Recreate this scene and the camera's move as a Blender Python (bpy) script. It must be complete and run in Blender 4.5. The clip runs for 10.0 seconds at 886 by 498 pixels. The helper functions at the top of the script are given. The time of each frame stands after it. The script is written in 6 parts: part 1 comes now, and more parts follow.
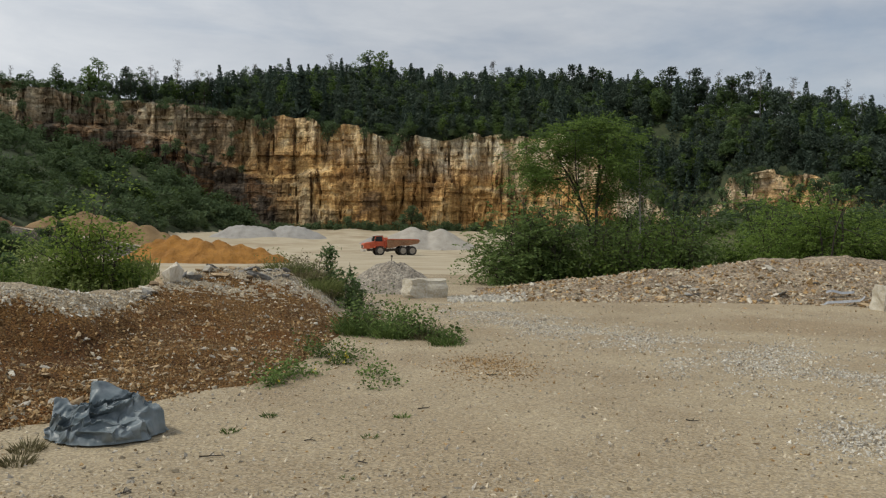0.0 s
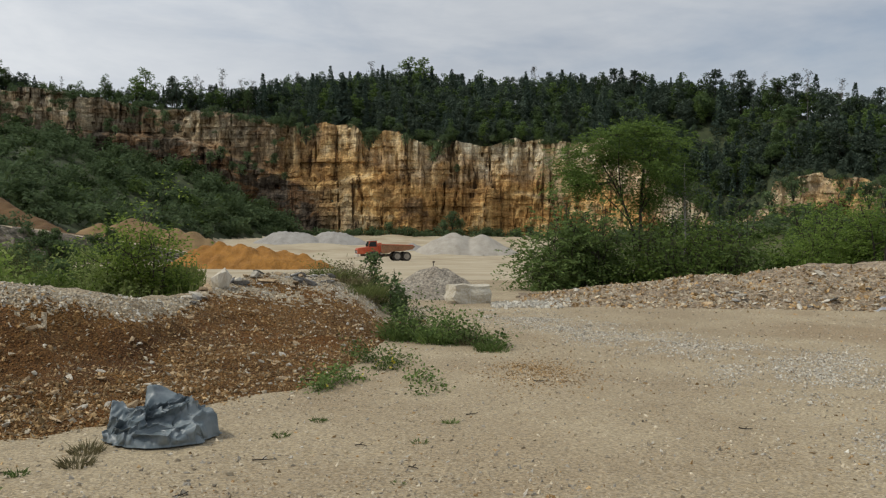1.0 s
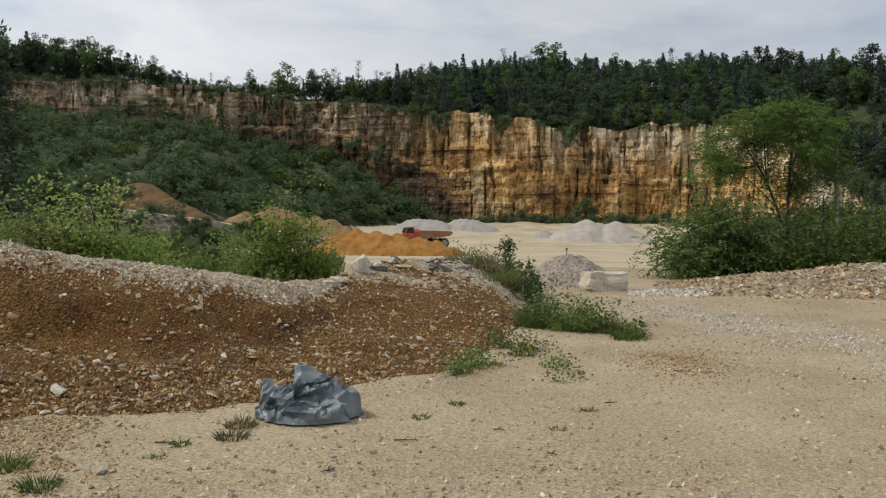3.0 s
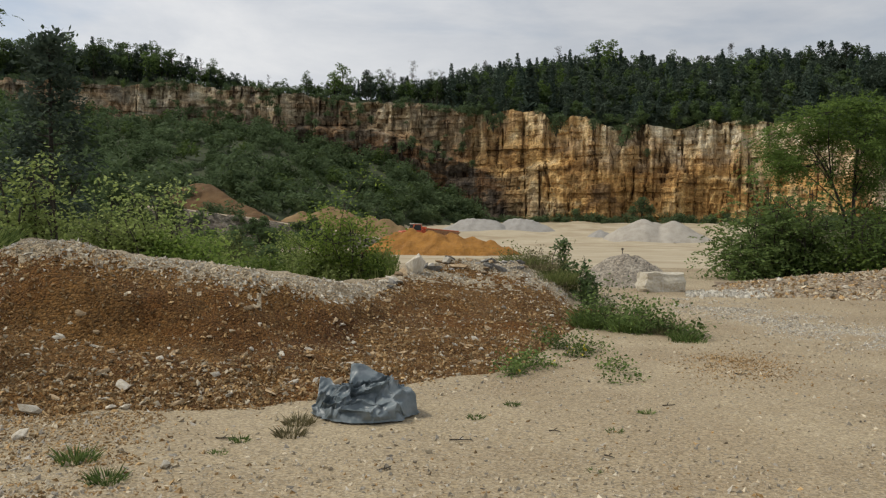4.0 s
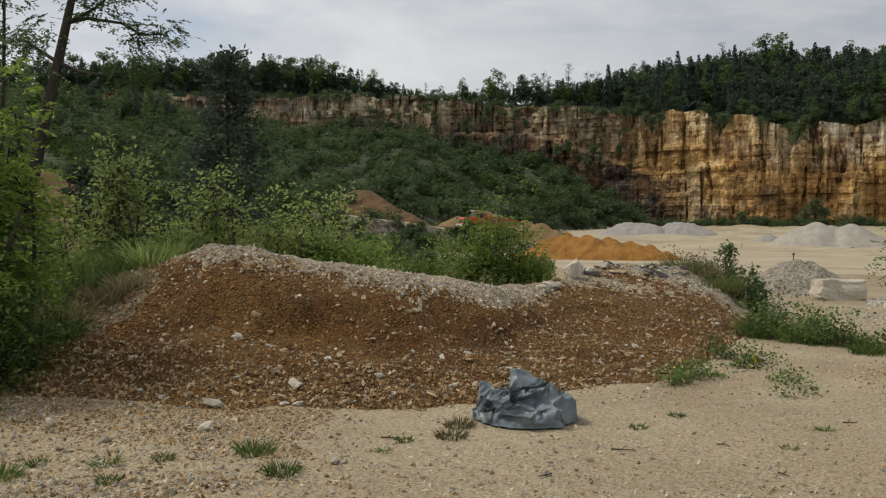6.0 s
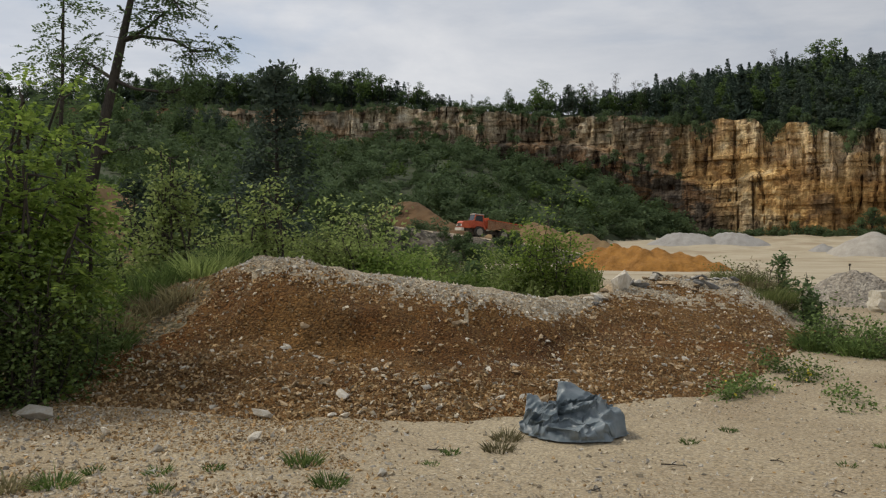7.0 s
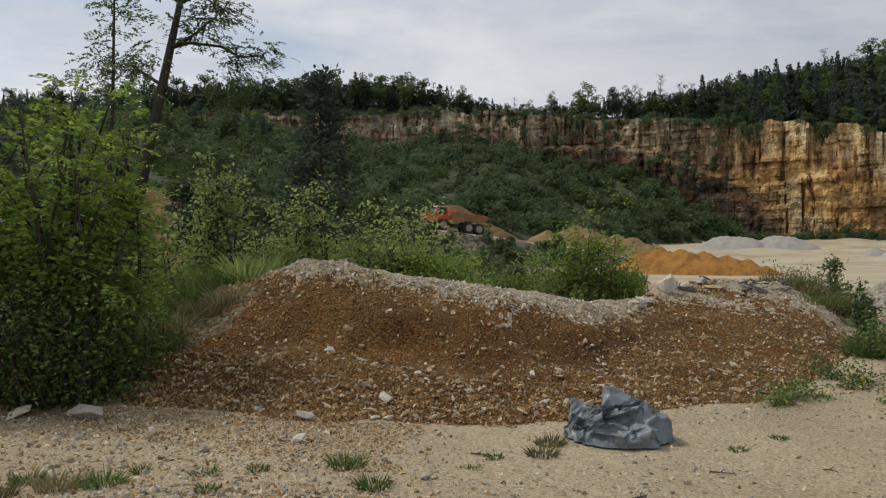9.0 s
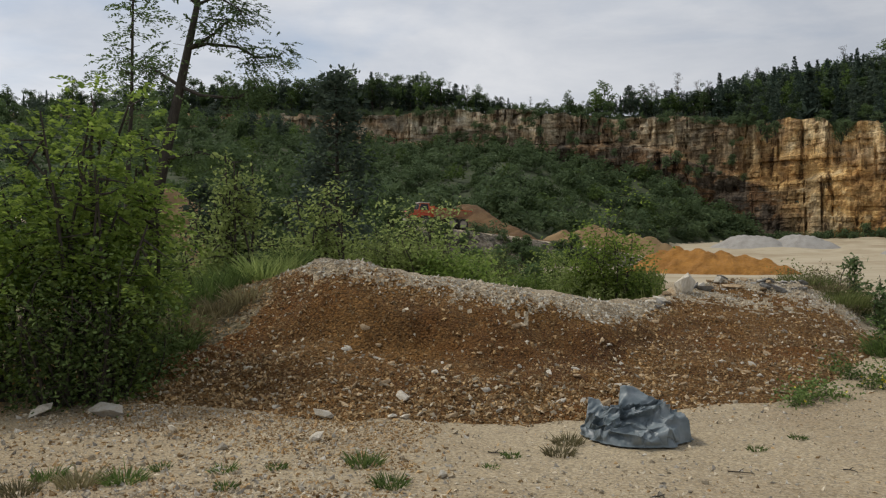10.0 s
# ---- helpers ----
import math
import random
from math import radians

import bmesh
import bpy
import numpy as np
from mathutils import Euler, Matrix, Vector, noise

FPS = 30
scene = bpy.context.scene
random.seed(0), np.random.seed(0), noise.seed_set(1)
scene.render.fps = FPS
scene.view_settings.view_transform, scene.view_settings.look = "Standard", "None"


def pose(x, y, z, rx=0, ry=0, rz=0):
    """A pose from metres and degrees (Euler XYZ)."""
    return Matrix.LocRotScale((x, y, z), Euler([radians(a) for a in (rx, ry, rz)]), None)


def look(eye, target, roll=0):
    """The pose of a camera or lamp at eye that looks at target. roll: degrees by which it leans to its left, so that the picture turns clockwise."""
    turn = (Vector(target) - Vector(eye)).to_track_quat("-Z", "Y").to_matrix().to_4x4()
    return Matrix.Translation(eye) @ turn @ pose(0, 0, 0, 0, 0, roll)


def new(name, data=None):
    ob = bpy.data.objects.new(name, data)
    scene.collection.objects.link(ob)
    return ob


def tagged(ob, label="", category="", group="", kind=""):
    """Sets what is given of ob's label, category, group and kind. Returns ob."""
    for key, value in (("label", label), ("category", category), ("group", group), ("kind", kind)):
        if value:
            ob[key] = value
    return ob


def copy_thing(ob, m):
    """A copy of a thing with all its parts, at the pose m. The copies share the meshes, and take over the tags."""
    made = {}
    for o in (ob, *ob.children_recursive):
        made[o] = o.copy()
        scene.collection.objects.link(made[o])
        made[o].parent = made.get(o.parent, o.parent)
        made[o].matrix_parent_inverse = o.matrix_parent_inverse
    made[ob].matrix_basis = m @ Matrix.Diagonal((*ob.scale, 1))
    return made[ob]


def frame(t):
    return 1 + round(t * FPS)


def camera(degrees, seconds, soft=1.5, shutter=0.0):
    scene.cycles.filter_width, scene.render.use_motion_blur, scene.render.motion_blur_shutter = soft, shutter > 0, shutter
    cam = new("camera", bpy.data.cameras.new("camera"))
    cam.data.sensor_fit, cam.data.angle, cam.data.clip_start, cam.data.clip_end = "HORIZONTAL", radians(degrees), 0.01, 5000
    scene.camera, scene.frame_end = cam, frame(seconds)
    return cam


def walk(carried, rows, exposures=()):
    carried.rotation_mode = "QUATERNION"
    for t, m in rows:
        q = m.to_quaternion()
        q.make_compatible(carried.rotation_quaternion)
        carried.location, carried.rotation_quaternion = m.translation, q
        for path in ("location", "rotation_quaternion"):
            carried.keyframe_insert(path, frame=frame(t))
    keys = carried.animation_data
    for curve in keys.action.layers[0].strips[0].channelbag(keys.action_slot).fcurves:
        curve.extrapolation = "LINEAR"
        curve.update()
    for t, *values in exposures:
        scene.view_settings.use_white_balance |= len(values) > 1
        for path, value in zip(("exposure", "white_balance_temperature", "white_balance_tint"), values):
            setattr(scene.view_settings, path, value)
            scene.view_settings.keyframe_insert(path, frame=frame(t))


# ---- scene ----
cam = camera(56.40, 10.0, soft=1.25)
PATH = [
    (0.0, pose(0.000, -0.000, 1.550, 89.00, -0.63, 0.01)),
    (0.5, pose(-0.038, 0.007, 1.556, 89.41, -0.51, 1.44)),
    (1.0, pose(-0.061, -0.016, 1.552, 89.36, -0.47, 2.84)),
    (1.5, pose(-0.079, -0.022, 1.548, 89.29, -0.43, 5.12)),
    (2.0, pose(-0.085, -0.028, 1.545, 88.86, -0.40, 7.46)),
    (2.5, pose(-0.100, -0.023, 1.539, 88.54, -0.38, 9.74)),
    (4.0, pose(-0.123, -0.031, 1.544, 88.35, -0.40, 15.70)),
    (4.5, pose(-0.129, -0.041, 1.548, 88.31, -0.32, 17.33)),
    (5.0, pose(-0.139, -0.046, 1.552, 88.26, -0.22, 20.23)),
    (5.5, pose(-0.153, -0.059, 1.552, 88.23, -0.17, 23.66)),
    (7.0, pose(-0.151, -0.067, 1.562, 89.37, 0.02, 29.62)),
    (7.5, pose(-0.153, -0.055, 1.558, 89.38, 0.26, 30.46)),
    (8.0, pose(-0.155, -0.050, 1.560, 89.36, 0.35, 31.43)),
    (8.5, pose(-0.167, -0.044, 1.557, 89.40, 0.35, 32.07)),
    (9.0, pose(-0.170, -0.045, 1.557, 89.61, -0.01, 32.58)),
    (9.5, pose(-0.166, -0.054, 1.556, 89.57, 0.00, 33.29)),
    (10.0, pose(-0.168, -0.061, 1.555, 89.57, 0.07, 33.68)),
]
walk(cam, PATH, exposures=[(0.0, -0.31, 6400, 8), (1.0, -0.29, 6400, 8), (2.0, -0.18, 6450, 9), (2.5, -0.14, 6500, 10), (4.0, -0.22, 6600, 9), (4.5, -0.28, 6700, 8), (5.5, -0.35, 6700, 8), (7.0, -0.35, 6500, 10), (8.0, -0.33, 6450, 10), (10.0, -0.35, 6450, 10)])

# ---- light ----
SUN_AZ, SUN_EL = 101.0, 52.0          # degrees to the left of +y, and above the horizon
world = bpy.data.worlds.new("sky")
scene.world = world
world.use_nodes = True
wn, wl = world.node_tree.nodes, world.node_tree.links
wn.clear()


def wnode(kind, **inputs):
    n = wn.new(kind)
    for k, v in inputs.items():
        n.inputs[k].default_value = v
    return n


sky = wn.new("ShaderNodeTexSky")
sky.sky_type, sky.sun_disc = "NISHITA", False
sky.sun_elevation, sky.sun_rotation = radians(SUN_EL), radians(-SUN_AZ)
sky_gain = wn.new("ShaderNodeVectorMath")
sky_gain.operation = "SCALE"
sky_gain.inputs["Scale"].default_value = 0.11
wl.new(sky.outputs[0], sky_gain.inputs[0])
coord = wn.new("ShaderNodeTexCoord")
stretch = wn.new("ShaderNodeMapping")
stretch.inputs["Scale"].default_value = (1.0, 1.0, 3.4)
stretch.inputs["Location"].default_value = (0.35, 0.1, 0.2)
wl.new(coord.outputs["Generated"], stretch.inputs[0])
cloud = wnode("ShaderNodeTexNoise", Scale=2.1, Detail=7.0, Roughness=0.55, Distortion=0.5)
wl.new(stretch.outputs[0], cloud.inputs[0])
cover = wn.new("ShaderNodeValToRGB")
cover.color_ramp.elements[0].position, cover.color_ramp.elements[0].color = 0.30, (0.42, 0.42, 0.42, 1)
cover.color_ramp.elements[1].position, cover.color_ramp.elements[1].color = 0.52, (0.97, 0.97, 0.97, 1)
wl.new(cloud.outputs[0], cover.inputs[0])
cloud2 = wnode("ShaderNodeTexNoise", Scale=3.3, Detail=6.0, Roughness=0.6, Distortion=0.3)
wl.new(stretch.outputs[0], cloud2.inputs[0])
tone = wn.new("ShaderNodeValToRGB")
tone.color_ramp.elements[0].position, tone.color_ramp.elements[0].color = 0.30, (0.56, 0.60, 0.67, 1)
tone.color_ramp.elements[1].position, tone.color_ramp.elements[1].color = 0.66, (0.80, 0.812, 0.84, 1)
wl.new(cloud2.outputs[0], tone.inputs[0])
sky_mix = wn.new("ShaderNodeMix")
sky_mix.data_type = "RGBA"
wl.new(cover.outputs[0], sky_mix.inputs["Factor"])
wl.new(sky_gain.outputs[0], sky_mix.inputs["A"])
wl.new(tone.outputs[0], sky_mix.inputs["B"])
# the veil is brighter on the sun's side of the sky
sunward = wn.new("ShaderNodeVectorMath")
sunward.operation = "DOT_PRODUCT"
sunward.inputs[1].default_value = (-math.sin(radians(SUN_AZ)), math.cos(radians(SUN_AZ)), 0.0)
wl.new(coord.outputs["Generated"], sunward.inputs[0])
veil = wn.new("ShaderNodeMapRange")
veil.inputs["From Min"].default_value, veil.inputs["From Max"].default_value = -0.2, 0.75
veil.inputs["To Min"].default_value, veil.inputs["To Max"].default_value = 0.93, 1.22
wl.new(sunward.outputs["Value"], veil.inputs[0])
sky_lift = wn.new("ShaderNodeVectorMath")
sky_lift.operation = "SCALE"
wl.new(sky_mix.outputs["Result"], sky_lift.inputs[0])
wl.new(veil.outputs[0], sky_lift.inputs["Scale"])
back = wn.new("ShaderNodeBackground")
back.inputs["Strength"].default_value = 1.04
wl.new(sky_lift.outputs[0], back.inputs["Color"])
wout = wn.new("ShaderNodeOutputWorld")
wl.new(back.outputs[0], wout.inputs[0])

sun = new("sun", bpy.data.lights.new("sun", "SUN"))
sun.data.energy, sun.data.angle, sun.data.color = 2.35, radians(6), (1.0, 0.94, 0.83)
sun_dir = Vector((-math.sin(radians(SUN_AZ)) * math.cos(radians(SUN_EL)), math.cos(radians(SUN_AZ)) * math.cos(radians(SUN_EL)), math.sin(radians(SUN_EL))))
sun.matrix_world = look(sun_dir * 100, (0, 0, 0))


# ---- small tools ----
def rng(seed):
    return np.random.RandomState(seed)


def hash2(ix, iy, seed):
    h = (ix.astype(np.int64) * 374761393 + iy.astype(np.int64) * 668265263 + seed * 974711) & 0x7FFFFFFF
    h = ((h ^ (h >> 13)) * 1274126177) & 0x7FFFFFFF
    return ((h ^ (h >> 16)) & 0xFFFFFF) / float(0xFFFFFF)


def vnoise(x, y, seed=0):
    """Smooth value noise, 0 to 1."""
    x, y = np.broadcast_arrays(np.asarray(x, float), np.asarray(y, float))
    ix, iy = np.floor(x), np.floor(y)
    fx, fy = x - ix, y - iy
    fx, fy = fx * fx * (3 - 2 * fx), fy * fy * (3 - 2 * fy)
    a, b = hash2(ix, iy, seed), hash2(ix + 1, iy, seed)
    c, d = hash2(ix, iy + 1, seed), hash2(ix + 1, iy + 1, seed)
    return (a + (b - a) * fx) * (1 - fy) + (c + (d - c) * fx) * fy


def fbm(x, y, seed=0, octaves=4):
    total, amp, out = 0.0, 1.0, 0.0
    for k in range(octaves):
        out = out + amp * vnoise(np.asarray(x) * 2 ** k, np.asarray(y) * 2 ** k, seed + 17 * k)
        total += amp
        amp *= 0.5
    return out / total


def smooth(a, b, x):
    t = np.clip((np.asarray(x, float) - a) / (b - a), 0, 1)
    return t * t * (3 - 2 * t)


def polar(az, r):
    a = np.radians(az)
    return -r * np.sin(a), r * np.cos(a)


def az_r(x, y):
    return np.degrees(np.arctan2(-np.asarray(x), np.asarray(y))), np.hypot(x, y)


def raw_mesh(name, verts, faces, mats, smooth_shade=False, slots=None):
    me = bpy.data.meshes.new(name)
    verts, faces = np.asarray(verts, np.float32), np.asarray(faces, np.int32)
    n, k = faces.shape
    me.vertices.add(len(verts))
    me.vertices.foreach_set("co", verts.ravel())
    me.loops.add(n * k)
    me.loops.foreach_set("vertex_index", faces.ravel())
    me.polygons.add(n)
    me.polygons.foreach_set("loop_start", np.arange(0, n * k, k, dtype=np.int32))
    if slots is not None:
        me.polygons.foreach_set("material_index", np.asarray(slots, np.int32))
    me.polygons.foreach_set("use_smooth", np.full(n, smooth_shade))
    for m in (mats if isinstance(mats, (list, tuple)) else [mats]):
        me.materials.append(m)
    me.update(calc_edges=True)
    return me


def grid_faces(rows, cols, wrap=False):
    i, j = np.meshgrid(np.arange(rows - 1), np.arange(cols if wrap else cols - 1), indexing="ij")
    j2 = (j + 1) % cols
    return np.stack([i * cols + j, i * cols + j2, (i + 1) * cols + j2, (i + 1) * cols + j], -1).reshape(-1, 4)


def put(name, mesh, parent=None, label=""):
    ob = new(name, mesh)
    if parent is not None:
        ob.parent = parent
    if label:
        ob["label"] = label
    return ob


def part(name, bm, material, parent=None, label="", smooth_shade=False):
    me = bpy.data.meshes.new(name)
    bm.normal_update()
    if smooth_shade:
        for f in bm.faces:
            f.smooth = True
    bm.to_mesh(me)
    bm.free()
    me.materials.append(material)
    return put(name, me, parent, label)


# ---- materials ----
def material(name, colours, scale=4.0, fine=40.0, rough=0.9, bump=0.3, bump_scale=60.0, fine_mix=0.4, spread=(0.35, 0.65), distance=0.02, detail=6.0, stretch_by=(1, 1, 1), island=0.0, rand=0.0, metal=0.0, cells=0.0, cell_mix=0.35, stain=None, pebbly=0.8):
    """A surface from two colours and a third for fine grain; noise at two scales and relief."""
    m = bpy.data.materials.new(name)
    m.use_nodes = True
    nt = m.node_tree
    N, L = nt.nodes, nt.links
    bsdf = N["Principled BSDF"]
    bsdf.inputs["Roughness"].default_value = rough
    bsdf.inputs["Metallic"].default_value = metal
    bsdf.inputs["Specular IOR Level"].default_value = 0.25
    tc = N.new("ShaderNodeTexCoord")
    mp = N.new("ShaderNodeMapping")
    mp.inputs["Scale"].default_value = stretch_by
    L.new(tc.outputs["Object"], mp.inputs[0])
    a = N.new("ShaderNodeTexNoise")
    a.inputs["Scale"].default_value, a.inputs["Detail"].default_value, a.inputs["Roughness"].default_value = scale, detail, 0.6
    L.new(mp.outputs[0], a.inputs[0])
    r = N.new("ShaderNodeValToRGB")
    r.color_ramp.elements[0].position, r.color_ramp.elements[1].position = spread
    r.color_ramp.elements[0].color, r.color_ramp.elements[1].color = (*colours[0], 1), (*colours[1], 1)
    L.new(a.outputs[0], r.inputs[0])
    b = N.new("ShaderNodeTexNoise")
    b.inputs["Scale"].default_value, b.inputs["Detail"].default_value = fine, 4.0
    L.new(mp.outputs[0], b.inputs[0])
    rb = N.new("ShaderNodeValToRGB")
    rb.color_ramp.elements[0].position, rb.color_ramp.elements[1].position = 0.42, 0.62
    rb.color_ramp.elements[0].color, rb.color_ramp.elements[1].color = (0, 0, 0, 1), (fine_mix, fine_mix, fine_mix, 1)
    L.new(b.outputs[0], rb.inputs[0])
    mix = N.new("ShaderNodeMix")
    mix.data_type = "RGBA"
    L.new(rb.outputs[0], mix.inputs["Factor"])
    L.new(r.outputs[0], mix.inputs["A"])
    mix.inputs["B"].default_value = (*colours[2 if len(colours) > 2 else 1], 1)
    colour = mix.outputs["Result"]
    if stain:
        sn = N.new("ShaderNodeTexNoise")
        sn.inputs["Scale"].default_value, sn.inputs["Detail"].default_value, sn.inputs["Distortion"].default_value = stain[1], 7.0, 0.6
        L.new(tc.outputs["Object"], sn.inputs[0])
        sr = N.new("ShaderNodeValToRGB")
        sr.color_ramp.elements[0].position, sr.color_ramp.elements[1].position = 0.53, 0.68
        sr.color_ramp.elements[0].color, sr.color_ramp.elements[1].color = (0, 0, 0, 1), (stain[2], stain[2], stain[2], 1)
        L.new(sn.outputs[0], sr.inputs[0])
        sm = N.new("ShaderNodeMix")
        sm.data_type = "RGBA"
        L.new(sr.outputs[0], sm.inputs["Factor"])
        L.new(colour, sm.inputs["A"])
        sm.inputs["B"].default_value = (*stain[0], 1)
        colour = sm.outputs["Result"]
    if cells:
        vo = N.new("ShaderNodeTexVoronoi")
        vo.inputs["Scale"].default_value = cells
        L.new(mp.outputs[0], vo.inputs[0])
        sp = N.new("ShaderNodeSeparateColor")
        L.new(vo.outputs["Color"], sp.inputs[0])
        cr = N.new("ShaderNodeMapRange")
        cr.inputs["From Min"].default_value, cr.inputs["From Max"].default_value = 0.0, 1.0
        cr.inputs["To Min"].default_value, cr.inputs["To Max"].default_value = 1 - cell_mix, 1 + cell_mix
        L.new(sp.outputs[0], cr.inputs[0])
        cs = N.new("ShaderNodeVectorMath")
        cs.operation = "SCALE"
        L.new(colour, cs.inputs[0])
        L.new(cr.outputs[0], cs.inputs["Scale"])
        colour = cs.outputs[0]
    if island or rand:
        if island:
            g = N.new("ShaderNodeNewGeometry")
            source, amount = g.outputs["Random Per Island"], island
        else:
            g = N.new("ShaderNodeObjectInfo")
            source, amount = g.outputs["Random"], rand
        mr = N.new("ShaderNodeMapRange")
        mr.inputs["To Min"].default_value, mr.inputs["To Max"].default_value = 1 - amount, 1 + amount
        L.new(source, mr.inputs[0])
        sc = N.new("ShaderNodeVectorMath")
        sc.operation = "SCALE"
        L.new(colour, sc.inputs[0])
        L.new(mr.outputs[0], sc.inputs["Scale"])
        colour = sc.outputs[0]
    L.new(colour, bsdf.inputs["Base Color"])
    if bump:
        bn = N.new("ShaderNodeTexNoise")
        bn.inputs["Scale"].default_value, bn.inputs["Detail"].default_value = bump_scale, 5.0
        L.new(mp.outputs[0], bn.inputs[0])
        bp = N.new("ShaderNodeBump")
        bp.inputs["Strength"].default_value, bp.inputs["Distance"].default_value = bump, distance
        if cells:
            lift = N.new("ShaderNodeMath")
            lift.operation = "MULTIPLY_ADD"
            lift.inputs[1].default_value = -pebbly
            L.new(vo.outputs["Distance"], lift.inputs[0])
            L.new(bn.outputs[0], lift.inputs[2])
            L.new(lift.outputs[0], bp.inputs["Height"])
        else:
            L.new(bn.outputs[0], bp.inputs["Height"])
        L.new(bp.outputs[0], bsdf.inputs["Normal"])
    return m


def leaf_material(name, dark, light, through_light=0.35, rough=0.55):
    m = bpy.data.materials.new(name)
    m.use_nodes = True
    nt = m.node_tree
    N, L = nt.nodes, nt.links
    bsdf, out = N["Principled BSDF"], N["Material Output"]
    bsdf.inputs["Roughness"].default_value = rough + 0.2
    bsdf.inputs["Specular IOR Level"].default_value = 0.12
    g = N.new("ShaderNodeNewGeometry")
    o = N.new("ShaderNodeObjectInfo")
    r = N.new("ShaderNodeValToRGB")
    r.color_ramp.elements[0].color, r.color_ramp.elements[1].color = (*dark, 1), (*light, 1)
    L.new(g.outputs["Random Per Island"], r.inputs[0])
    mr = N.new("ShaderNodeMapRange")
    mr.inputs["To Min"].default_value, mr.inputs["To Max"].default_value = 0.7, 1.3
    L.new(o.outputs["Random"], mr.inputs[0])
    sc = N.new("ShaderNodeVectorMath")
    sc.operation = "SCALE"
    L.new(r.outputs[0], sc.inputs[0])
    L.new(mr.outputs[0], sc.inputs["Scale"])
    L.new(sc.outputs[0], bsdf.inputs["Base Color"])
    tr = N.new("ShaderNodeBsdfTranslucent")
    L.new(sc.outputs[0], tr.inputs["Color"])
    mx = N.new("ShaderNodeMixShader")
    mx.inputs[0].default_value = through_light
    L.new(bsdf.outputs[0], mx.inputs[1])
    L.new(tr.outputs[0], mx.inputs[2])
    L.new(mx.outputs[0], out.inputs[0])
    return m


M_GROUND = material("limestone_grit", [(0.275, 0.208, 0.122), (0.395, 0.318, 0.200), (0.43, 0.375, 0.285)], scale=0.42, fine=34, bump=0.42, bump_scale=70, fine_mix=0.42, cells=64, cell_mix=0.33, distance=0.025, detail=10.0, pebbly=0.22, stain=((0.24, 0.165, 0.09), 0.22, 0.55))
M_FINES = material("pale_quarry_fines", [(0.37, 0.295, 0.185), (0.50, 0.425, 0.295), (0.44, 0.39, 0.30)], scale=0.16, fine=3.0, bump=0.3, bump_scale=8, fine_mix=0.4, distance=0.03, stain=((0.29, 0.215, 0.13), 0.06, 0.6))
M_GRASS_SOIL = material("weedy_soil", [(0.05, 0.065, 0.022), (0.10, 0.10, 0.045), (0.2, 0.16, 0.09)], scale=1.2, fine=9, bump=0.8, bump_scale=14, fine_mix=0.3)
M_FOREST_FLOOR = material("forest_floor", [(0.036, 0.050, 0.022), (0.066, 0.080, 0.036), (0.08, 0.085, 0.05)], scale=0.3, fine=2.0, bump=0.6, bump_scale=4)
M_SOIL = material("brown_quarry_soil", [(0.118, 0.050, 0.011), (0.255, 0.124, 0.032), (0.37, 0.225, 0.088)], scale=0.9, fine=30, bump=1.0, bump_scale=40, fine_mix=0.45, cells=44, cell_mix=0.45, distance=0.09, detail=9.0, stain=((0.215, 0.084, 0.016), 0.55, 0.85))
M_CREST = material("pale_gravel", [(0.34, 0.27, 0.175), (0.53, 0.45, 0.325), (0.27, 0.20, 0.12)], scale=2.2, fine=30, bump=1.0, bump_scale=34, fine_mix=0.4, cells=28, cell_mix=0.3, distance=0.05)
M_BERM = material("mixed_rubble", [(0.20, 0.135, 0.075), (0.37, 0.285, 0.185), (0.44, 0.39, 0.32)], scale=1.3, fine=20, bump=1.0, bump_scale=26, fine_mix=0.5, cells=15, cell_mix=0.35, distance=0.06)
M_STONE = material("limestone_chip", [(0.34, 0.265, 0.165), (0.54, 0.465, 0.335), (0.63, 0.58, 0.48)], scale=9, fine=70, bump=0.4, island=0.4)
M_STONE_GREY = material("grey_stone_chip", [(0.27, 0.235, 0.18), (0.42, 0.385, 0.325), (0.56, 0.52, 0.45)], scale=9, fine=70, bump=0.4, island=0.4)
M_STONE_WHITE = material("white_stone_chip", [(0.43, 0.395, 0.325), (0.60, 0.56, 0.475), (0.68, 0.65, 0.58)], scale=9, fine=70, bump=0.4, island=0.3)
M_STONE_BROWN = material("soil_stained_stone", [(0.19, 0.104, 0.038), (0.39, 0.25, 0.108), (0.57, 0.45, 0.275)], scale=8, fine=60, bump=0.4, island=0.55)
M_ORANGE = material("ochre_sand", [(0.23, 0.102, 0.020), (0.42, 0.198, 0.042), (0.33, 0.175, 0.058)], scale=0.8, fine=5, bump=0.8, bump_scale=5, distance=0.15)
M_BEIGE = material("buff_sand", [(0.18, 0.11, 0.048), (0.30, 0.20, 0.095), (0.24, 0.17, 0.095)], scale=0.3, fine=4, bump=0.8, bump_scale=4, distance=0.15)
M_EARTH = material("orange_brown_earth", [(0.105, 0.056, 0.025), (0.175, 0.098, 0.043), (0.13, 0.10, 0.05)], scale=0.3, fine=3, bump=0.8, bump_scale=3, distance=0.2)
M_GREYGRAVEL = material("grey_gravel", [(0.27, 0.25, 0.22), (0.37, 0.35, 0.315), (0.42, 0.40, 0.37)], scale=0.5, fine=6, bump=0.6, bump_scale=7, distance=0.12)
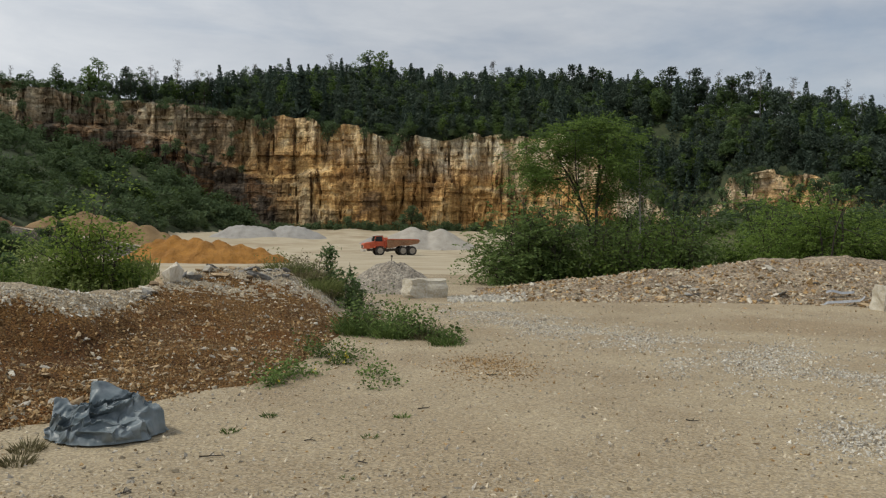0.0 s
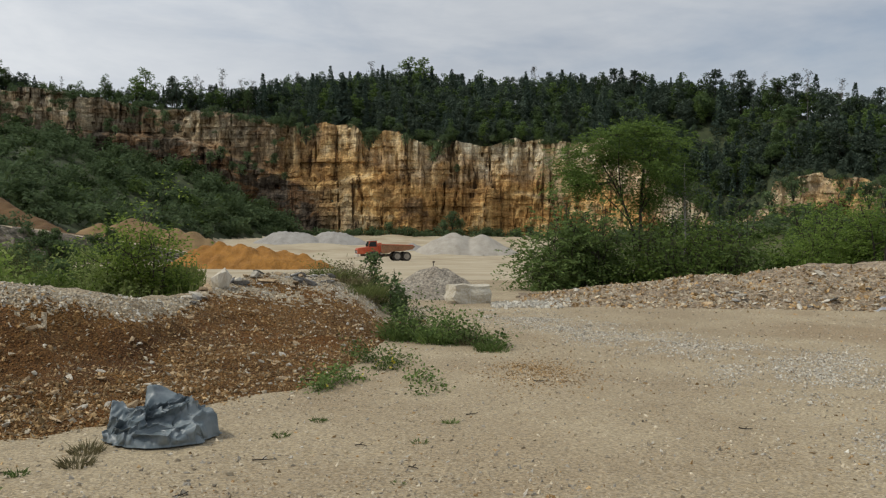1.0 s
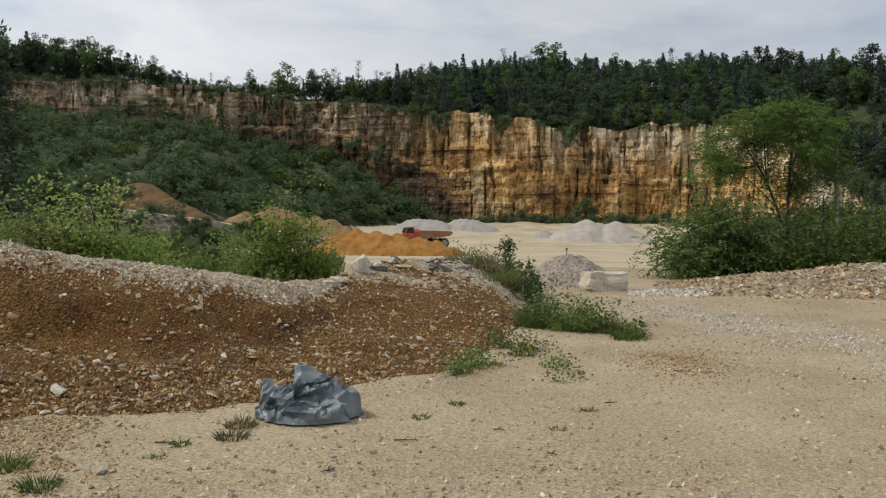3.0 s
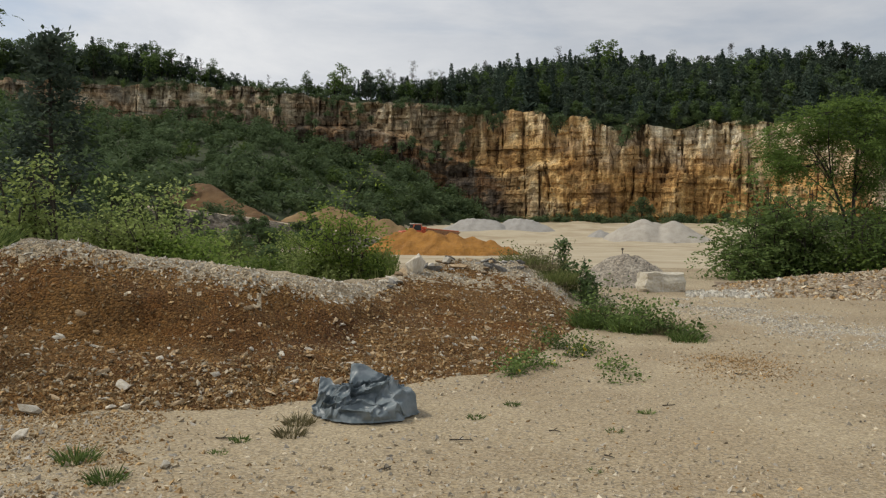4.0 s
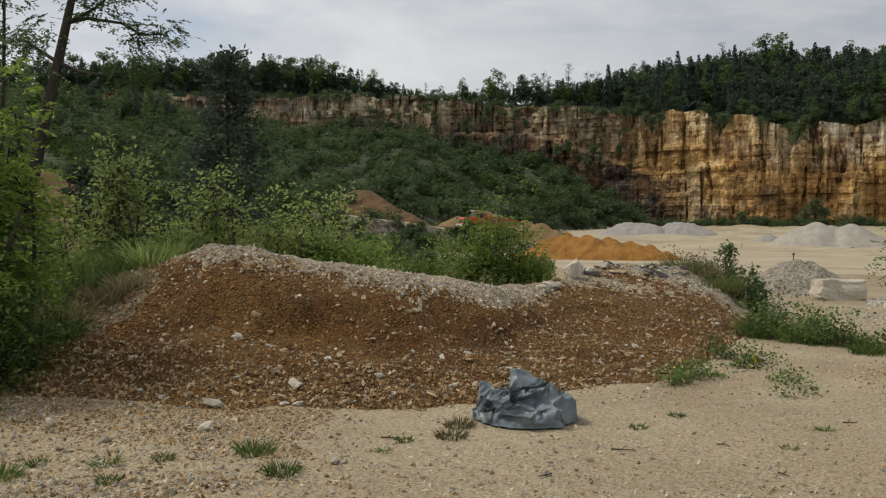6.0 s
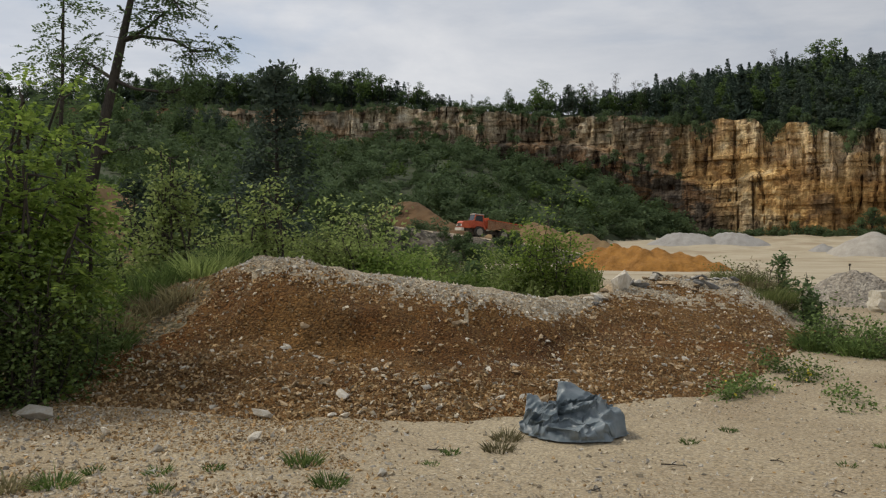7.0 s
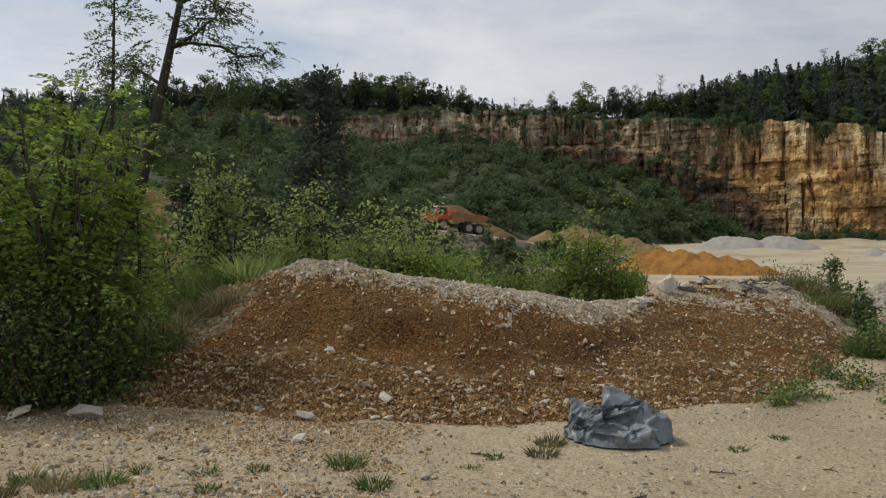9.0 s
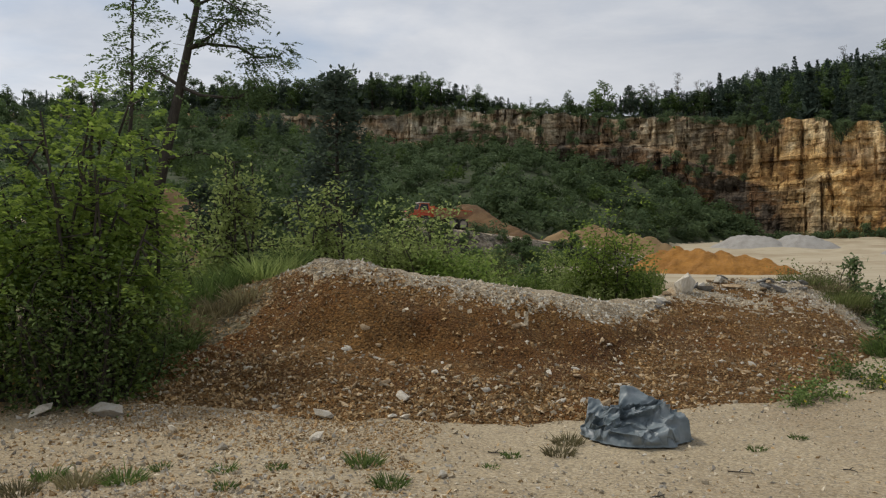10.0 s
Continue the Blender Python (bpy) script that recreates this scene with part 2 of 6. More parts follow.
M_PALEGRAVEL = material("crushed_limestone", [(0.31, 0.275, 0.225), (0.43, 0.39, 0.325), (0.47, 0.44, 0.39)], scale=0.5, fine=6, bump=0.6, bump_scale=7, distance=0.12)
M_GREYGRAVEL_NEAR = material("coarse_grey_gravel", [(0.24, 0.20, 0.15), (0.37, 0.325, 0.255), (0.46, 0.42, 0.36)], scale=2.0, fine=24, bump=1.0, bump_scale=24, cells=18, cell_mix=0.35, distance=0.05)
M_EMBANK = material("grey_rubble_bank", [(0.05, 0.05, 0.03), (0.19, 0.15, 0.11), (0.32, 0.28, 0.235)], scale=0.4, fine=2.5, bump=1.0, bump_scale=3, cells=1.4, cell_mix=0.5, distance=0.3)
M_BLOCK = material("quarried_block", [(0.40, 0.34, 0.24), (0.56, 0.51, 0.40), (0.62, 0.60, 0.55)], scale=3, fine=25, bump=0.7, bump_scale=14, distance=0.03)


def cliff_material():
    """Bedded limestone: strata, blocks, iron stains and vertical water streaks."""
    m = bpy.data.materials.new("bedded_limestone")
    m.use_nodes = True
    N, L = m.node_tree.nodes, m.node_tree.links
    bsdf = N["Principled BSDF"]
    bsdf.inputs["Roughness"].default_value = 0.95
    bsdf.inputs["Specular IOR Level"].default_value = 0.15
    tc = N.new("ShaderNodeTexCoord")

    def noise_at(scale, vec, detail=5.0, distortion=0.0, rough=0.6):
        mp = N.new("ShaderNodeMapping")
        mp.inputs["Scale"].default_value = vec
        L.new(tc.outputs["Object"], mp.inputs[0])
        n = N.new("ShaderNodeTexNoise")
        n.inputs["Scale"].default_value, n.inputs["Detail"].default_value = scale, detail
        n.inputs["Distortion"].default_value, n.inputs["Roughness"].default_value = distortion, rough
        L.new(mp.outputs[0], n.inputs[0])
        return n.outputs[0]

    def ramp(src, stops):
        r = N.new("ShaderNodeValToRGB")
        e = r.color_ramp.elements
        e[0].position, e[0].color = stops[0][0], (*stops[0][1], 1)
        e[1].position, e[1].color = stops[-1][0], (*stops[-1][1], 1)
        for p, c in stops[1:-1]:
            x = e.new(p)
            x.color = (*c, 1)
        L.new(src, r.inputs[0])
        return r.outputs[0]

    def mixed(fac, a, b, blend="MIX"):
        x = N.new("ShaderNodeMix")
        x.data_type, x.blend_type = "RGBA", blend
        L.new(fac, x.inputs["Factor"]) if not isinstance(fac, float) else setattr(x.inputs["Factor"], "default_value", fac)
        for sock, val in (("A", a), ("B", b)):
            if isinstance(val, tuple):
                x.inputs[sock].default_value = (*val, 1)
            else:
                L.new(val, x.inputs[sock])
        return x.outputs["Result"]

    ochre = ramp(noise_at(0.05, (1, 1, 1.4), 6, 1.0), [(0.34, (0.20, 0.125, 0.062)), (0.45, (0.47, 0.272, 0.097)), (0.54, (0.65, 0.43, 0.178)), (0.62, (0.67, 0.52, 0.30)), (0.72, (0.44, 0.36, 0.25))])
    at = N.new("ShaderNodeAttribute")
    at.attribute_name = "rock_kind"
    sep = N.new("ShaderNodeSeparateColor")
    L.new(at.outputs["Color"], sep.inputs[0])
    brown = ramp(noise_at(0.09, (1, 1, 2.2), 6, 0.8), [(0.35, (0.060, 0.050, 0.042)), (0.50, (0.120, 0.096, 0.072)), (0.58, (0.235, 0.135, 0.070)), (0.66, (0.25, 0.19, 0.13)), (0.74, (0.46, 0.41, 0.34))])
    pale = ramp(noise_at(0.12, (1, 1, 2.0), 6, 0.6), [(0.33, (0.44, 0.34, 0.20)), (0.48, (0.66, 0.58, 0.42)), (0.7, (0.78, 0.74, 0.64))])
    base = mixed(sep.outputs[0], brown, ochre)
    base = mixed(sep.outputs[1], base, pale)
    strata = ramp(noise_at(1.0, (0.035, 0.035, 1.25), 5, 0.25), [(0.36, (0.45, 0.45, 0.45)), (0.5, (0.95, 0.95, 0.95)), (0.66, (1.18, 1.16, 1.1))])
    base = mixed(0.42, base, strata, "MULTIPLY")
    streak = ramp(noise_at(1.0, (0.42, 0.42, 0.030), 8, 0.5, 0.68), [(0.39, (0.17, 0.14, 0.125)), (0.445, (0.74, 0.66, 0.58)), (0.53, (1.08, 1.04, 0.98)), (0.62, (1.6, 1.6, 1.58))])
    where = ramp(noise_at(0.06, (1, 1, 1.5), 4), [(0.34, (0.45, 0.45, 0.45)), (0.46, (1, 1, 1))])
    base = mixed(where, base, mixed(1.0, base, streak, "MULTIPLY"))
    blot = ramp(noise_at(0.17, (1, 1, 1.7), 6, 0.4), [(0.56, (1, 1, 1)), (0.64, (0.42, 0.38, 0.35))])
    base = mixed(0.6, base, blot, "MULTIPLY")
    grain = ramp(noise_at(1.6, (1, 1, 1.3), 4), [(0.34, (0.55, 0.53, 0.5)), (0.6, (1.12, 1.12, 1.1))])
    base = mixed(0.7, base, grain, "MULTIPLY")
    L.new(base, bsdf.inputs["Base Color"])
    bp = N.new("ShaderNodeBump")
    bp.inputs["Strength"].default_value, bp.inputs["Distance"].default_value = 1.0, 0.6
    L.new(noise_at(0.9, (1, 1, 1.8), 6), bp.inputs["Height"])
    L.new(bp.outputs[0], bsdf.inputs["Normal"])
    return m


M_CLIFF = cliff_material()
M_BARK = material("bark", [(0.03, 0.025, 0.02), (0.07, 0.058, 0.045), (0.11, 0.095, 0.075)], scale=8, fine=60, bump=0.8, bump_scale=40, stretch_by=(1, 1, 0.2))
M_BIRCH_BARK = material("pale_bark", [(0.22, 0.2, 0.17), (0.42, 0.4, 0.36), (0.1, 0.09, 0.08)], scale=6, fine=40, bump=0.4)
L_SPRUCE = leaf_material("spruce_needles", (0.058, 0.084, 0.064), (0.080, 0.112, 0.081), 0.25, 0.7)
L_PINE = leaf_material("pine_needles", (0.066, 0.090, 0.066), (0.090, 0.118, 0.082), 0.25, 0.7)
L_BROAD = leaf_material("broad_leaves", (0.086, 0.130, 0.055), (0.120, 0.170, 0.068), 0.38)
L_BROAD_LIGHT = leaf_material("light_broad_leaves", (0.083, 0.132, 0.037), (0.160, 0.226, 0.068), 0.42)
L_SLOPE = leaf_material("slope_shrub_leaves", (0.125, 0.182, 0.086), (0.170, 0.232, 0.108), 0.38)
L_ROBINIA = leaf_material("robinia_leaves", (0.128, 0.202, 0.040), (0.349, 0.457, 0.094), 0.55, 0.5)
L_ROBINIA_TREE = leaf_material("robinia_crown_leaves", (0.072, 0.116, 0.030), (0.155, 0.220, 0.056), 0.5, 0.5)
L_ROBINIA_FAR = leaf_material("robinia_shrub_leaves", (0.095, 0.150, 0.034), (0.230, 0.315, 0.072), 0.5, 0.5)
# dark shrub green; under the thicket it also stands in for shade
L_DARK_SHRUB = leaf_material("dark_shrub_leaves", (0.085, 0.130, 0.040), (0.165, 0.225, 0.070), 0.4, 0.5)
L_WILLOW = leaf_material("willow_leaves", (0.17, 0.22, 0.065), (0.34, 0.40, 0.14), 0.5, 0.5)
L_ROUGH = leaf_material("rough_grass_blades", (0.085, 0.108, 0.034), (0.20, 0.225, 0.078), 0.4)
L_WEED = leaf_material("weed_leaves", (0.067, 0.111, 0.030), (0.194, 0.267, 0.081), 0.35)
L_DRY = leaf_material("dry_grass", (0.14, 0.12, 0.06), (0.30, 0.27, 0.15), 0.3)
L_TWIG = leaf_material("bare_twigs", (0.05, 0.045, 0.035), (0.11, 0.10, 0.08), 0.05)

# ---- the lie of the land, by bearing (degrees left of +y) and range ----
R_CLIFF = lambda az: np.interp(az, [-45, -25, -15, -6, 5, 12, 20, 30, 45, 60, 80], [235, 252, 272, 300, 300, 316, 335, 350, 372, 420, 450])
EL_TOP = lambda az: np.interp(az, [-45, -27, -25, -21.4, -19, -18.2, -16, -13, -11, -8, 2.6, 4.5, 5.5, 7.6, 8.2, 9.2, 12.3, 14, 18.4, 22, 25.3, 33.8, 38.5, 45.4, 52, 62, 80], [2.4, 2.4, 3.7, 4.2, 3.9, 2.2, 1.6, 3.0, 5.0, 7.05, 7.0, 7.0, 7.5, 7.5, 7.0, 7.9, 8.0, 8.0, 8.4, 8.6, 8.95, 9.1, 8.9, 8.73, 8.4, 8.0, 8.0])
EL_BASE = lambda az: np.interp(az, [-45, -24, -20, -16, -12, -9, 12, 14, 16, 18, 21, 25, 29, 37, 45, 60, 80], [1.2, 1.4, 1.6, 1.0, 0.6, 0.2, 0.35, 0.9, 2.2, 4.0, 4.8, 5.4, 6.6, 6.5, 7.6, 7.6, 7.6])
EL_TREES = lambda az: np.interp(az, [-45, -28, -24, -18.5, -8, -4, 1, 6.5, 9.8, 16.6, 25, 27.4, 31, 36, 47.6, 60, 80], [7.5, 8.6, 9.6, 10.7, 11.3, 11.4, 11.2, 11.7, 11.5, 10.6, 9.7, 9.4, 10.5, 11.5, 11.1, 9.5, 9.5])
EYE = 1.55


def z_at(el, r):
    return EYE + r * np.tan(np.radians(el))


def z_floor(r):
    return np.interp(r, [0, 22, 60, 110, 148, 166, 190, 225, 300, 400], [0, 0, -0.75, -1.75, -2.25, -2.1, -1.45, 0.35, 2.6, 3.5])


Z_RAMP = lambda az: np.interp(az, [14, 18, 22, 26.3, 30, 34, 45, 80], [-2.25, -1.6, 0.1, 1.65, 2.75, 3.8, 4.6, 5.0])
R_RAMP = lambda az: np.interp(az, [-5, 3.6, 14, 20, 26, 34, 45, 80], [150, 148.5, 142, 137, 130, 122, 118, 118])   # the haul road


def land(az, r):
    """Height of the ground sheet."""
    az, r = np.broadcast_arrays(np.asarray(az, float), np.asarray(r, float))
    rc, rr = R_CLIFF(az), R_RAMP(az)
    low = z_floor(r)
    bank = smooth(15, 19, az) * smooth(rr - 12, rr - 4.5, r)
    base = low + np.maximum(Z_RAMP(az) - low, 0) * bank
    # the overgrown slopes that lead up to the foot of the rock
    toe = np.interp(az, [-45, -18, -9, 12, 14, 16, 20, 25, 30, 36, 50, 80], [150, 200, 260, 296, 285, 262, 225, 185, 160, 146, 140, 140])
    foot = z_at(EL_BASE(az), rc)
    t = np.clip((r - toe) / np.maximum(rc - toe, 1), 0, 1)
    base = base + (foot - base) * np.maximum(t, 0) ** 1.1
    rim = z_at(EL_TOP(az), rc)
    top = z_at(EL_TREES(az), rc + 60) - 13.0
    hill = rim + (np.maximum(top, rim) - rim) * smooth(0, 62, r - rc - 2) ** 0.8
    z = np.where(r > rc + 13.0, hill, base)
    view = smooth(-75, -45, az) * (1 - smooth(80, 105, az))
    z = z * view
    x, y = polar(az, r)
    z = z + (fbm(x * 0.9, y * 0.9, 3, 3) - 0.5) * 0.05 * smooth(1, 4, r)
    z = z + (fbm(x * 0.12, y * 0.12, 5, 3) - 0.5) * np.interp(r, [0, 14, 25, 60, 120, 200, 320], [0.05, 0.10, 0.3, 0.35, 0.5, 1.5, 4]) * np.where(base > z_floor(r) + 1, 1.0, 0.7) * np.where(az > 0, smooth(6, 12, np.abs(r - rr)), 1.0)
    return z


def land_xy(x, y):
    az, r = az_r(x, y)
    return land(az, r)


def build_ground():
    azs = np.concatenate([np.arange(-180, -48, 6.0), np.arange(-48, 80, 0.4), np.arange(80, 180, 5.0)])
    rs = np.concatenate([[0.002, 0.3], np.geomspace(0.8, 100, 130), np.arange(102, 240, 2.0), np.geomspace(241, 440, 70), np.geomspace(460, 3000, 12)])
    A, R = np.meshgrid(azs, rs)
    Z = land(A, R)
    X, Y = polar(A, R)
    v = np.stack([X, Y, Z], -1).reshape(-1, 3)
    f = grid_faces(len(rs), len(azs), wrap=True)[:, ::-1]
    fa, fr = A.reshape(-1)[f[:, 0]], R.reshape(-1)[f[:, 0]]
    fx, fy = polar(fa, fr)
    patch = fbm(fx * 0.06, fy * 0.06, 9, 4)
    slot = np.zeros(len(f), int)
    rc = R_CLIFF(fa)
    green = ((fa > 21) & (fr > 13.5) & (fr < 60) & (patch > 0.36 - 0.02 * (fa - 20))) | ((fa > 27) & (fr > 40) & (fr < R_RAMP(fa) - 11) & (patch > 0.3))
    green |= (fa < -7) & (fr > 25.5) & (fr < 300)
    slot[fr > 42] = 5
    slot[green] = 1
    over = (fr > np.interp(fa, [-45, -9, 12, 14, 16, 20, 25, 30, 36, 80], [120, 292, 300, 285, 262, 225, 185, 160, 146, 140])) & (fa > -60) & (fa < 95)
    over |= (fr > rc - 6)
    slot[over] = 2
    bank = (fa > 17) & (fr > R_RAMP(fa) - 12.5) & (fr < R_RAMP(fa) - 4.0)
    slot[bank & ~over] = 3
    # bare orange earth above the ramp
    earth = (fa > 25.5) & (fa < 32.6) & (fr > R_RAMP(fa) + 12) & (fr < np.interp(fa, [25.5, 29, 31.5, 32.6], [150, 166, 186, 186])) & (patch > 0.25)
    slot[earth] = 4
    me = raw_mesh("ground", v, f, [M_GROUND, M_GRASS_SOIL, M_FOREST_FLOOR, M_EMBANK, M_EARTH, M_FINES], True, slot)
    tagged(put("ground", me), "pale limestone grit floor of a quarry with weedy margins", "ground", kind="structure")


build_ground()


def build_cliff():
    azs = np.arange(-46, 82, 0.085)
    lv = np.linspace(0, 1, 120)
    A, T = np.meshgrid(azs, lv)
    rc = R_CLIFF(A)
    s = A * 5.6                                    # metres along the face
    foot, rim = z_at(EL_BASE(A), rc) - 5.0, z_at(EL_TOP(A), rc)
    rim = rim + (fbm(s * 0.07, 0.0, 21, 3) - 0.5) * 3.4 + (hash2(np.floor(s / 4.7), np.zeros_like(s), 5) - 0.5) * 1.4
    Z = foot + (rim - foot) * T
    warp = (fbm(s * 0.03, Z * 0.03, 44, 3) - 0.5) * 3.0
    out = (fbm(s * 0.035, Z * 0.010, 31, 4) - 0.5) * 12.0                     # buttresses and bays
    out += (vnoise(s * 0.16, Z * 0.04, 33) - 0.5) * 3.0 + (vnoise(s * 0.42, Z * 0.12, 34) - 0.5) * 1.2 + (vnoise(s * 0.95, Z * 0.3, 35) - 0.5) * 0.7
    layer = np.floor((Z + warp) / 1.7)
    out += (hash2(layer, np.floor(s / 40.0), 7) - 0.5) * 1.1                  # ledges of the beds
    col = np.floor(s / 2.3 + hash2(layer, layer, 3) * 3)
    out += (hash2(col, layer, 11) - 0.5) * 0.7                                # blocks
    col2 = np.floor(s / 5.5 + hash2(np.floor(layer / 3), layer * 0, 8) * 4)
    out += (hash2(col2, np.floor(layer / 3), 12) - 0.5) * 1.3
    crack = np.abs(vnoise(s * 0.22 + 0.25 * vnoise(s * 0.3, Z * 0.25, 62), Z * 0.03, 61) - 0.5)
    out -= 2.2 * np.exp(-(crack / 0.03) ** 2) * smooth(0.35, 0.6, vnoise(s * 0.08, Z * 0.11, 63))                                # open joints
    out += (fbm(s * 0.6, Z * 0.45, 71, 3) - 0.5) * 1.7
    flute = 1 - 2 * np.abs(vnoise(s * 0.21 + 0.5 * vnoise(s * 0.1, Z * 0.07, 65), Z * 0.012, 64) - 0.5)
    pillar = smooth(-26, -8, Z - rim) * np.interp(A, [-46, -12, -8, 10, 16, 82], [1.0, 1.0, 1.3, 1.3, 0.8, 0.8])
    out += (flute ** 2 - 0.4) * 3.2 * pillar                                  # standing pillars below the rim
    gully = np.floor(s / 7.3 + 0.6 * vnoise(s * 0.05, 0.0, 66))
    out -= 2.4 * (hash2(gully, gully * 0, 67) > 0.62) * smooth(-16, -4, Z - rim)
    ledge = z_at(np.interp(A, [-46, -8, 4, 9, 12, 20, 82], [2, 2, 5.0, 4.2, 3.6, 6.5, 7.5]), rc)
    out += smooth(1.5, -1.5, Z - ledge) * np.interp(A, [-46, 3, 8, 20, 82], [0, 0, 2.5, 3.5, 3.5])
    lean = (1 - T) * 5.0
    R = rc - out - lean + 2.0
    R = np.minimum(R, rc + 11.0)
    R[-2:] = rc[-2:] + np.array([[8.0], [17.0]])   # the rim turns back under the turf
    Z[-1] = land(azs, rc[-1] + 17.0) + 0.2
    X, Y = polar(A, R)
    me = raw_mesh("cliff", np.stack([X, Y, Z], -1).reshape(-1, 3), grid_faces(len(lv), len(azs))[:, ::-1], [M_CLIFF, M_FOREST_FLOOR], False, np.repeat((np.arange(len(lv) - 1) >= len(lv) - 3).astype(int), len(azs) - 1))
    # kinds of rock: share of ochre, share of pale stone
    patch = fbm(s * 0.045, Z * 0.06, 81, 4)
    ochre = np.interp(A, [-30, -10, 9, 13, 16, 24, 40], [0.8, 1.0, 0.95, 0.25, 0.0, 0.0, 0.06]) + (patch - 0.5) * 0.85
    high = smooth(-20, -5, Z - rim) * np.interp(A, [-30, -9, -3, 4, 8, 12, 19, 25, 32, 40, 60], [0.0, 1.1, 1.2, 0.9, 0.4, 0.12, 0.55, 0.35, 0.6, 0.4, 0.1])
    low_left = smooth(0, -3, Z - ledge) * np.interp(A, [5, 9, 13], [0, 0.3, 0.75])
    ochre = np.clip(ochre - low_left, 0, 1)
    pale = np.clip(high * (0.88 + (fbm(s * 0.1, Z * 0.1, 91, 3) - 0.5) * 2.2), 0, 1)
    att = me.color_attributes.new("rock_kind", "FLOAT_COLOR", "POINT")
    att.data.foreach_set("color", np.stack([ochre, pale, ochre * 0, ochre * 0 + 1], -1).astype(np.float32).ravel())
    tagged(put("cliff", me), "tall bedded limestone quarry face stained ochre and brown", "cliff", kind="structure")


build_cliff()

# ---- heaps ----
def heap(name, cx, cy, peaks, mat, label, category="heap", res=0.35, rough=0.12, foot=6.0, group="", steep=0.75, coarse=0.0):
    """A tipped heap: cones of repose, as peaks (x, y, height), joined and roughened; an object at its base."""
    px, py, ph = np.array(peaks).T
    reach = ph / steep + 1.0
    x0, x1, y0, y1 = (px - reach).min(), (px + reach).max(), (py - reach).min(), (py + reach).max()
    nx, ny = max(int((x1 - x0) / res), 12), max(int((y1 - y0) / res), 12)
    X, Y = np.meshgrid(np.linspace(x0, x1, nx), np.linspace(y0, y1, ny))
    wob = 1 + (fbm(X * 0.35 + 7, Y * 0.35, 13, 3) - 0.5) * 0.35
    Z = np.full(X.shape, -1.0)
    for a, b, h in peaks:
        d = np.hypot(X - a, Y - b)
        Z = np.maximum(Z, h - steep * wob * (np.sqrt(d * d + (0.22 * h) ** 2) - 0.22 * h))
    Z += (fbm(X / res * 0.3, Y / res * 0.3, 23, 3) - 0.5) * rough * 2
    if coarse:
        Z += (hash2(np.floor(X / coarse), np.floor(Y / coarse), 4) - 0.5) * coarse * 0.5
    gz = land_xy(X + cx, Y + cy) - land_xy(cx, cy)
    Z = np.maximum(Z, -0.5) + gz
    me = raw_mesh(name, np.stack([X, Y, Z], -1).reshape(-1, 3), grid_faces(ny, nx), mat, True)
    ob = put(name, me)
    ob.location = (cx, cy, float(land_xy(cx, cy)) - 0.03)
    return tagged(ob, label, category, group)


def at(az, r):
    x, y = polar(az, r)
    return float(x), float(y)


x, y = at(15.6, 71.8)
heap("sand_heap", x, y, [(-5.15, 0.4, 1.79), (-4.23, 0.1, 2.03), (-3.22, 0.3, 2.26), (-2.39, -0.2, 1.99), (-1.38, 0.2, 2.15), (-0.55, -0.4, 1.87), (0.46, 0.4, 1.91), (1.29, -0.2, 1.64), (2.21, 0.5, 1.72), (3.04, 0.0, 1.36), (3.86, 0.5, 1.33), (4.60, 0.2, 0.98), (5.43, 0.5, 0.78), (-2.76, -1.4, 1.33), (-0.83, -1.5, 1.17), (1.10, -1.3, 1.01), (2.76, -1.1, 0.78)], M_ORANGE, "heap of bright ochre sand tipped on the quarry floor", res=0.2, rough=0.26)
x, y = at(0.9, 190)
heap("gravel_heap", x, y, [(-4.2, 0, 5.0), (-1.6, 1.5, 4.2), (2.4, 0, 4.6), (6.0, -1, 2.6), (8.0, -1, 1.6), (-7.6, 1, 2.4)], M_PALEGRAVEL, "large heap of pale buff-grey crushed limestone with several peaks", res=0.4, group="grey gravel heaps", steep=0.66)
x, y = at(5.0, 196)
heap("gravel_heap", x, y, [(0, 0, 1.7), (1.5, 0.5, 1.1)], M_GREYGRAVEL, "low heap of pale grey gravel", res=0.3, group="grey gravel heaps", steep=0.66)
for az, peaks in ((13.3, [(-4.5, 0, 2.84), (-3, 0, 3.01), (-1.5, 0, 3.10), (0, 0, 3.01), (1.5, 0, 3.01), (3, 0, 2.75), (4.5, 0, 2.41)]), (10.1, [(-4, 0, 2.49), (-2.5, 0, 2.75), (-1, 0, 2.84), (0.5, 0, 2.75), (2.0, 0, 2.58), (3.5, 0, 2.32), (5, 0, 1.89)])):
    x, y = at(az, 224)
    heap("gravel_heap", x, y, peaks, M_GREYGRAVEL, "long low heap of blue-grey gravel on the quarry floor", res=0.4, group="grey gravel heaps", steep=0.62)
x, y = at(3.55, 22.6)
heap("gravel_pile", x, y, [(0, 0, 0.84), (0.25, 0.1, 0.80), (-0.28, 0, 0.77), (-0.56, 0, 0.6), (0.52, 0, 0.64)], M_GREYGRAVEL_NEAR, "small pile of coarse grey gravel beside a stone block", res=0.045, rough=0.03, steep=0.72, coarse=0.09)
x, y = at(23.3, 152)
heap("spoil_heap", x, y, [(0, 0, 4.4), (2.0, 0, 4.2), (-3, 1, 3.2), (5, 0, 3.3), (7.5, 0, 2.9), (-6.5, 1, 2.6), (10, 0, 2.3)], M_BEIGE, "heap of buff sandy spoil behind the haul road", res=0.4, rough=0.2)
x, y = at(19.6, 146)
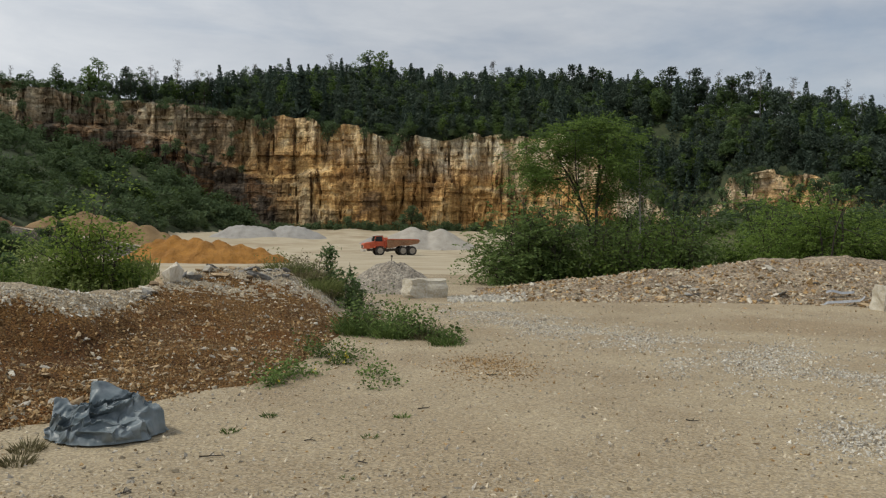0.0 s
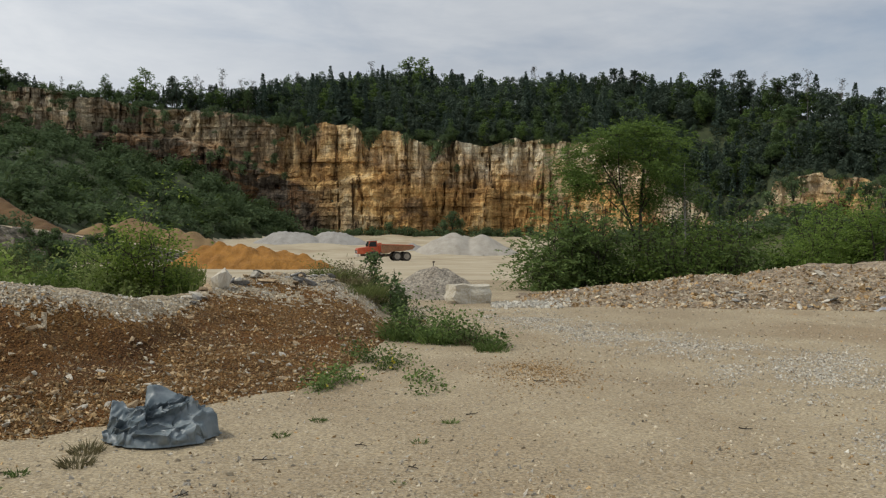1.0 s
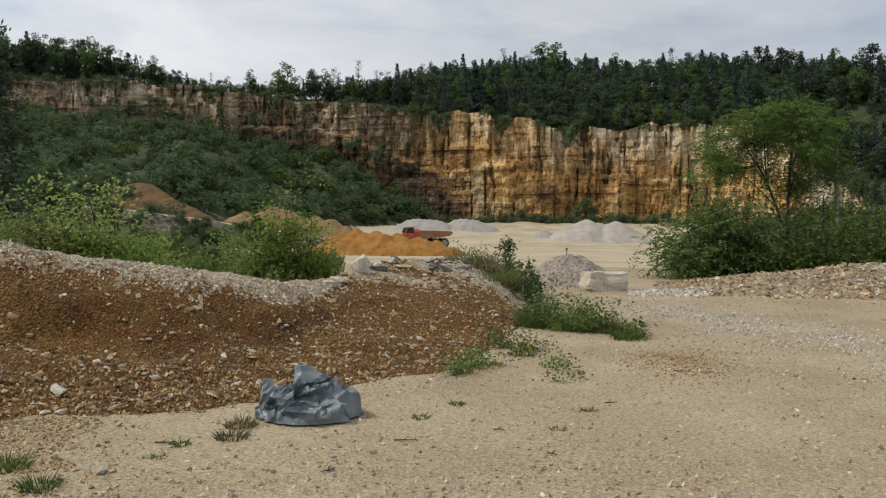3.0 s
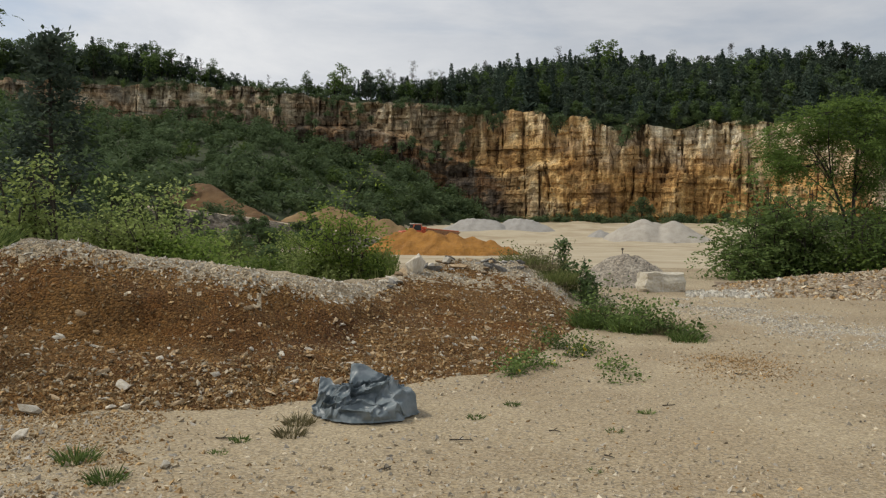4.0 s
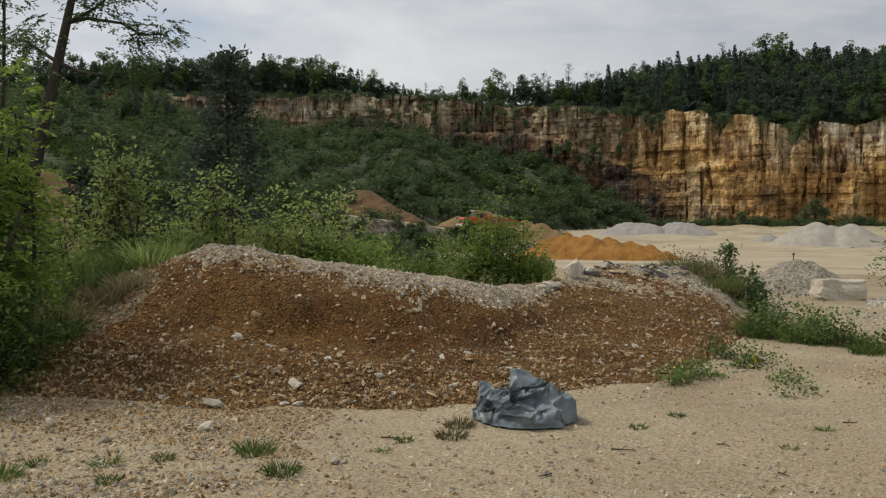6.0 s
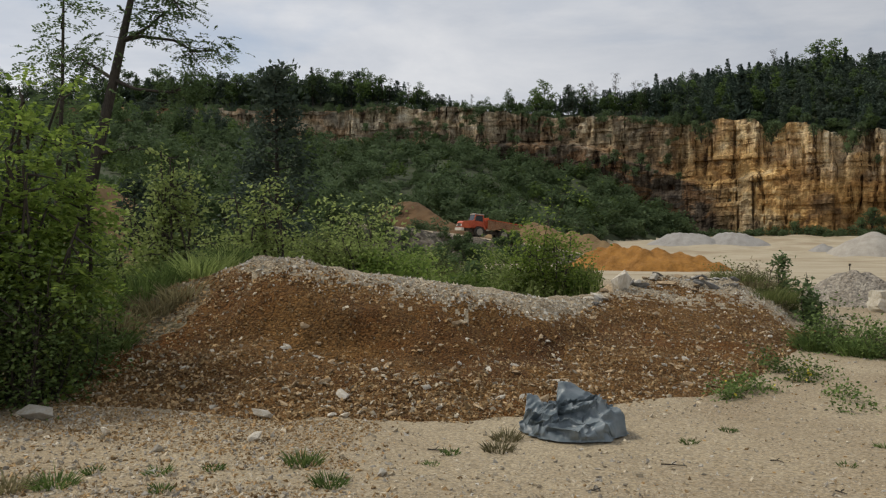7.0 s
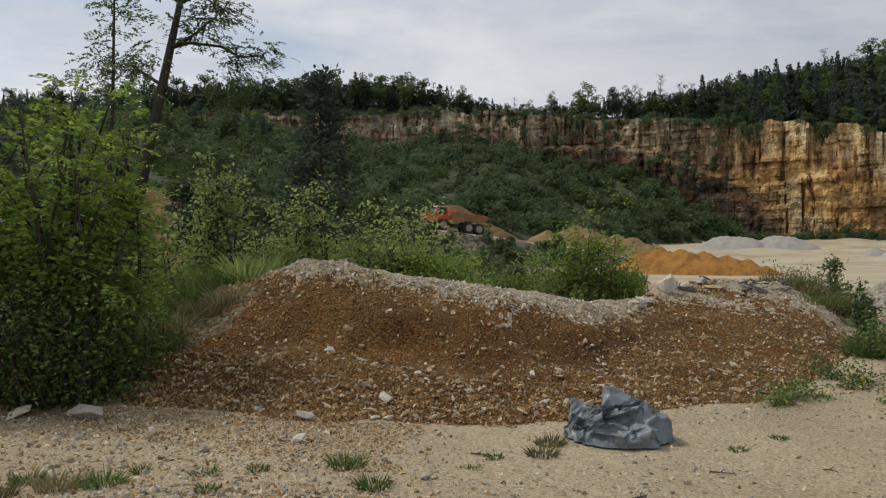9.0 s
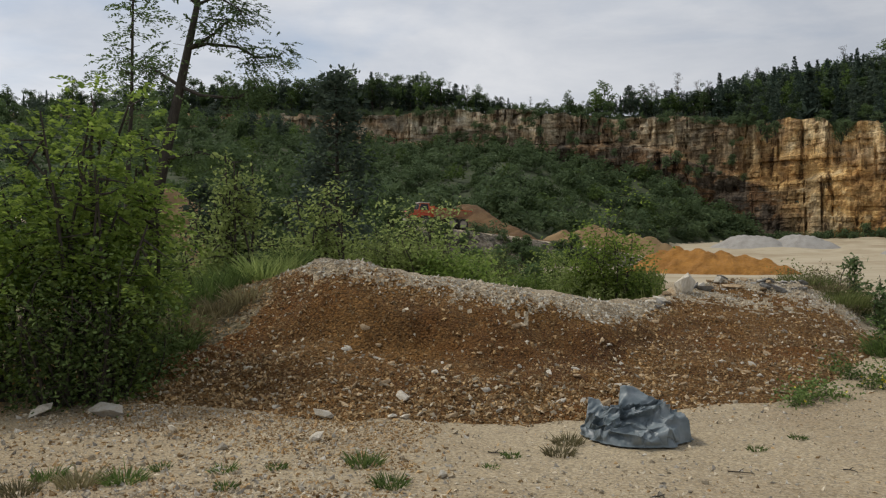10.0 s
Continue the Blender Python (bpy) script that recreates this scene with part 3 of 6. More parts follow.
heap("spoil_heap", x, y, [(0, 0, 3.6), (2.6, 0, 2.9), (4.6, 0, 2.2), (-3, 0, 3.6)], M_BEIGE, "low heap of buff sandy spoil", res=0.4, rough=0.2)
x, y = at(31.3, 166)
heap("earth_heap", x, y, [(0, 0, 3.9), (2.5, -1, 3.5), (5.5, -2.5, 3.1), (8.0, -3.5, 2.7), (-2.0, 1.5, 4.2), (10, -4.5, 2.2), (-4, 3, 4.0), (12.5, -6, 1.5)], M_EARTH, "bare slope of brown-orange earth above the haul road", res=0.4, rough=0.4, steep=0.5)

x, y = at(52.3, 112)
heap("earth_heap", x, y, [(0, 0, 4.4), (-3, 1, 4.2), (3, 0, 4.0), (-6, 1, 3.6), (6, 1, 3.2)], M_BEIGE, "heap of buff earth in a clearing beyond the trees", res=0.4, rough=0.2)

# ---- stones ----

def turns(n, r):
    """n random rotations."""
    q = r.normal(size=(n, 4))
    q /= np.linalg.norm(q, axis=1)[:, None]
    w, a, b, c = q.T
    return np.stack([1 - 2 * (b * b + c * c), 2 * (a * b - w * c), 2 * (a * c + w * b), 2 * (a * b + w * c), 1 - 2 * (a * a + c * c), 2 * (b * c - w * a), 2 * (a * c - w * b), 2 * (b * c + w * a), 1 - 2 * (a * a + b * b)], -1).reshape(n, 3, 3)


OCT = np.array([(1, 0, 0), (-1, 0, 0), (0, 1, 0), (0, -1, 0), (0, 0, 1), (0, 0, -1.0)])
OCT_F = np.array([(0, 2, 4), (2, 1, 4), (1, 3, 4), (3, 0, 4), (2, 0, 5), (1, 2, 5), (3, 1, 5), (0, 3, 5)])


def pebbles(name, pos, size, mat, seed, parent=None, label="", category=""):
    """Many loose stones in one mesh."""
    r = rng(seed)
    n = len(pos)
    v = OCT[None] * (0.75 + 0.6 * r.rand(n, 6, 1)) + r.normal(size=(n, 6, 3)) * 0.22
    v = v * (np.array([1.2, 0.85, 0.5]) * (0.75 + 0.5 * r.rand(n, 1, 3))) * (np.asarray(size)[:, None, None] * 0.5)
    v = np.einsum("nij,nkj->nki", turns(n, r), v) + np.asarray(pos)[:, None]
    f = (OCT_F[None] + 6 * np.arange(n)[:, None, None]).reshape(-1, 3)
    ob = put(name, raw_mesh(name, v.reshape(-1, 3), f, mat), parent, label)
    return tagged(ob, label, category, kind="stuff")


def stone_mesh(seed, mat, sharp=0.35):
    r = rng(seed)
    bm = bmesh.new()
    bmesh.ops.create_icosphere(bm, subdivisions=1, radius=0.56)
    bm.verts.ensure_lookup_table()
    for v in bm.verts:
        v.co += Vector(r.normal(size=3) * 0.07)
    cuts = r.normal(size=(5, 3))
    cuts /= np.linalg.norm(cuts, axis=1)[:, None]
    for v in bm.verts:
        p = np.array(v.co)
        for c in cuts:
            d = p @ c - sharp
            if d > 0:
                p = p - c * d
        v.co = p * np.array([1.5, 1.0, 0.6]) * 1.3
    me = bpy.data.meshes.new("stone")
    bm.to_mesh(me)
    bm.free()
    me.materials.append(mat)
    return me


STONES = {k: [stone_mesh(100 * i + j, m, 0.17 + 0.025 * j) for j in range(5)] for i, (k, m) in enumerate((("pale", material("pale_stone", [(0.42, 0.36, 0.26), (0.60, 0.55, 0.46), (0.66, 0.63, 0.57)], scale=3, fine=14, bump=0.5, bump_scale=10, rand=0.3)), ("grey", material("dark_grey_stone", [(0.14, 0.135, 0.125), (0.26, 0.25, 0.23), (0.40, 0.385, 0.355)], scale=3, fine=14, bump=0.5, bump_scale=10, rand=0.35)), ("brown", material("ochre_stained_stone", [(0.27, 0.17, 0.08), (0.46, 0.34, 0.20), (0.56, 0.48, 0.36)], scale=3, fine=14, bump=0.5, bump_scale=10, rand=0.35))))}


def stone(kind, x, y, z, size, seed, parent=None, label="", name="stone", sink=0.12):
    r = rng(seed)
    ob = put(name, STONES[kind][seed % 5], parent, label)
    ob.location, ob.rotation_euler = (x, y, z + size * (0.3 - sink)), (r.uniform(-0.5, 0.5), r.uniform(-0.5, 0.5), r.uniform(0, 6.28))
    ob.scale = np.array([1, 1, 1]) * size * r.uniform(0.85, 1.1, 3)
    return ob


# ---- the earth bank with a gravel crest, and the rubble bank across the road ----
M_TOE = lambda az: np.interp(az, [4, 7, 8.5, 10.8, 13, 18, 23, 29, 41, 47, 53, 57, 62, 75], [15.5, 12.6, 10.6, 9.1, 8.35, 7.8, 7.45, 7.05, 7.15, 7.6, 8.4, 9.2, 9.8, 10])
M_CRY = lambda az: np.interp(az, [4, 7, 8.5, 10.8, 13, 16, 18.2, 20.6, 24, 29, 43, 46, 53, 75], [17, 16, 16, 16, 16.0, 15.6, 14.2, 12.6, 11.3, 10.8, 11, 11.3, 12.2, 13])
M_TOP = lambda az: np.interp(az, [4, 6, 7.2, 8.5, 10.8, 13, 16, 18.0, 20.4, 25, 29, 33, 37, 40, 43, 45, 48, 54, 60, 75], [0, 0, 0.12, 0.45, 0.76, 0.76, 0.84, 0.68, 0.57, 0.72, 0.86, 0.96, 1.06, 1.18, 1.23, 1.10, 0.90, 0.8, 0.6, 0.5])


def bank_z(az, r):
    toe, cry, top = M_TOE(az), M_CRY(az), M_TOP(az)
    x, y = polar(az, r)
    toe = toe + (fbm(x * 1.3, y * 1.3, 41, 3) - 0.5) * 0.6
    s = (r - toe) / (cry - toe)
    c = np.clip(s, 0, 1)
    scarp = 0.10 * smooth(0.60, 0.80, c + (fbm(x * 1.1, y * 1.1, 47, 3) - 0.5) * 0.3) - 0.05 * smooth(0.3, 0.6, c)
    up = 0.34 * c + 0.66 * c ** 1.9 + scarp * np.interp(az, [10, 20, 26, 40, 50], [0, 1.2, 3.3, 3.3, 0])
    down = np.clip((r - cry) / np.interp(az, [4, 20, 75], [4, 4.5, 6]), 0, 1)
    z = top * np.minimum(up, 1.06) * (1 - 0.75 * down * down)
    z = z + ((fbm(x * 2.2, y * 2.2, 43, 4) - 0.5) * 0.16 + (fbm(x * 9, y * 9, 45, 2) - 0.5) * 0.05) * smooth(0, 0.15, c) * np.minimum(top * 2, 1)
    return z + land(az, r) - 0.06 * (1 - smooth(-0.05, 0.06, s)) - 0.25 * smooth(0.9, 1.0, down)


def heightfield(name, fn, a0, a1, da, r_lo, r_hi, dr, mats, slot_fn=None):
    A, R = np.meshgrid(np.arange(a0, a1, da), np.arange(r_lo, r_hi, dr))
    Z = fn(A, R)
    X, Y = polar(A, R)
    f = grid_faces(*A.shape)[:, ::-1]
    slots = slot_fn(A.ravel()[f[:, 0]], R.ravel()[f[:, 0]]) if slot_fn else None
    return raw_mesh(name, np.stack([X, Y, Z], -1).reshape(-1, 3), f, mats, True, slots)


def bank_slots(a, r):
    x, y = polar(a, r)
    n = fbm(x * 1.5, y * 1.5, 51, 4) + (hash2(np.floor(a / 0.3), np.floor(r / 0.07), 53) - 0.5) * 0.32
    s = (r - M_TOE(a)) / (M_CRY(a) - M_TOE(a))
    pale = s + (n - 0.5) * np.interp(a, [8, 17, 22], [0.9, 0.7, 0.26]) > np.interp(a, [8, 11, 14, 17, 20, 26, 30, 36, 43, 46, 50], [0.80, 0.82, 0.88, 0.86, 0.82, 0.83, 0.85, 0.89, 0.96, 1.1, 1.1])
    grey = (a > 46) & (s + (n - 0.5) * 0.6 > np.interp(a, [46, 50, 55], [1.0, 0.62, 0.4]))
    # a redder, darker soil across the middle of the slope
    red_soil = (s + (n - 0.5) * 0.5 > 0.34) & (s + (n - 0.5) * 0.3 < 0.76) & (fbm(x * 0.8, y * 0.8, 57, 3) + 0.12 * (n - 0.5) > np.interp(a, [19, 23, 30, 40, 44], [0.9, 0.44, 0.38, 0.44, 0.9]))
    return np.where(grey, 2, np.where(pale, 1, np.where(red_soil, 3, 0)))


M_EARTH_WEEDY = material("weedy_rubble", [(0.09, 0.075, 0.035), (0.22, 0.17, 0.095), (0.36, 0.31, 0.24)], scale=1.6, fine=18, bump=1.0, bump_scale=20, fine_mix=0.4, cells=20, cell_mix=0.4, distance=0.06)
M_RED_SOIL = material("dark_red_brown_soil", [(0.100, 0.040, 0.009), (0.200, 0.090, 0.022), (0.30, 0.165, 0.06)], scale=1.2, fine=34, bump=1.0, bump_scale=44, fine_mix=0.35, cells=48, cell_mix=0.4, distance=0.08, detail=9.0)
earth_bank = tagged(new("earth_bank"), "long bank of brown stony soil with a pale gravel crest", "bank")
put("soil", heightfield("soil", bank_z, 4.2, 72, 0.3, 6.5, 21.0, 0.07, [M_SOIL, M_CREST, M_EARTH_WEEDY, M_RED_SOIL], bank_slots), earth_bank)


def on_polar(fn, az, r):
    x, y = polar(az, r)
    return np.stack([x, y, fn(az, r)], -1)


r = rng(5)
n = 40000
a = r.uniform(7.5, 60, n)
t = r.beta(1.0, 1.25, n)
t[:9000] = r.uniform(0.76, 1.05, 9000)
rr = M_TOE(a) - 0.35 + t * (M_CRY(a) - M_TOE(a) + 0.7)
s_up = (rr - M_TOE(a)) / (M_CRY(a) - M_TOE(a))
bare = smooth(20, 25, a) * (1 - smooth(40, 46, a)) * smooth(0.25, 0.4, s_up) * (1 - smooth(0.72, 0.85, s_up))
keep = r.rand(n) > 0.62 * bare
a, rr = a[keep], rr[keep]
n = len(a)
sl = bank_slots(a, rr + r.normal(0, 0.25, n))
size = 0.014 + 0.046 * r.rand(n) ** 3.0
pos = on_polar(bank_z, a, rr)
pos[:, 2] += size * 0.1
sl[sl == 3] = 0
sl[(sl == 0) & (r.rand(n) < 0.16)] = 3
sl[(sl == 1) & (r.rand(n) < 0.45)] = 4
for k, mat, nm in ((3, M_STONE, "pale chips in the soil"), (4, M_STONE_WHITE, "whitish gravel on the crest"), (0, M_STONE_BROWN, "brown stones in the soil"), (1, M_STONE, "pale gravel on the crest"), (2, M_STONE_BROWN, "brown rubble on the weedy end")):
    pebbles("stone_scatter", pos[sl == k], size[sl == k], mat, 60 + k, earth_bank, nm)
n = 320
a = r.uniform(8, 57, n)
rr = M_TOE(a) - 0.15 + r.beta(0.9, 1.7, n) * (M_CRY(a) - M_TOE(a))
size = 0.032 + 0.055 * r.rand(n) ** 2.8
pos = on_polar(bank_z, a, rr)
for i in range(n):
    stone("brown" if r.rand() < 0.75 else "pale", *pos[i], size[i], i, earth_bank)
for i, (az, rg, sz) in enumerate([(29.5, 8.95, 0.10), (41.4, 9.35, 0.10), (45.06, 7.3, 0.14), (42.95, 7.4, 0.15), (37.69, 7.7, 0.14), (37.58, 7.25, 0.13), (38.7, 7.3, 0.11), (35.0, 7.0, 0.09), (25.8, 9.0, 0.08), (22.6, 9.6, 0.07), (27.6, 8.6, 0.08)]):
    x, y = at(az, rg)
    stone("pale", x, y, float(bank_z(az, rg)), sz * 0.8, 300 + i, earth_bank)

B_TOP = lambda az: np.interp(az, [-60, -45, -28, -21, -16.6, -10.7, -6, -3.8, -2.2], [1.0, 1.05, 1.05, 0.98, 0.66, 0.44, 0.2, 0.1, 0])


def berm_z(az, r):
    x, y = polar(az, r)
    toe = np.interp(az, [-60, -26, -16, -3], [22, 20.6, 19.6, 19.2]) + (fbm(x * 0.8, y * 0.8, 141, 3) - 0.5) * 0.9
    s = np.clip((r - toe) / 3.2, 0, 1)
    down = smooth(3.4, 6.5, r - toe)
    z = B_TOP(az) * (0.55 * s + 0.45 * s * s * (3 - 2 * s)) * (1 - down)
    z = z + ((fbm(x * 0.9, y * 0.9, 143, 4) - 0.5) * 0.30 + (fbm(x * 5, y * 5, 145, 2) - 0.5) * 0.07) * smooth(0, 0.2, s) * np.minimum(B_TOP(az) * 2, 1)
    return z + land(az, r) - 0.06 * (1 - smooth(0, 0.05, s)) - 0.2 * smooth(0.95, 1, down)


rubble_bank = tagged(new("rubble_bank"), "low bank of mixed pale rubble along the road edge", "bank")
put("rubble", heightfield("rubble", berm_z, -52, -2, 0.25, 18.3, 28.5, 0.1, [M_BERM]), rubble_bank)
n = 9000
a, rr = -2.0 - 43 * r.beta(1.25, 1.1, n), 19.0 + 4.2 * r.beta(1, 1.2, n)
size = 0.04 + 0.11 * r.rand(n) ** 3
pos = on_polar(berm_z, a, rr)
mask = r.rand(n) < 0.5
pebbles("stone_scatter", pos[mask], size[mask], M_STONE, 81, rubble_bank, "pale rubble")
pebbles("stone_scatter", pos[~mask], size[~mask], M_STONE_BROWN, 82, rubble_bank, "brown stained rubble")
for i in range(110):
    az, rg = r.uniform(-40, -3), 19.2 + 3.3 * r.rand()
    x, y = at(az, rg)
    stone("brown" if r.rand() < 0.35 else "pale", x, y, float(berm_z(az, rg)), 0.07 + 0.12 * r.rand() ** 2, 400 + i, rubble_bank)

# loose grit on the road and the rubbly verge
n, n2 = 72000, 36000
a = np.concatenate([r.uniform(-32, 62, n), r.uniform(33, 68, n2)])
rr = np.concatenate([3.4 + 16 * r.rand(n) ** 1.3, 5.0 + 3.6 * r.rand(n2)])
keep = (fbm(*[c * 0.9 for c in polar(a, rr)], 77, 3) > 0.52) | (r.rand(len(a)) < 0.36)
keep &= (np.arange(len(a)) < n) | (r.rand(len(a)) < smooth(32, 44, a))
keep &= rr < np.where((a > 6) & (a < 72), M_TOE(a) + 0.1, 19.4)
a, rr = a[keep], rr[keep]
size = 0.008 + 0.038 * r.rand(len(a)) ** 4.6 + 0.005 * (rr > 9)
size[(a > 33)] *= 1.2
pos = on_polar(land, a, rr)
pick = r.rand(len(a))
kinds = np.where(a > 33, np.where(pick < 0.45, 0, np.where(pick < 0.66, 1, 2)), np.where(pick < 0.62, 0, np.where(pick < 0.88, 1, 2)))
for k, (mat, lab) in enumerate(((M_STONE, "loose pale limestone chips strewn on the road"), (M_STONE_GREY, "loose grey stone chips strewn on the road"), (M_STONE_BROWN, "loose brown stones strewn on the road"))):
    pebbles("road_grit", pos[kinds == k], size[kinds == k], mat, 91 + k, None, lab, "gravel")
n = 44000
a = r.uniform(-36, 5, n)
rr = np.interp(a, [-36, -23, -16, -12, -8.5, -4, -1.5, 5], [10.4, 10.8, 11.8, 12.8, 13.8, 15.4, 16.6, 17.5]) + r.normal(0, 1.15, n) + 0.35 * np.sin(a * 1.3)
a2, r2 = r.normal(-28, 2.2, 3000), r.normal(7.1, 0.33, 3000)
a, rr = np.concatenate([a, a2]), np.concatenate([rr, r2])
keep = fbm(*[c * 1.3 for c in polar(a, rr)], 79, 4) > 0.30 + 0.34 * r.rand(len(a)) + 0.3 * smooth(-4, 4, a)
a, rr = a[keep], rr[keep]
size = 0.012 + 0.034 * r.rand(len(a)) ** 2.8
white = r.rand(len(a)) < 0.58
for mask, mat, lab in ((white, M_STONE_WHITE, "pale gravel spread in a band across the road"), (~white, M_STONE_GREY, "grey gravel spread in a band across the road")):
    pebbles("gravel_band", on_polar(land, a[mask], rr[mask]), size[mask], mat, 95 + int(mask[0]), None, lab, "gravel")
a, rr = -0.4 - 5.5 * r.beta(1.2, 1.8, 1500), r.normal(19.75, 0.35, 1500)
pebbles("rubble_spill", on_polar(lambda p, q: np.maximum(land(p, q), np.where(p < -2.2, berm_z(p, q), -9)), a, rr) + (0, 0, 0.015), 0.03 + 0.10 * r.rand(1500) ** 2.2, M_STONE_WHITE, 98, None, "pale broken rubble spilled beside the stone block", "gravel")
n = 2300
a, rr = r.normal(-3.6, 2.0, n), r.normal(9.7, 0.6, n)
a2 = r.uniform(34, 68, 9000)
r2 = M_TOE(a2) - 1.5 * r.rand(9000) ** 1.4
lie = fbm(*[c * 1.1 for c in polar(a2, r2)], 99, 3) > 0.47
a, rr = np.concatenate([a, a2[lie]]), np.concatenate([rr, r2[lie]])
n = len(a)
pebbles("soil_crumbs", on_polar(land, a, rr), 0.012 + 0.02 * r.rand(n) ** 2, M_STONE_BROWN, 96, None, "brown crumbs of soil spilled on the road", "gravel")
for i, (az, rg, sz) in enumerate([(57.2, 8.1, 0.26), (60.7, 8.5, 0.2), (35.5, 5.47, 0.09), (44, 6.6, 0.1), (50, 6.5, 0.09), (53, 7.2, 0.12)]):
    x, y = at(az, rg)
    tagged(stone("pale", x, y, float(land(az, rg)), sz, 700 + i, None, name="loose_stone"), "loose pale stone lying on the gritty verge", "stone", "stones on the verge")


# ---- blocks ----
def block(name, az, rg, z, w, d, h, turn, mat, seed, label, tilt=0.0):
    rr = rng(seed)
    bm = bmesh.new()
    bmesh.ops.create_cube(bm, size=1.0)
    bmesh.ops.subdivide_edges(bm, edges=bm.edges[:], cuts=5, use_grid_fill=True)
    cuts = [(np.array([sx, sy, sz]) / 1.732, rr.uniform(0.66, 0.82)) for sx in (-1, 1) for sy in (-1, 1) for sz in (-1, 1)]
    for v in bm.verts:
        p = np.array(v.co)
        p[0] *= 1 - 0.10 * (p[2] + 0.5)
        p[1] *= 1 - 0.14 * (p[2] + 0.5)
        for c, lim in cuts:
            e = p @ c - lim
            if e > 0:
                p -= c * e
        q = p * 3.1 + seed
        p += 0.11 * np.array(noise.noise_vector(Vector(q * 0.7))) + 0.035 * np.array(noise.noise_vector(Vector(q * 3)))
        v.co = p * np.array([w, d, h])
    ob = part(name, bm, mat)
    x, y = at(az, rg)
    ob.location, ob.rotation_euler = (x, y, z + h * 0.46), (tilt, 0, radians(turn))
    return tagged(ob, label, "rock")


block("stone_block", 1.35, 20.4, float(land(1.35, 20.4)), 1.0, 0.75, 0.46, 24, M_BLOCK, 3, "squared buff limestone block standing beside the gravel pile")
x, y = at(18.0, 14.3)
chunk = put("limestone_chunk", STONES["pale"][2])
chunk.location, chunk.rotation_euler, chunk.scale = (x, y, float(bank_z(18.0, 14.3)) + 0.21), (0.12, 0.18, 0.7), (0.22, 0.29, 0.66)
tagged(chunk, "white broken limestone chunk on the crest of the bank", "rock")
block("buff_block", -28.65, 20.3, float(berm_z(-28.65, 20.3)) - 0.05, 0.75, 0.5, 0.66, 8, M_BLOCK, 15, "pale buff squared stone block at the foot of the rubble bank")
for i in range(46):
    az = r.uniform(10.5, 20.5)
    rg = float(M_CRY(az)) + r.uniform(-0.7, 0.4)
    x, y = at(az, rg)
    tagged(stone(("grey", "pale", "grey", "brown")[i % 4], x, y, float(bank_z(az, rg)), r.uniform(0.07, 0.20), 820 + i, None, name="crest_rock"), "broken limestone rock on the crest of the bank", "rock", "rocks on the crest")


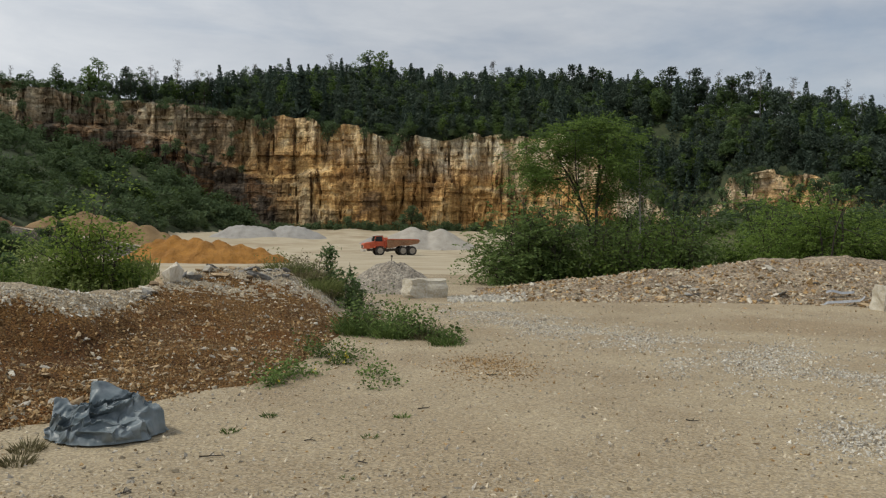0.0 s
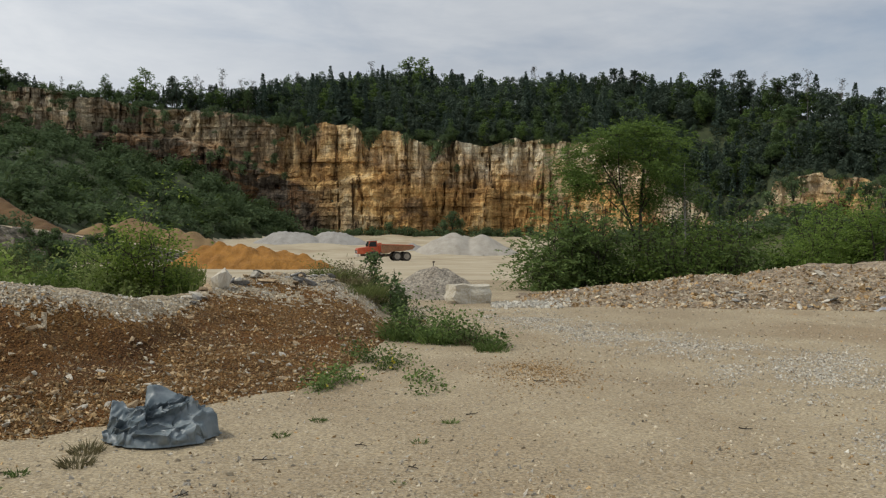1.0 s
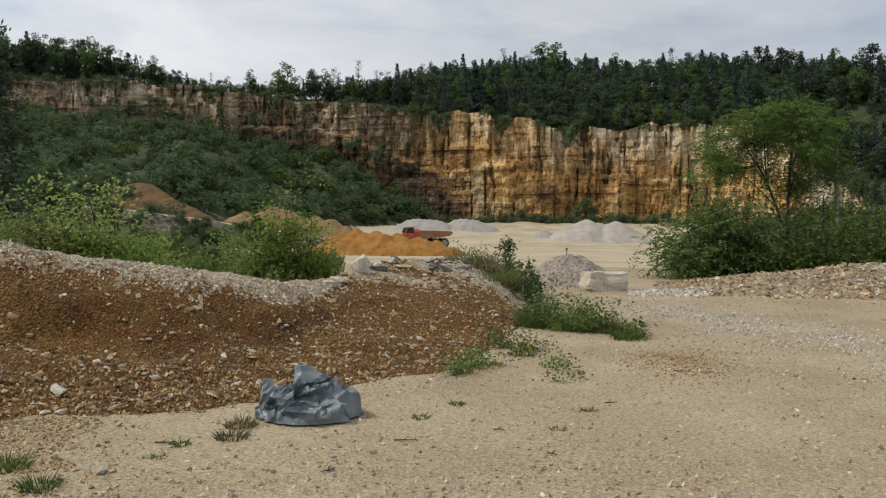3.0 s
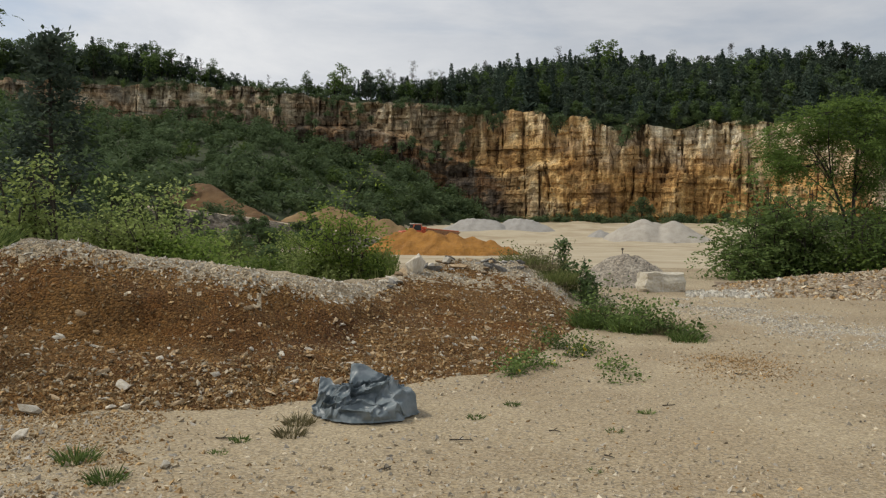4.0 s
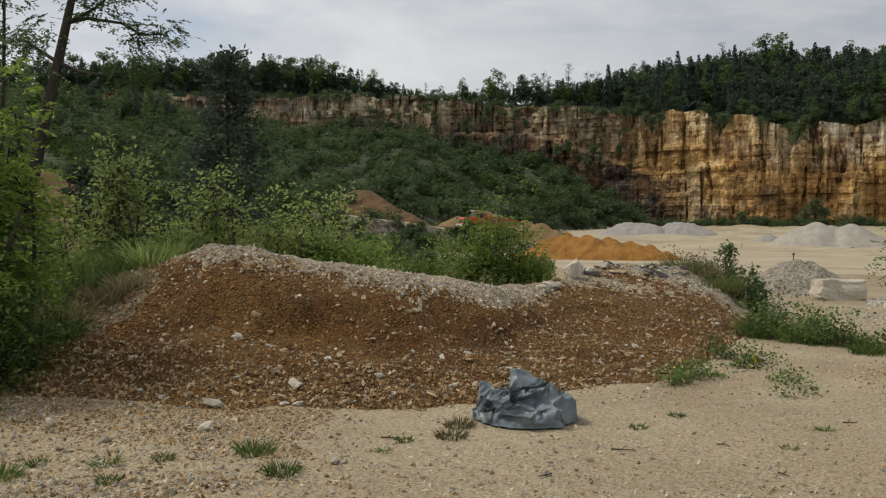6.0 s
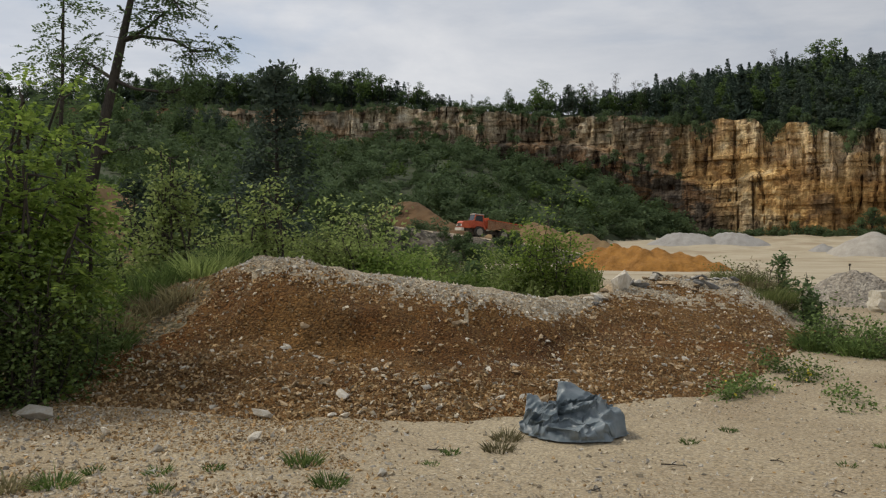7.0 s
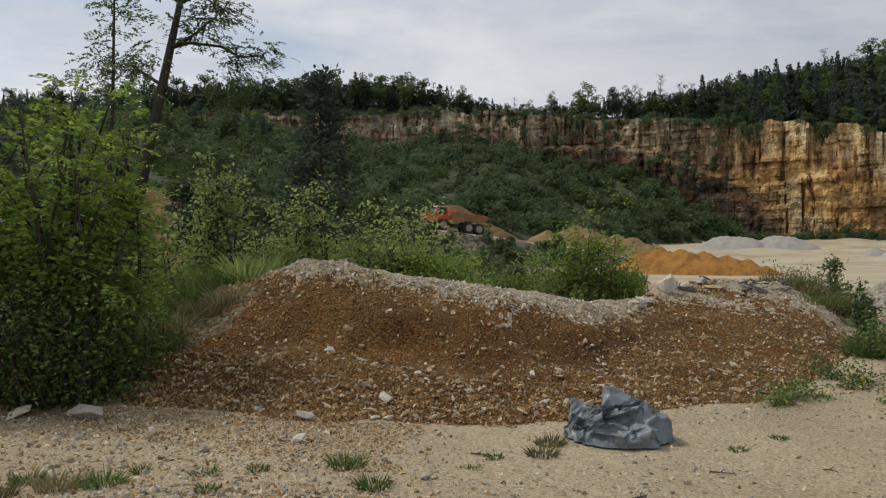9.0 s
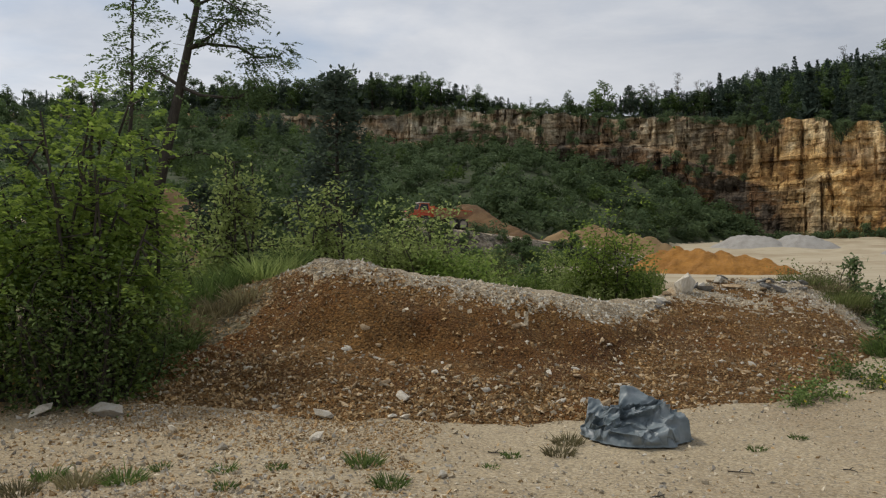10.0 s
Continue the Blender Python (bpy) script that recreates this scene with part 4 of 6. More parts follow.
# ---- crumpled sheet ----
def crumpled_sheet():
    """A large sheet dropped in a heap: sharp-crested folds over a low mound, tucked under at its rim, with two raised flaps."""
    nu, nv = 150, 120
    U, V = np.meshgrid(np.linspace(-1, 1, nu), np.linspace(-1, 1, nv))
    k = np.maximum(np.abs(U), np.abs(V)) / np.maximum(np.hypot(U, V), 1e-6)   # the square drawn in to a round
    th = np.arctan2(V, U)
    rim = 1 + 0.22 * (vnoise(np.cos(th) * 1.9 + 3, np.sin(th) * 1.9 + 3, 8) - 0.5) + 0.12 * (vnoise(np.cos(th) * 4.5 + 9, np.sin(th) * 4.5, 18) - 0.5)
    X, Y = U * k * 0.43 * rim, V * k * 0.345 * rim
    edge = np.hypot(U * k, V * k)

    def ridges(x, y, seed):
        """Folds with sharp crests and round troughs, 0 to 1."""
        return (1 - np.abs(2 * vnoise(x, y, seed) - 1)) ** 1.6

    # swags run round a bundle that sits off the middle
    cx, cy = X - 0.10, Y - 0.10
    outward = np.hypot(cx, cy * 1.25)
    wob = 0.16 * (vnoise(X * 6 + 2, Y * 6, 51) - 0.5) + 0.07 * (vnoise(X * 14, Y * 14 + 5, 53) - 0.5)
    swag = ridges(X * 2.6 + 4 + wob * 2, (outward + wob) * 12, 55)
    cross = ridges(X * 8.0 + Y * 5.0 + wob * 9, Y * 7.0 - X * 2.0 + wob * 6, 56)
    fine = ridges(X * 17 + wob * 14, Y * 20 + X * 6, 57)
    back = smooth(-0.36, 0.08, Y)                                             # low in front, piled up behind
    mound = 0.012 + 0.10 * back * np.exp(-((X - 0.08) / 0.36) ** 4) + 0.05 * np.exp(-(((X - 0.14) / 0.17) ** 2 + ((Y - 0.02) / 0.13) ** 2))
    drop = 1 - smooth(0.90, 1.0, edge)
    Z = (mound + (0.030 + 0.055 * back) * swag + (0.025 + 0.040 * back) * cross + 0.032 * fine) * (0.05 + 0.95 * drop) + 0.006
    X = X + 0.05 * (cross - 0.4) + 0.03 * (fine - 0.4)
    Y = Y - (0.11 * (swag - 0.4) + 0.05 * (cross - 0.4)) * smooth(0.015, 0.06, Z)  # crests fall forward over the troughs
    plastic = material("grey_blue_plastic", [(0.100, 0.128, 0.142), (0.190, 0.225, 0.240), (0.32, 0.335, 0.34)], scale=4.0, fine=14, rough=0.36, bump=0.6, bump_scale=15, fine_mix=0.25, distance=0.012)
    me = raw_mesh("crumpled_sheet", np.stack([X, Y, Z], -1).reshape(-1, 3), grid_faces(nv, nu), plastic, True)
    ob = put("crumpled_sheet", me)
    ob.modifiers.new("thickness", "SOLIDIFY").thickness = 0.003
    x, y = at(22.2, 6.72)
    ob.location, ob.rotation_euler = (x, y, float(land(22.2, 6.72)) + 0.004), (0, 0, radians(20))
    u, v = np.meshgrid(np.linspace(0, 1, 30), np.linspace(0, 1, 20))
    crease = lambda sd: np.abs(vnoise(u * 2.6 + v * 1.2, v * 2.2 - u, sd) - 0.5) * 0.12 + np.abs(vnoise(u * 6 - v * 3, v * 5, sd + 1) - 0.5) * 0.07
    for x0, w, top, y0, back, sd in ((-0.14, 0.46, 0.31 * (1 - 0.62 * u ** 1.3) * smooth(-0.5, 0.12, u), 0.10, 0.22, 4), (-0.39, 0.30, 0.19 * (1 - 0.6 * u) * smooth(-0.6, 0.15, u) + 0.02, 0.04, 0.14, 9)):
        flap = np.stack([x0 + w * u + 0.05 * v * (0.4 - u) + 0.05 * crease(sd), y0 + back * v + crease(sd + 3), 0.05 + top * v + 0.5 * crease(sd + 5) * v], -1)
        leaf = put("flap", raw_mesh("flap", flap.reshape(-1, 3), grid_faces(20, 30), plastic, True), ob, "raised flap of the sheet")
        leaf.modifiers.new("thickness", "SOLIDIFY").thickness = 0.003
    tagged(ob, "crumpled blue-grey plastic tarpaulin lying at the foot of the bank", "tarpaulin")


crumpled_sheet()


def scrap(az, rg, w, d, turn, seed):
    r = rng(seed)
    X, Y = np.meshgrid(np.linspace(-w / 2, w / 2, 22), np.linspace(-d / 2, d / 2, 14))
    Z = (fbm(X * 4 + seed, Y * 4, 3, 3) - 0.3) * 0.22 + 0.03
    me = raw_mesh("scrap_sheet", np.stack([X, Y, Z], -1).reshape(-1, 3), grid_faces(14, 22), material("weathered_grey_sheet", [(0.38, 0.4, 0.40), (0.5, 0.51, 0.50), (0.3, 0.29, 0.27)], scale=4, fine=20, rough=0.5, bump=0.2), True)
    ob = put("scrap_sheet", me)
    ob.modifiers.new("thickness", "SOLIDIFY").thickness = 0.01
    x, y = at(az, rg)
    ob.location, ob.rotation_euler = (x, y, float(berm_z(az, rg))), (0.2, 0, radians(turn))
    tagged(ob, "bent pale grey scrap sheet lying on the rubble bank", "scrap")


scrap(-28.6, 20.9, 0.55, 0.35, -20, 5)


def bent_profile(az, rg, points, seed):
    """A thin metal strip, bent and dropped on the rubble: points along it in metres."""
    P = np.asarray(points, float)
    k = np.linspace(0, len(P) - 1, 28)
    line = np.stack([np.interp(k, np.arange(len(P)), P[:, c]) for c in range(3)], -1)
    side = np.array([0.0, 0.035, 0.02])
    rows = np.stack([line - side, line - (0, 0, 0.02), line + side], 1)
    me = raw_mesh("metal_strip", rows.reshape(-1, 3), grid_faces(28, 3), M_ALUMINIUM, True)
    ob = put("metal_strip", me)
    ob.modifiers.new("thickness", "SOLIDIFY").thickness = 0.006
    x, y = at(az, rg)
    ob.location, ob.rotation_euler = (x, y, float(berm_z(az, rg)) + 0.05), (0.15, 0, radians(az))
    tagged(ob, "bent pale metal strip thrown on the rubble bank", "scrap", "scrap metal")


M_ALUMINIUM = material("dull_aluminium", [(0.42, 0.43, 0.45), (0.58, 0.59, 0.60), (0.32, 0.30, 0.28)], scale=4, fine=20, rough=0.42, bump=0.1, metal=0.6)
bent_profile(-25.9, 20.6, [(-0.42, 0, 0), (-0.32, 0.05, 0.07), (-0.05, 0.1, 0.08), (0.35, 0.15, 0.12), (0.44, 0.2, 0.2)], 1)
bent_profile(-25.7, 21.0, [(-0.28, 0, 0.10), (-0.18, 0, 0.14), (0.05, 0.05, 0.08), (0.30, 0.1, 0.10)], 2)
bent_profile(-28.4, 21.2, [(-0.15, 0, 0.05), (0.0, 0.1, 0.3), (0.14, 0.2, 0.52)], 3)
for i in range(60):
    az, rg = r.normal(-18.0, 4.0), 19.9 + 2.4 * r.rand()
    x, y = at(az, rg)
    slab = stone("grey" if i % 3 == 0 else "pale", x, y, float(berm_z(az, rg)), 0.07 + 0.11 * r.rand() ** 2, 500 + i, rubble_bank, "grey slab of stone" if i % 3 == 0 else "")
    slab.scale[2] *= 0.45


# ---- plants ----
def tube(points, radii, sides=6):
    """A bent tapering stem, as vertices and quads."""
    P, vs = np.asarray(points, float), []
    for i, p in enumerate(P):
        d = P[min(i + 1, len(P) - 1)] - P[max(i - 1, 0)]
        d /= max(np.linalg.norm(d), 1e-9)
        u = np.cross(d, (0.31, 0.9, 0.3))
        u /= np.linalg.norm(u)
        w = np.cross(d, u)
        k = np.arange(sides) * 2 * np.pi / sides
        vs.append(p + radii[i] * (np.cos(k)[:, None] * u + np.sin(k)[:, None] * w))
    return np.concatenate(vs), grid_faces(len(P), sides, wrap=True)


def tubes_mesh(name, stems, mat, sides=6):
    V, F, o = [], [], 0
    for pts, rad in stems:
        v, f = tube(pts, rad, sides)
        V.append(v)
        F.append(f + o)
        o += len(v)
    return raw_mesh(name, np.concatenate(V), np.concatenate(F), mat, True)


def leaves_mesh(name, pos, length, width, mat, seed, droop=0.2, along=None, far=False):
    """Pointed leaves, one small diamond each, or one triangle far off."""
    r = rng(seed)
    n = len(pos)
    d = r.normal(size=(n, 3)) if along is None else np.asarray(along) + r.normal(size=(n, 3)) * 0.45
    d[:, 2] = d[:, 2] * 0.6 - droop
    d /= np.linalg.norm(d, axis=1)[:, None]
    up = r.normal(size=(n, 3)) * 0.55 + (0, 0, 1)
    s = np.cross(d, up)
    s /= np.maximum(np.linalg.norm(s, axis=1), 1e-6)[:, None]
    L = (np.broadcast_to(length, n) * r.uniform(0.7, 1.25, n))[:, None]
    W = (np.broadcast_to(width, n) * r.uniform(0.75, 1.2, n))[:, None]
    p = np.asarray(pos)
    if far:
        v = np.stack([p - d * L * 0.4 - s * W * 0.5, p - d * L * 0.4 + s * W * 0.5, p + d * L * 0.6], 1)
        return raw_mesh(name, v.reshape(-1, 3), np.arange(3 * n).reshape(n, 3), mat)
    v = np.stack([p - d * L * 0.5, p + s * W * 0.5 + d * L * 0.08, p + d * L * 0.5, p - s * W * 0.5 + d * L * 0.08], 1)
    return raw_mesh(name, v.reshape(-1, 3), np.arange(4 * n).reshape(n, 4), mat)


def blob_points(r, n, centres, radii):
    """Points near the surface of clumps."""
    k = r.randint(0, len(centres), n)
    d = r.normal(size=(n, 3))
    d /= np.linalg.norm(d, axis=1)[:, None]
    return np.asarray(centres)[k] + d * (np.asarray(radii)[k] * r.uniform(0.35, 1.0, n) ** 0.6)[:, None] * np.array([1, 1, 0.75])


def far_tree(kind, seed):
    """A tree for the distance, 1 tall at scale: returned as a thing at the origin with trunk and crown, in metres."""
    r = rng(seed)
    if kind == "spruce":
        h = 17.0
        trunk = [([(0, 0, -1.5), (0, 0, h * 0.5), (0, 0, h)], [0.22, 0.14, 0.02])]
        lev = np.linspace(0.10, 1.0, 26)
        pos = []
        for l in lev:
            rad = 3.3 * (1 - l) ** 0.85 * r.uniform(0.75, 1.15) + 0.12
            for k in range(int(6 + 6 * (1 - l))):
                a, q = r.uniform(0, 6.28), np.linspace(0.15, 1, 5)
                L = rad * r.uniform(0.7, 1.1)
                pos.append(np.stack([np.cos(a) * L * q, np.sin(a) * L * q, h * l - 0.32 * L * q ** 1.5 + r.normal(0, 0.08, 5)], -1))
        pos = np.concatenate(pos)
        crown = leaves_mesh("crown", pos, 0.95, 0.55, L_SPRUCE, seed, 0.35, far=True)
        mat, name, label = M_BARK, "spruce_tree", "dark green spruce with a pointed crown above the quarry rim"
    elif kind == "pine":
        h = 15.0
        trunk = [([(0, 0, -1.5), (0.2, 0, h * 0.5), (0, 0.1, h * 0.93)], [0.24, 0.16, 0.05])]
        c = []
        for _ in range(34):
            z = r.uniform(0.22, 1.0)
            rad = 3.3 * np.sqrt(max(0.10, 1 - ((z - 0.45) / 0.58) ** 2))
            a = r.uniform(0, 6.28)
            q = rad * r.uniform(0.2, 1.0)
            c.append((np.cos(a) * q, np.sin(a) * q, z * h))
            trunk.append(([(0, 0, z * h - 1.0), c[-1]], [0.06, 0.02]))
        pos = blob_points(r, 1150, c, np.full(len(c), 1.25))
        crown = leaves_mesh("crown", pos, 0.72, 0.5, L_PINE, seed, -0.1, far=True)
        mat, name, label = M_BARK, "pine_tree", "dark pine with an uneven open crown above the quarry rim"
    elif kind == "bare":
        h = 13.0
        trunk = [([(0, 0, -1.5), (0.1, 0, h * 0.5), (0, 0.2, h)], [0.16, 0.1, 0.015])]
        c = []
        for _ in range(26):
            z = r.uniform(0.3, 1.0)
            a, q = r.uniform(0, 6.28), r.uniform(0.5, 2.2) * (1.15 - z * 0.7)
            tip = np.array([np.cos(a) * q, np.sin(a) * q, z * h + q * 0.8])
            trunk.append(([(0, 0, z * h - 0.3), tip * (0.5, 0.5, 1) - (0, 0, 0.3), tip], [0.05, 0.035, 0.012]))
            c.append(tip)
        pos = blob_points(r, 420, c, np.full(len(c), 0.75))
        crown = leaves_mesh("crown", pos, 0.34, 0.22, L_TWIG, seed, -0.2, far=True)
        mat, name, label = M_BIRCH_BARK, "thin_tree", "thin half-bare tree with pale twigs above the rim"
    else:
        h = {"broad": 13.0, "broad_light": 12.0}[kind]
        trunk = [([(0, 0, -1.5), (0.1, 0.1, h * 0.35), (0, 0, h * 0.8)], [0.25, 0.18, 0.05])]
        c, rad = [], []
        for _ in range(22):
            d = r.normal(size=3)
            d /= np.linalg.norm(d)
            p = d * (3.6, 3.6, 4.8) * r.uniform(0.35, 1.0) + (0, 0, h * 0.52)
            c.append(p)
            rad.append(r.uniform(0.9, 1.7))
            trunk.append(([(0, 0, max(p[2] - 2.5, 2)), p], [0.07, 0.02]))
        pos = blob_points(r, 1050, c, np.array(rad))
        crown = leaves_mesh("crown", pos, 0.70, 0.40, L_BROAD if kind == "broad" else L_BROAD_LIGHT, seed, 0.1, far=True)
        mat, name, label = M_BARK, "broadleaf_tree", "leafy green broadleaf tree on the quarry rim"
    ob = new(name)
    put("trunk", tubes_mesh("trunk", trunk, mat, 5), ob)
    put("crown", crown, ob)
    return tagged(ob, label, "tree", "trees of the rim wood")


VARIANTS = {"spruce": [far_tree("spruce", s) for s in (1, 2, 3)], "pine": [far_tree("pine", s) for s in (4, 5, 6)], "broad": [far_tree("broad", s) for s in (7, 8, 9)], "broad_light": [far_tree("broad_light", s) for s in (10, 11)], "bare": [far_tree("bare", s) for s in (12, 13)]}
used_first = set()


def plant_copy(kind, k, x, y, z, scale, turn):
    src = VARIANTS[kind][k % len(VARIANTS[kind])]
    m = Matrix.LocRotScale((x, y, z), Euler((0, 0, turn)), (scale, scale, scale))
    if src.name not in used_first:
        used_first.add(src.name)
        src.matrix_basis = m
        return src
    return copy_thing(src, m)


def scatter_mesh(name, sources, places, mats, label, category):
    """Far growth joined into one: each place is (source, x, y, z, scale, turn)."""
    V, F, S, o = [], [], [], 0
    data = []
    for me, slot in sources:
        v = np.empty(len(me.vertices) * 3, np.float32)
        me.vertices.foreach_get("co", v)
        f = np.empty(len(me.loops), np.int32)
        me.loops.foreach_get("vertex_index", f)
        data.append((v.reshape(-1, 3), f.reshape(-1, 3), slot))
    for k, x, y, z, s, t in places:
        v, f, slot = data[k % len(data)]
        c, n = math.cos(t) * s, math.sin(t) * s
        V.append(np.stack([v[:, 0] * c - v[:, 1] * n + x, v[:, 0] * n + v[:, 1] * c + y, v[:, 2] * s + z], -1))
        F.append(f + o)
        S.append(np.full(len(f), slot))
        o += len(v)
    return tagged(put(name, raw_mesh(name, np.concatenate(V), np.concatenate(F), mats, False, np.concatenate(S))), label, category, kind="stuff")


r = rng(77)
EL_SKY = lambda az: np.interp(az, [-45, -28, -24, -18.5, -8, -4, 1, 6.5, 9.8, 16.6, 25, 27.4, 31, 36, 47.6, 60, 80], [7.8, 8.6, 9.6, 10.7, 11.4, 11.6, 11.4, 12.0, 11.4, 10.7, 9.7, 9.5, 10.6, 11.7, 11.2, 9.5, 9.5])
rows = []
# crest of the wood against the sky, then the rim, then between
for az in np.arange(-36, 72, 0.55):
    a = az + r.uniform(-0.25, 0.25)
    rg = R_CLIFF(a) + (r.uniform(46, 66) if a < 14 else r.uniform(16, 34))
    kind = r.choice(["spruce", "pine", "broad", "bare", "broad_light"], p=[0.12, 0.42, 0.26, 0.12, 0.08] if a < 9 and a > -20 else ([0.12, 0.2, 0.3, 0.3, 0.08] if a <= -20 or a < 26 else [0.03, 0.12, 0.65, 0.1, 0.1]))
    rows.append((kind, a, rg, True))
for az in np.arange(-34, 66, 0.75):
    a = az + r.uniform(-0.3, 0.3)
    rows.append((r.choice(["pine", "broad", "spruce", "broad_light"], p=[0.4, 0.35, 0.15, 0.1]), a, R_CLIFF(a) + r.uniform(14.5, 19), False))
height = {"spruce": 17.0, "pine": 15.2, "bare": 13.6, "broad": 12.6, "broad_light": 11.8}
for i, (kind, a, rg, crest) in enumerate(rows):
    z = float(land(a, rg))
    if crest:
        want = z_at(EL_SKY(a) + r.uniform(-0.5, 0.4), rg) - z
        s = float(np.clip(want / height[kind], 0.42, 1.35))
    else:
        s = r.uniform(0.5, 0.9)
        if 25.2 < a < 29:
            s *= 0.55
    x, y = at(a, rg)
    plant_copy(kind, i, x, y, z - 0.2, s, r.uniform(0, 6.28))
x, y = at(9.8, 318)
plant_copy("spruce", 0, x, y, float(land(9.8, 318)), (z_at(11.95, 318) - float(land(9.8, 318))) / 17.0, 1.0)
# the depth of the wood
def far_crown(seed, kind):
    q = rng(seed)
    if kind == 0:
        h, l = 15.0, q.uniform(0.06, 1.0, 430) ** 1.15
        a, d = q.uniform(0, 6.28, 430), q.uniform(0.3, 1, 430) ** 0.6 * (3.2 * (1 - l) ** 0.85 + 0.15)
        return leaves_mesh("crown", np.stack([np.cos(a) * d, np.sin(a) * d, h * l - 0.3 * d], -1), 1.15, 0.55, L_SPRUCE, seed, 0.35, far=True)
    c = [np.array(v) * (2.5, 2.5, 5.6) * q.uniform(0.4, 1.0) / np.linalg.norm(v) + (0, 0, 6.6) for v in q.normal(size=(18, 3))]
    return leaves_mesh("crown", blob_points(q, 440, c, q.uniform(0.9, 1.5, 18)), 0.95, 0.46, L_PINE, seed, 0.1, far=True)


src = [(far_crown(500, 0), 0), (far_crown(501, 0), 0), (far_crown(502, 1), 1), (far_crown(503, 1), 1), (far_crown(504, 1), 2), (far_crown(505, 1), 2), (far_crown(506, 1), 3)]
places = []
for i in range(1300):
    a = r.uniform(-14, 14) if i >= 950 else r.uniform(-36, 15) if i < 740 else r.uniform(15, 66)
    if i < 250:
        a = r.uniform(-36, -9)
    rg = R_CLIFF(a) + (r.uniform(14, 62) if i < 740 or i >= 950 else r.uniform(15, 38))
    if a < -9 and i < 740 and r.rand() < 0.3:
        rg = R_CLIFF(a) + r.uniform(13.5, 24)
    x, y = at(a, rg)
    s = r.uniform(0.75, 1.1) if i < 740 or i >= 950 else r.uniform(0.42, 0.65)
    s = min(s, float(z_at(EL_SKY(a), rg) - land(a, rg)) / 12.5)
    if s < 0.2 or 26.4 < a < 28.3:
        continue
    places.append((int(r.choice(7, p=[0.04, 0.04, 0.27, 0.26, 0.18, 0.13, 0.08])), x, y, float(land(a, rg)) - 0.4, s, r.uniform(0, 6.28)))
for k in range(170):
    a = r.uniform(45, 67) if k < 130 else r.uniform(37.5, 46)
    rg = R_CLIFF(a) - (r.uniform(8, 60) if k < 130 else r.uniform(30, 80))
    x, y = at(a, rg)
    places.append((int(r.choice([2, 3, 4, 5, 5, 6])), x, y, float(land(a, rg)) - 0.4, r.uniform(0.7, 1.15) if k < 130 else r.uniform(0.5, 0.8), r.uniform(0, 6.28)))
for k in range(560):
    a = r.uniform(-30, 60) if k < 280 else r.uniform(-30, -9) if k < 400 else r.uniform(-9, 14)
    up = r.uniform(2.5, 15)
    rg = R_CLIFF(a) + up
    if 26.0 < a < 28.5 and r.rand() < 0.7:
        continue
    x, y = at(a, rg)
    places.append((int(r.choice(7, p=[0.05, 0.05, 0.32, 0.28, 0.16, 0.1, 0.04])), x, y, float(z_at(EL_TOP(a), R_CLIFF(a)) - 2.6 + (land(a, R_CLIFF(a) + 17) - z_at(EL_TOP(a), R_CLIFF(a))) * smooth(7, 17, up)), r.uniform(0.3, 0.75) if k < 400 else r.uniform(0.55, 0.95), r.uniform(0, 6.28)) if a < 14 else (int(r.choice(7, p=[0.05, 0.05, 0.32, 0.28, 0.16, 0.1, 0.04])), x, y, float(z_at(EL_TOP(a), R_CLIFF(a)) - 2.6 + (land(a, R_CLIFF(a) + 17) - z_at(EL_TOP(a), R_CLIFF(a))) * smooth(7, 17, up)), r.uniform(0.25, 0.5), r.uniform(0, 6.28)))
for a in np.arange(-36, 66, 0.3):
    a = a + r.uniform(-0.15, 0.15)
    rg = R_CLIFF(a) + (r.uniform(40, 66) if a < 14 else r.uniform(18, 36))
    s = float(z_at(EL_SKY(a) - r.uniform(0.25, 1.1), rg) - land(a, rg)) / 12.5
    if s > 0.2 and not 26.4 < a < 28.3:
        x, y = at(a, rg)
        places.append((int(r.choice(7, p=[0.04, 0.04, 0.27, 0.26, 0.18, 0.13, 0.08])), x, y, float(land(a, rg)) - 0.4, s, r.uniform(0, 6.28)))
for a in np.concatenate([np.arange(14, 26.2, 0.22), np.arange(28.6, 52, 0.22)]):
    a = a + r.uniform(-0.12, 0.12)
    rg = R_CLIFF(a) + r.uniform(14.5, 30)
    s = float(z_at(EL_SKY(a) - r.uniform(0.1, 1.0), rg) - land(a, rg)) / 12.5
    if s > 0.2:
        x, y = at(a, rg)
        places.append((int(r.choice(7, p=[0.05, 0.05, 0.2, 0.2, 0.24, 0.2, 0.06])), x, y, float(land(a, rg)) - 0.6, s, r.uniform(0, 6.28)))
for a in np.arange(-36, 72, 0.2):
    a = a + r.uniform(-0.1, 0.1)
    rg = R_CLIFF(a) + r.uniform(58, 74)
    x, y = at(a, rg)
    places.append((int(r.choice([2, 3, 4, 5])), x, y, float(land(a, rg)) - 1.2, min(r.uniform(0.30, 0.5), float(z_at(EL_SKY(a) - 0.9, rg) - land(a, rg)) / 12.5), r.uniform(0, 6.28)))
scatter_mesh("rim_wood", src, places, [L_SPRUCE, L_PINE, L_BROAD, L_BROAD_LIGHT], "dense dark mixed wood on the hill above the quarry", "wood")


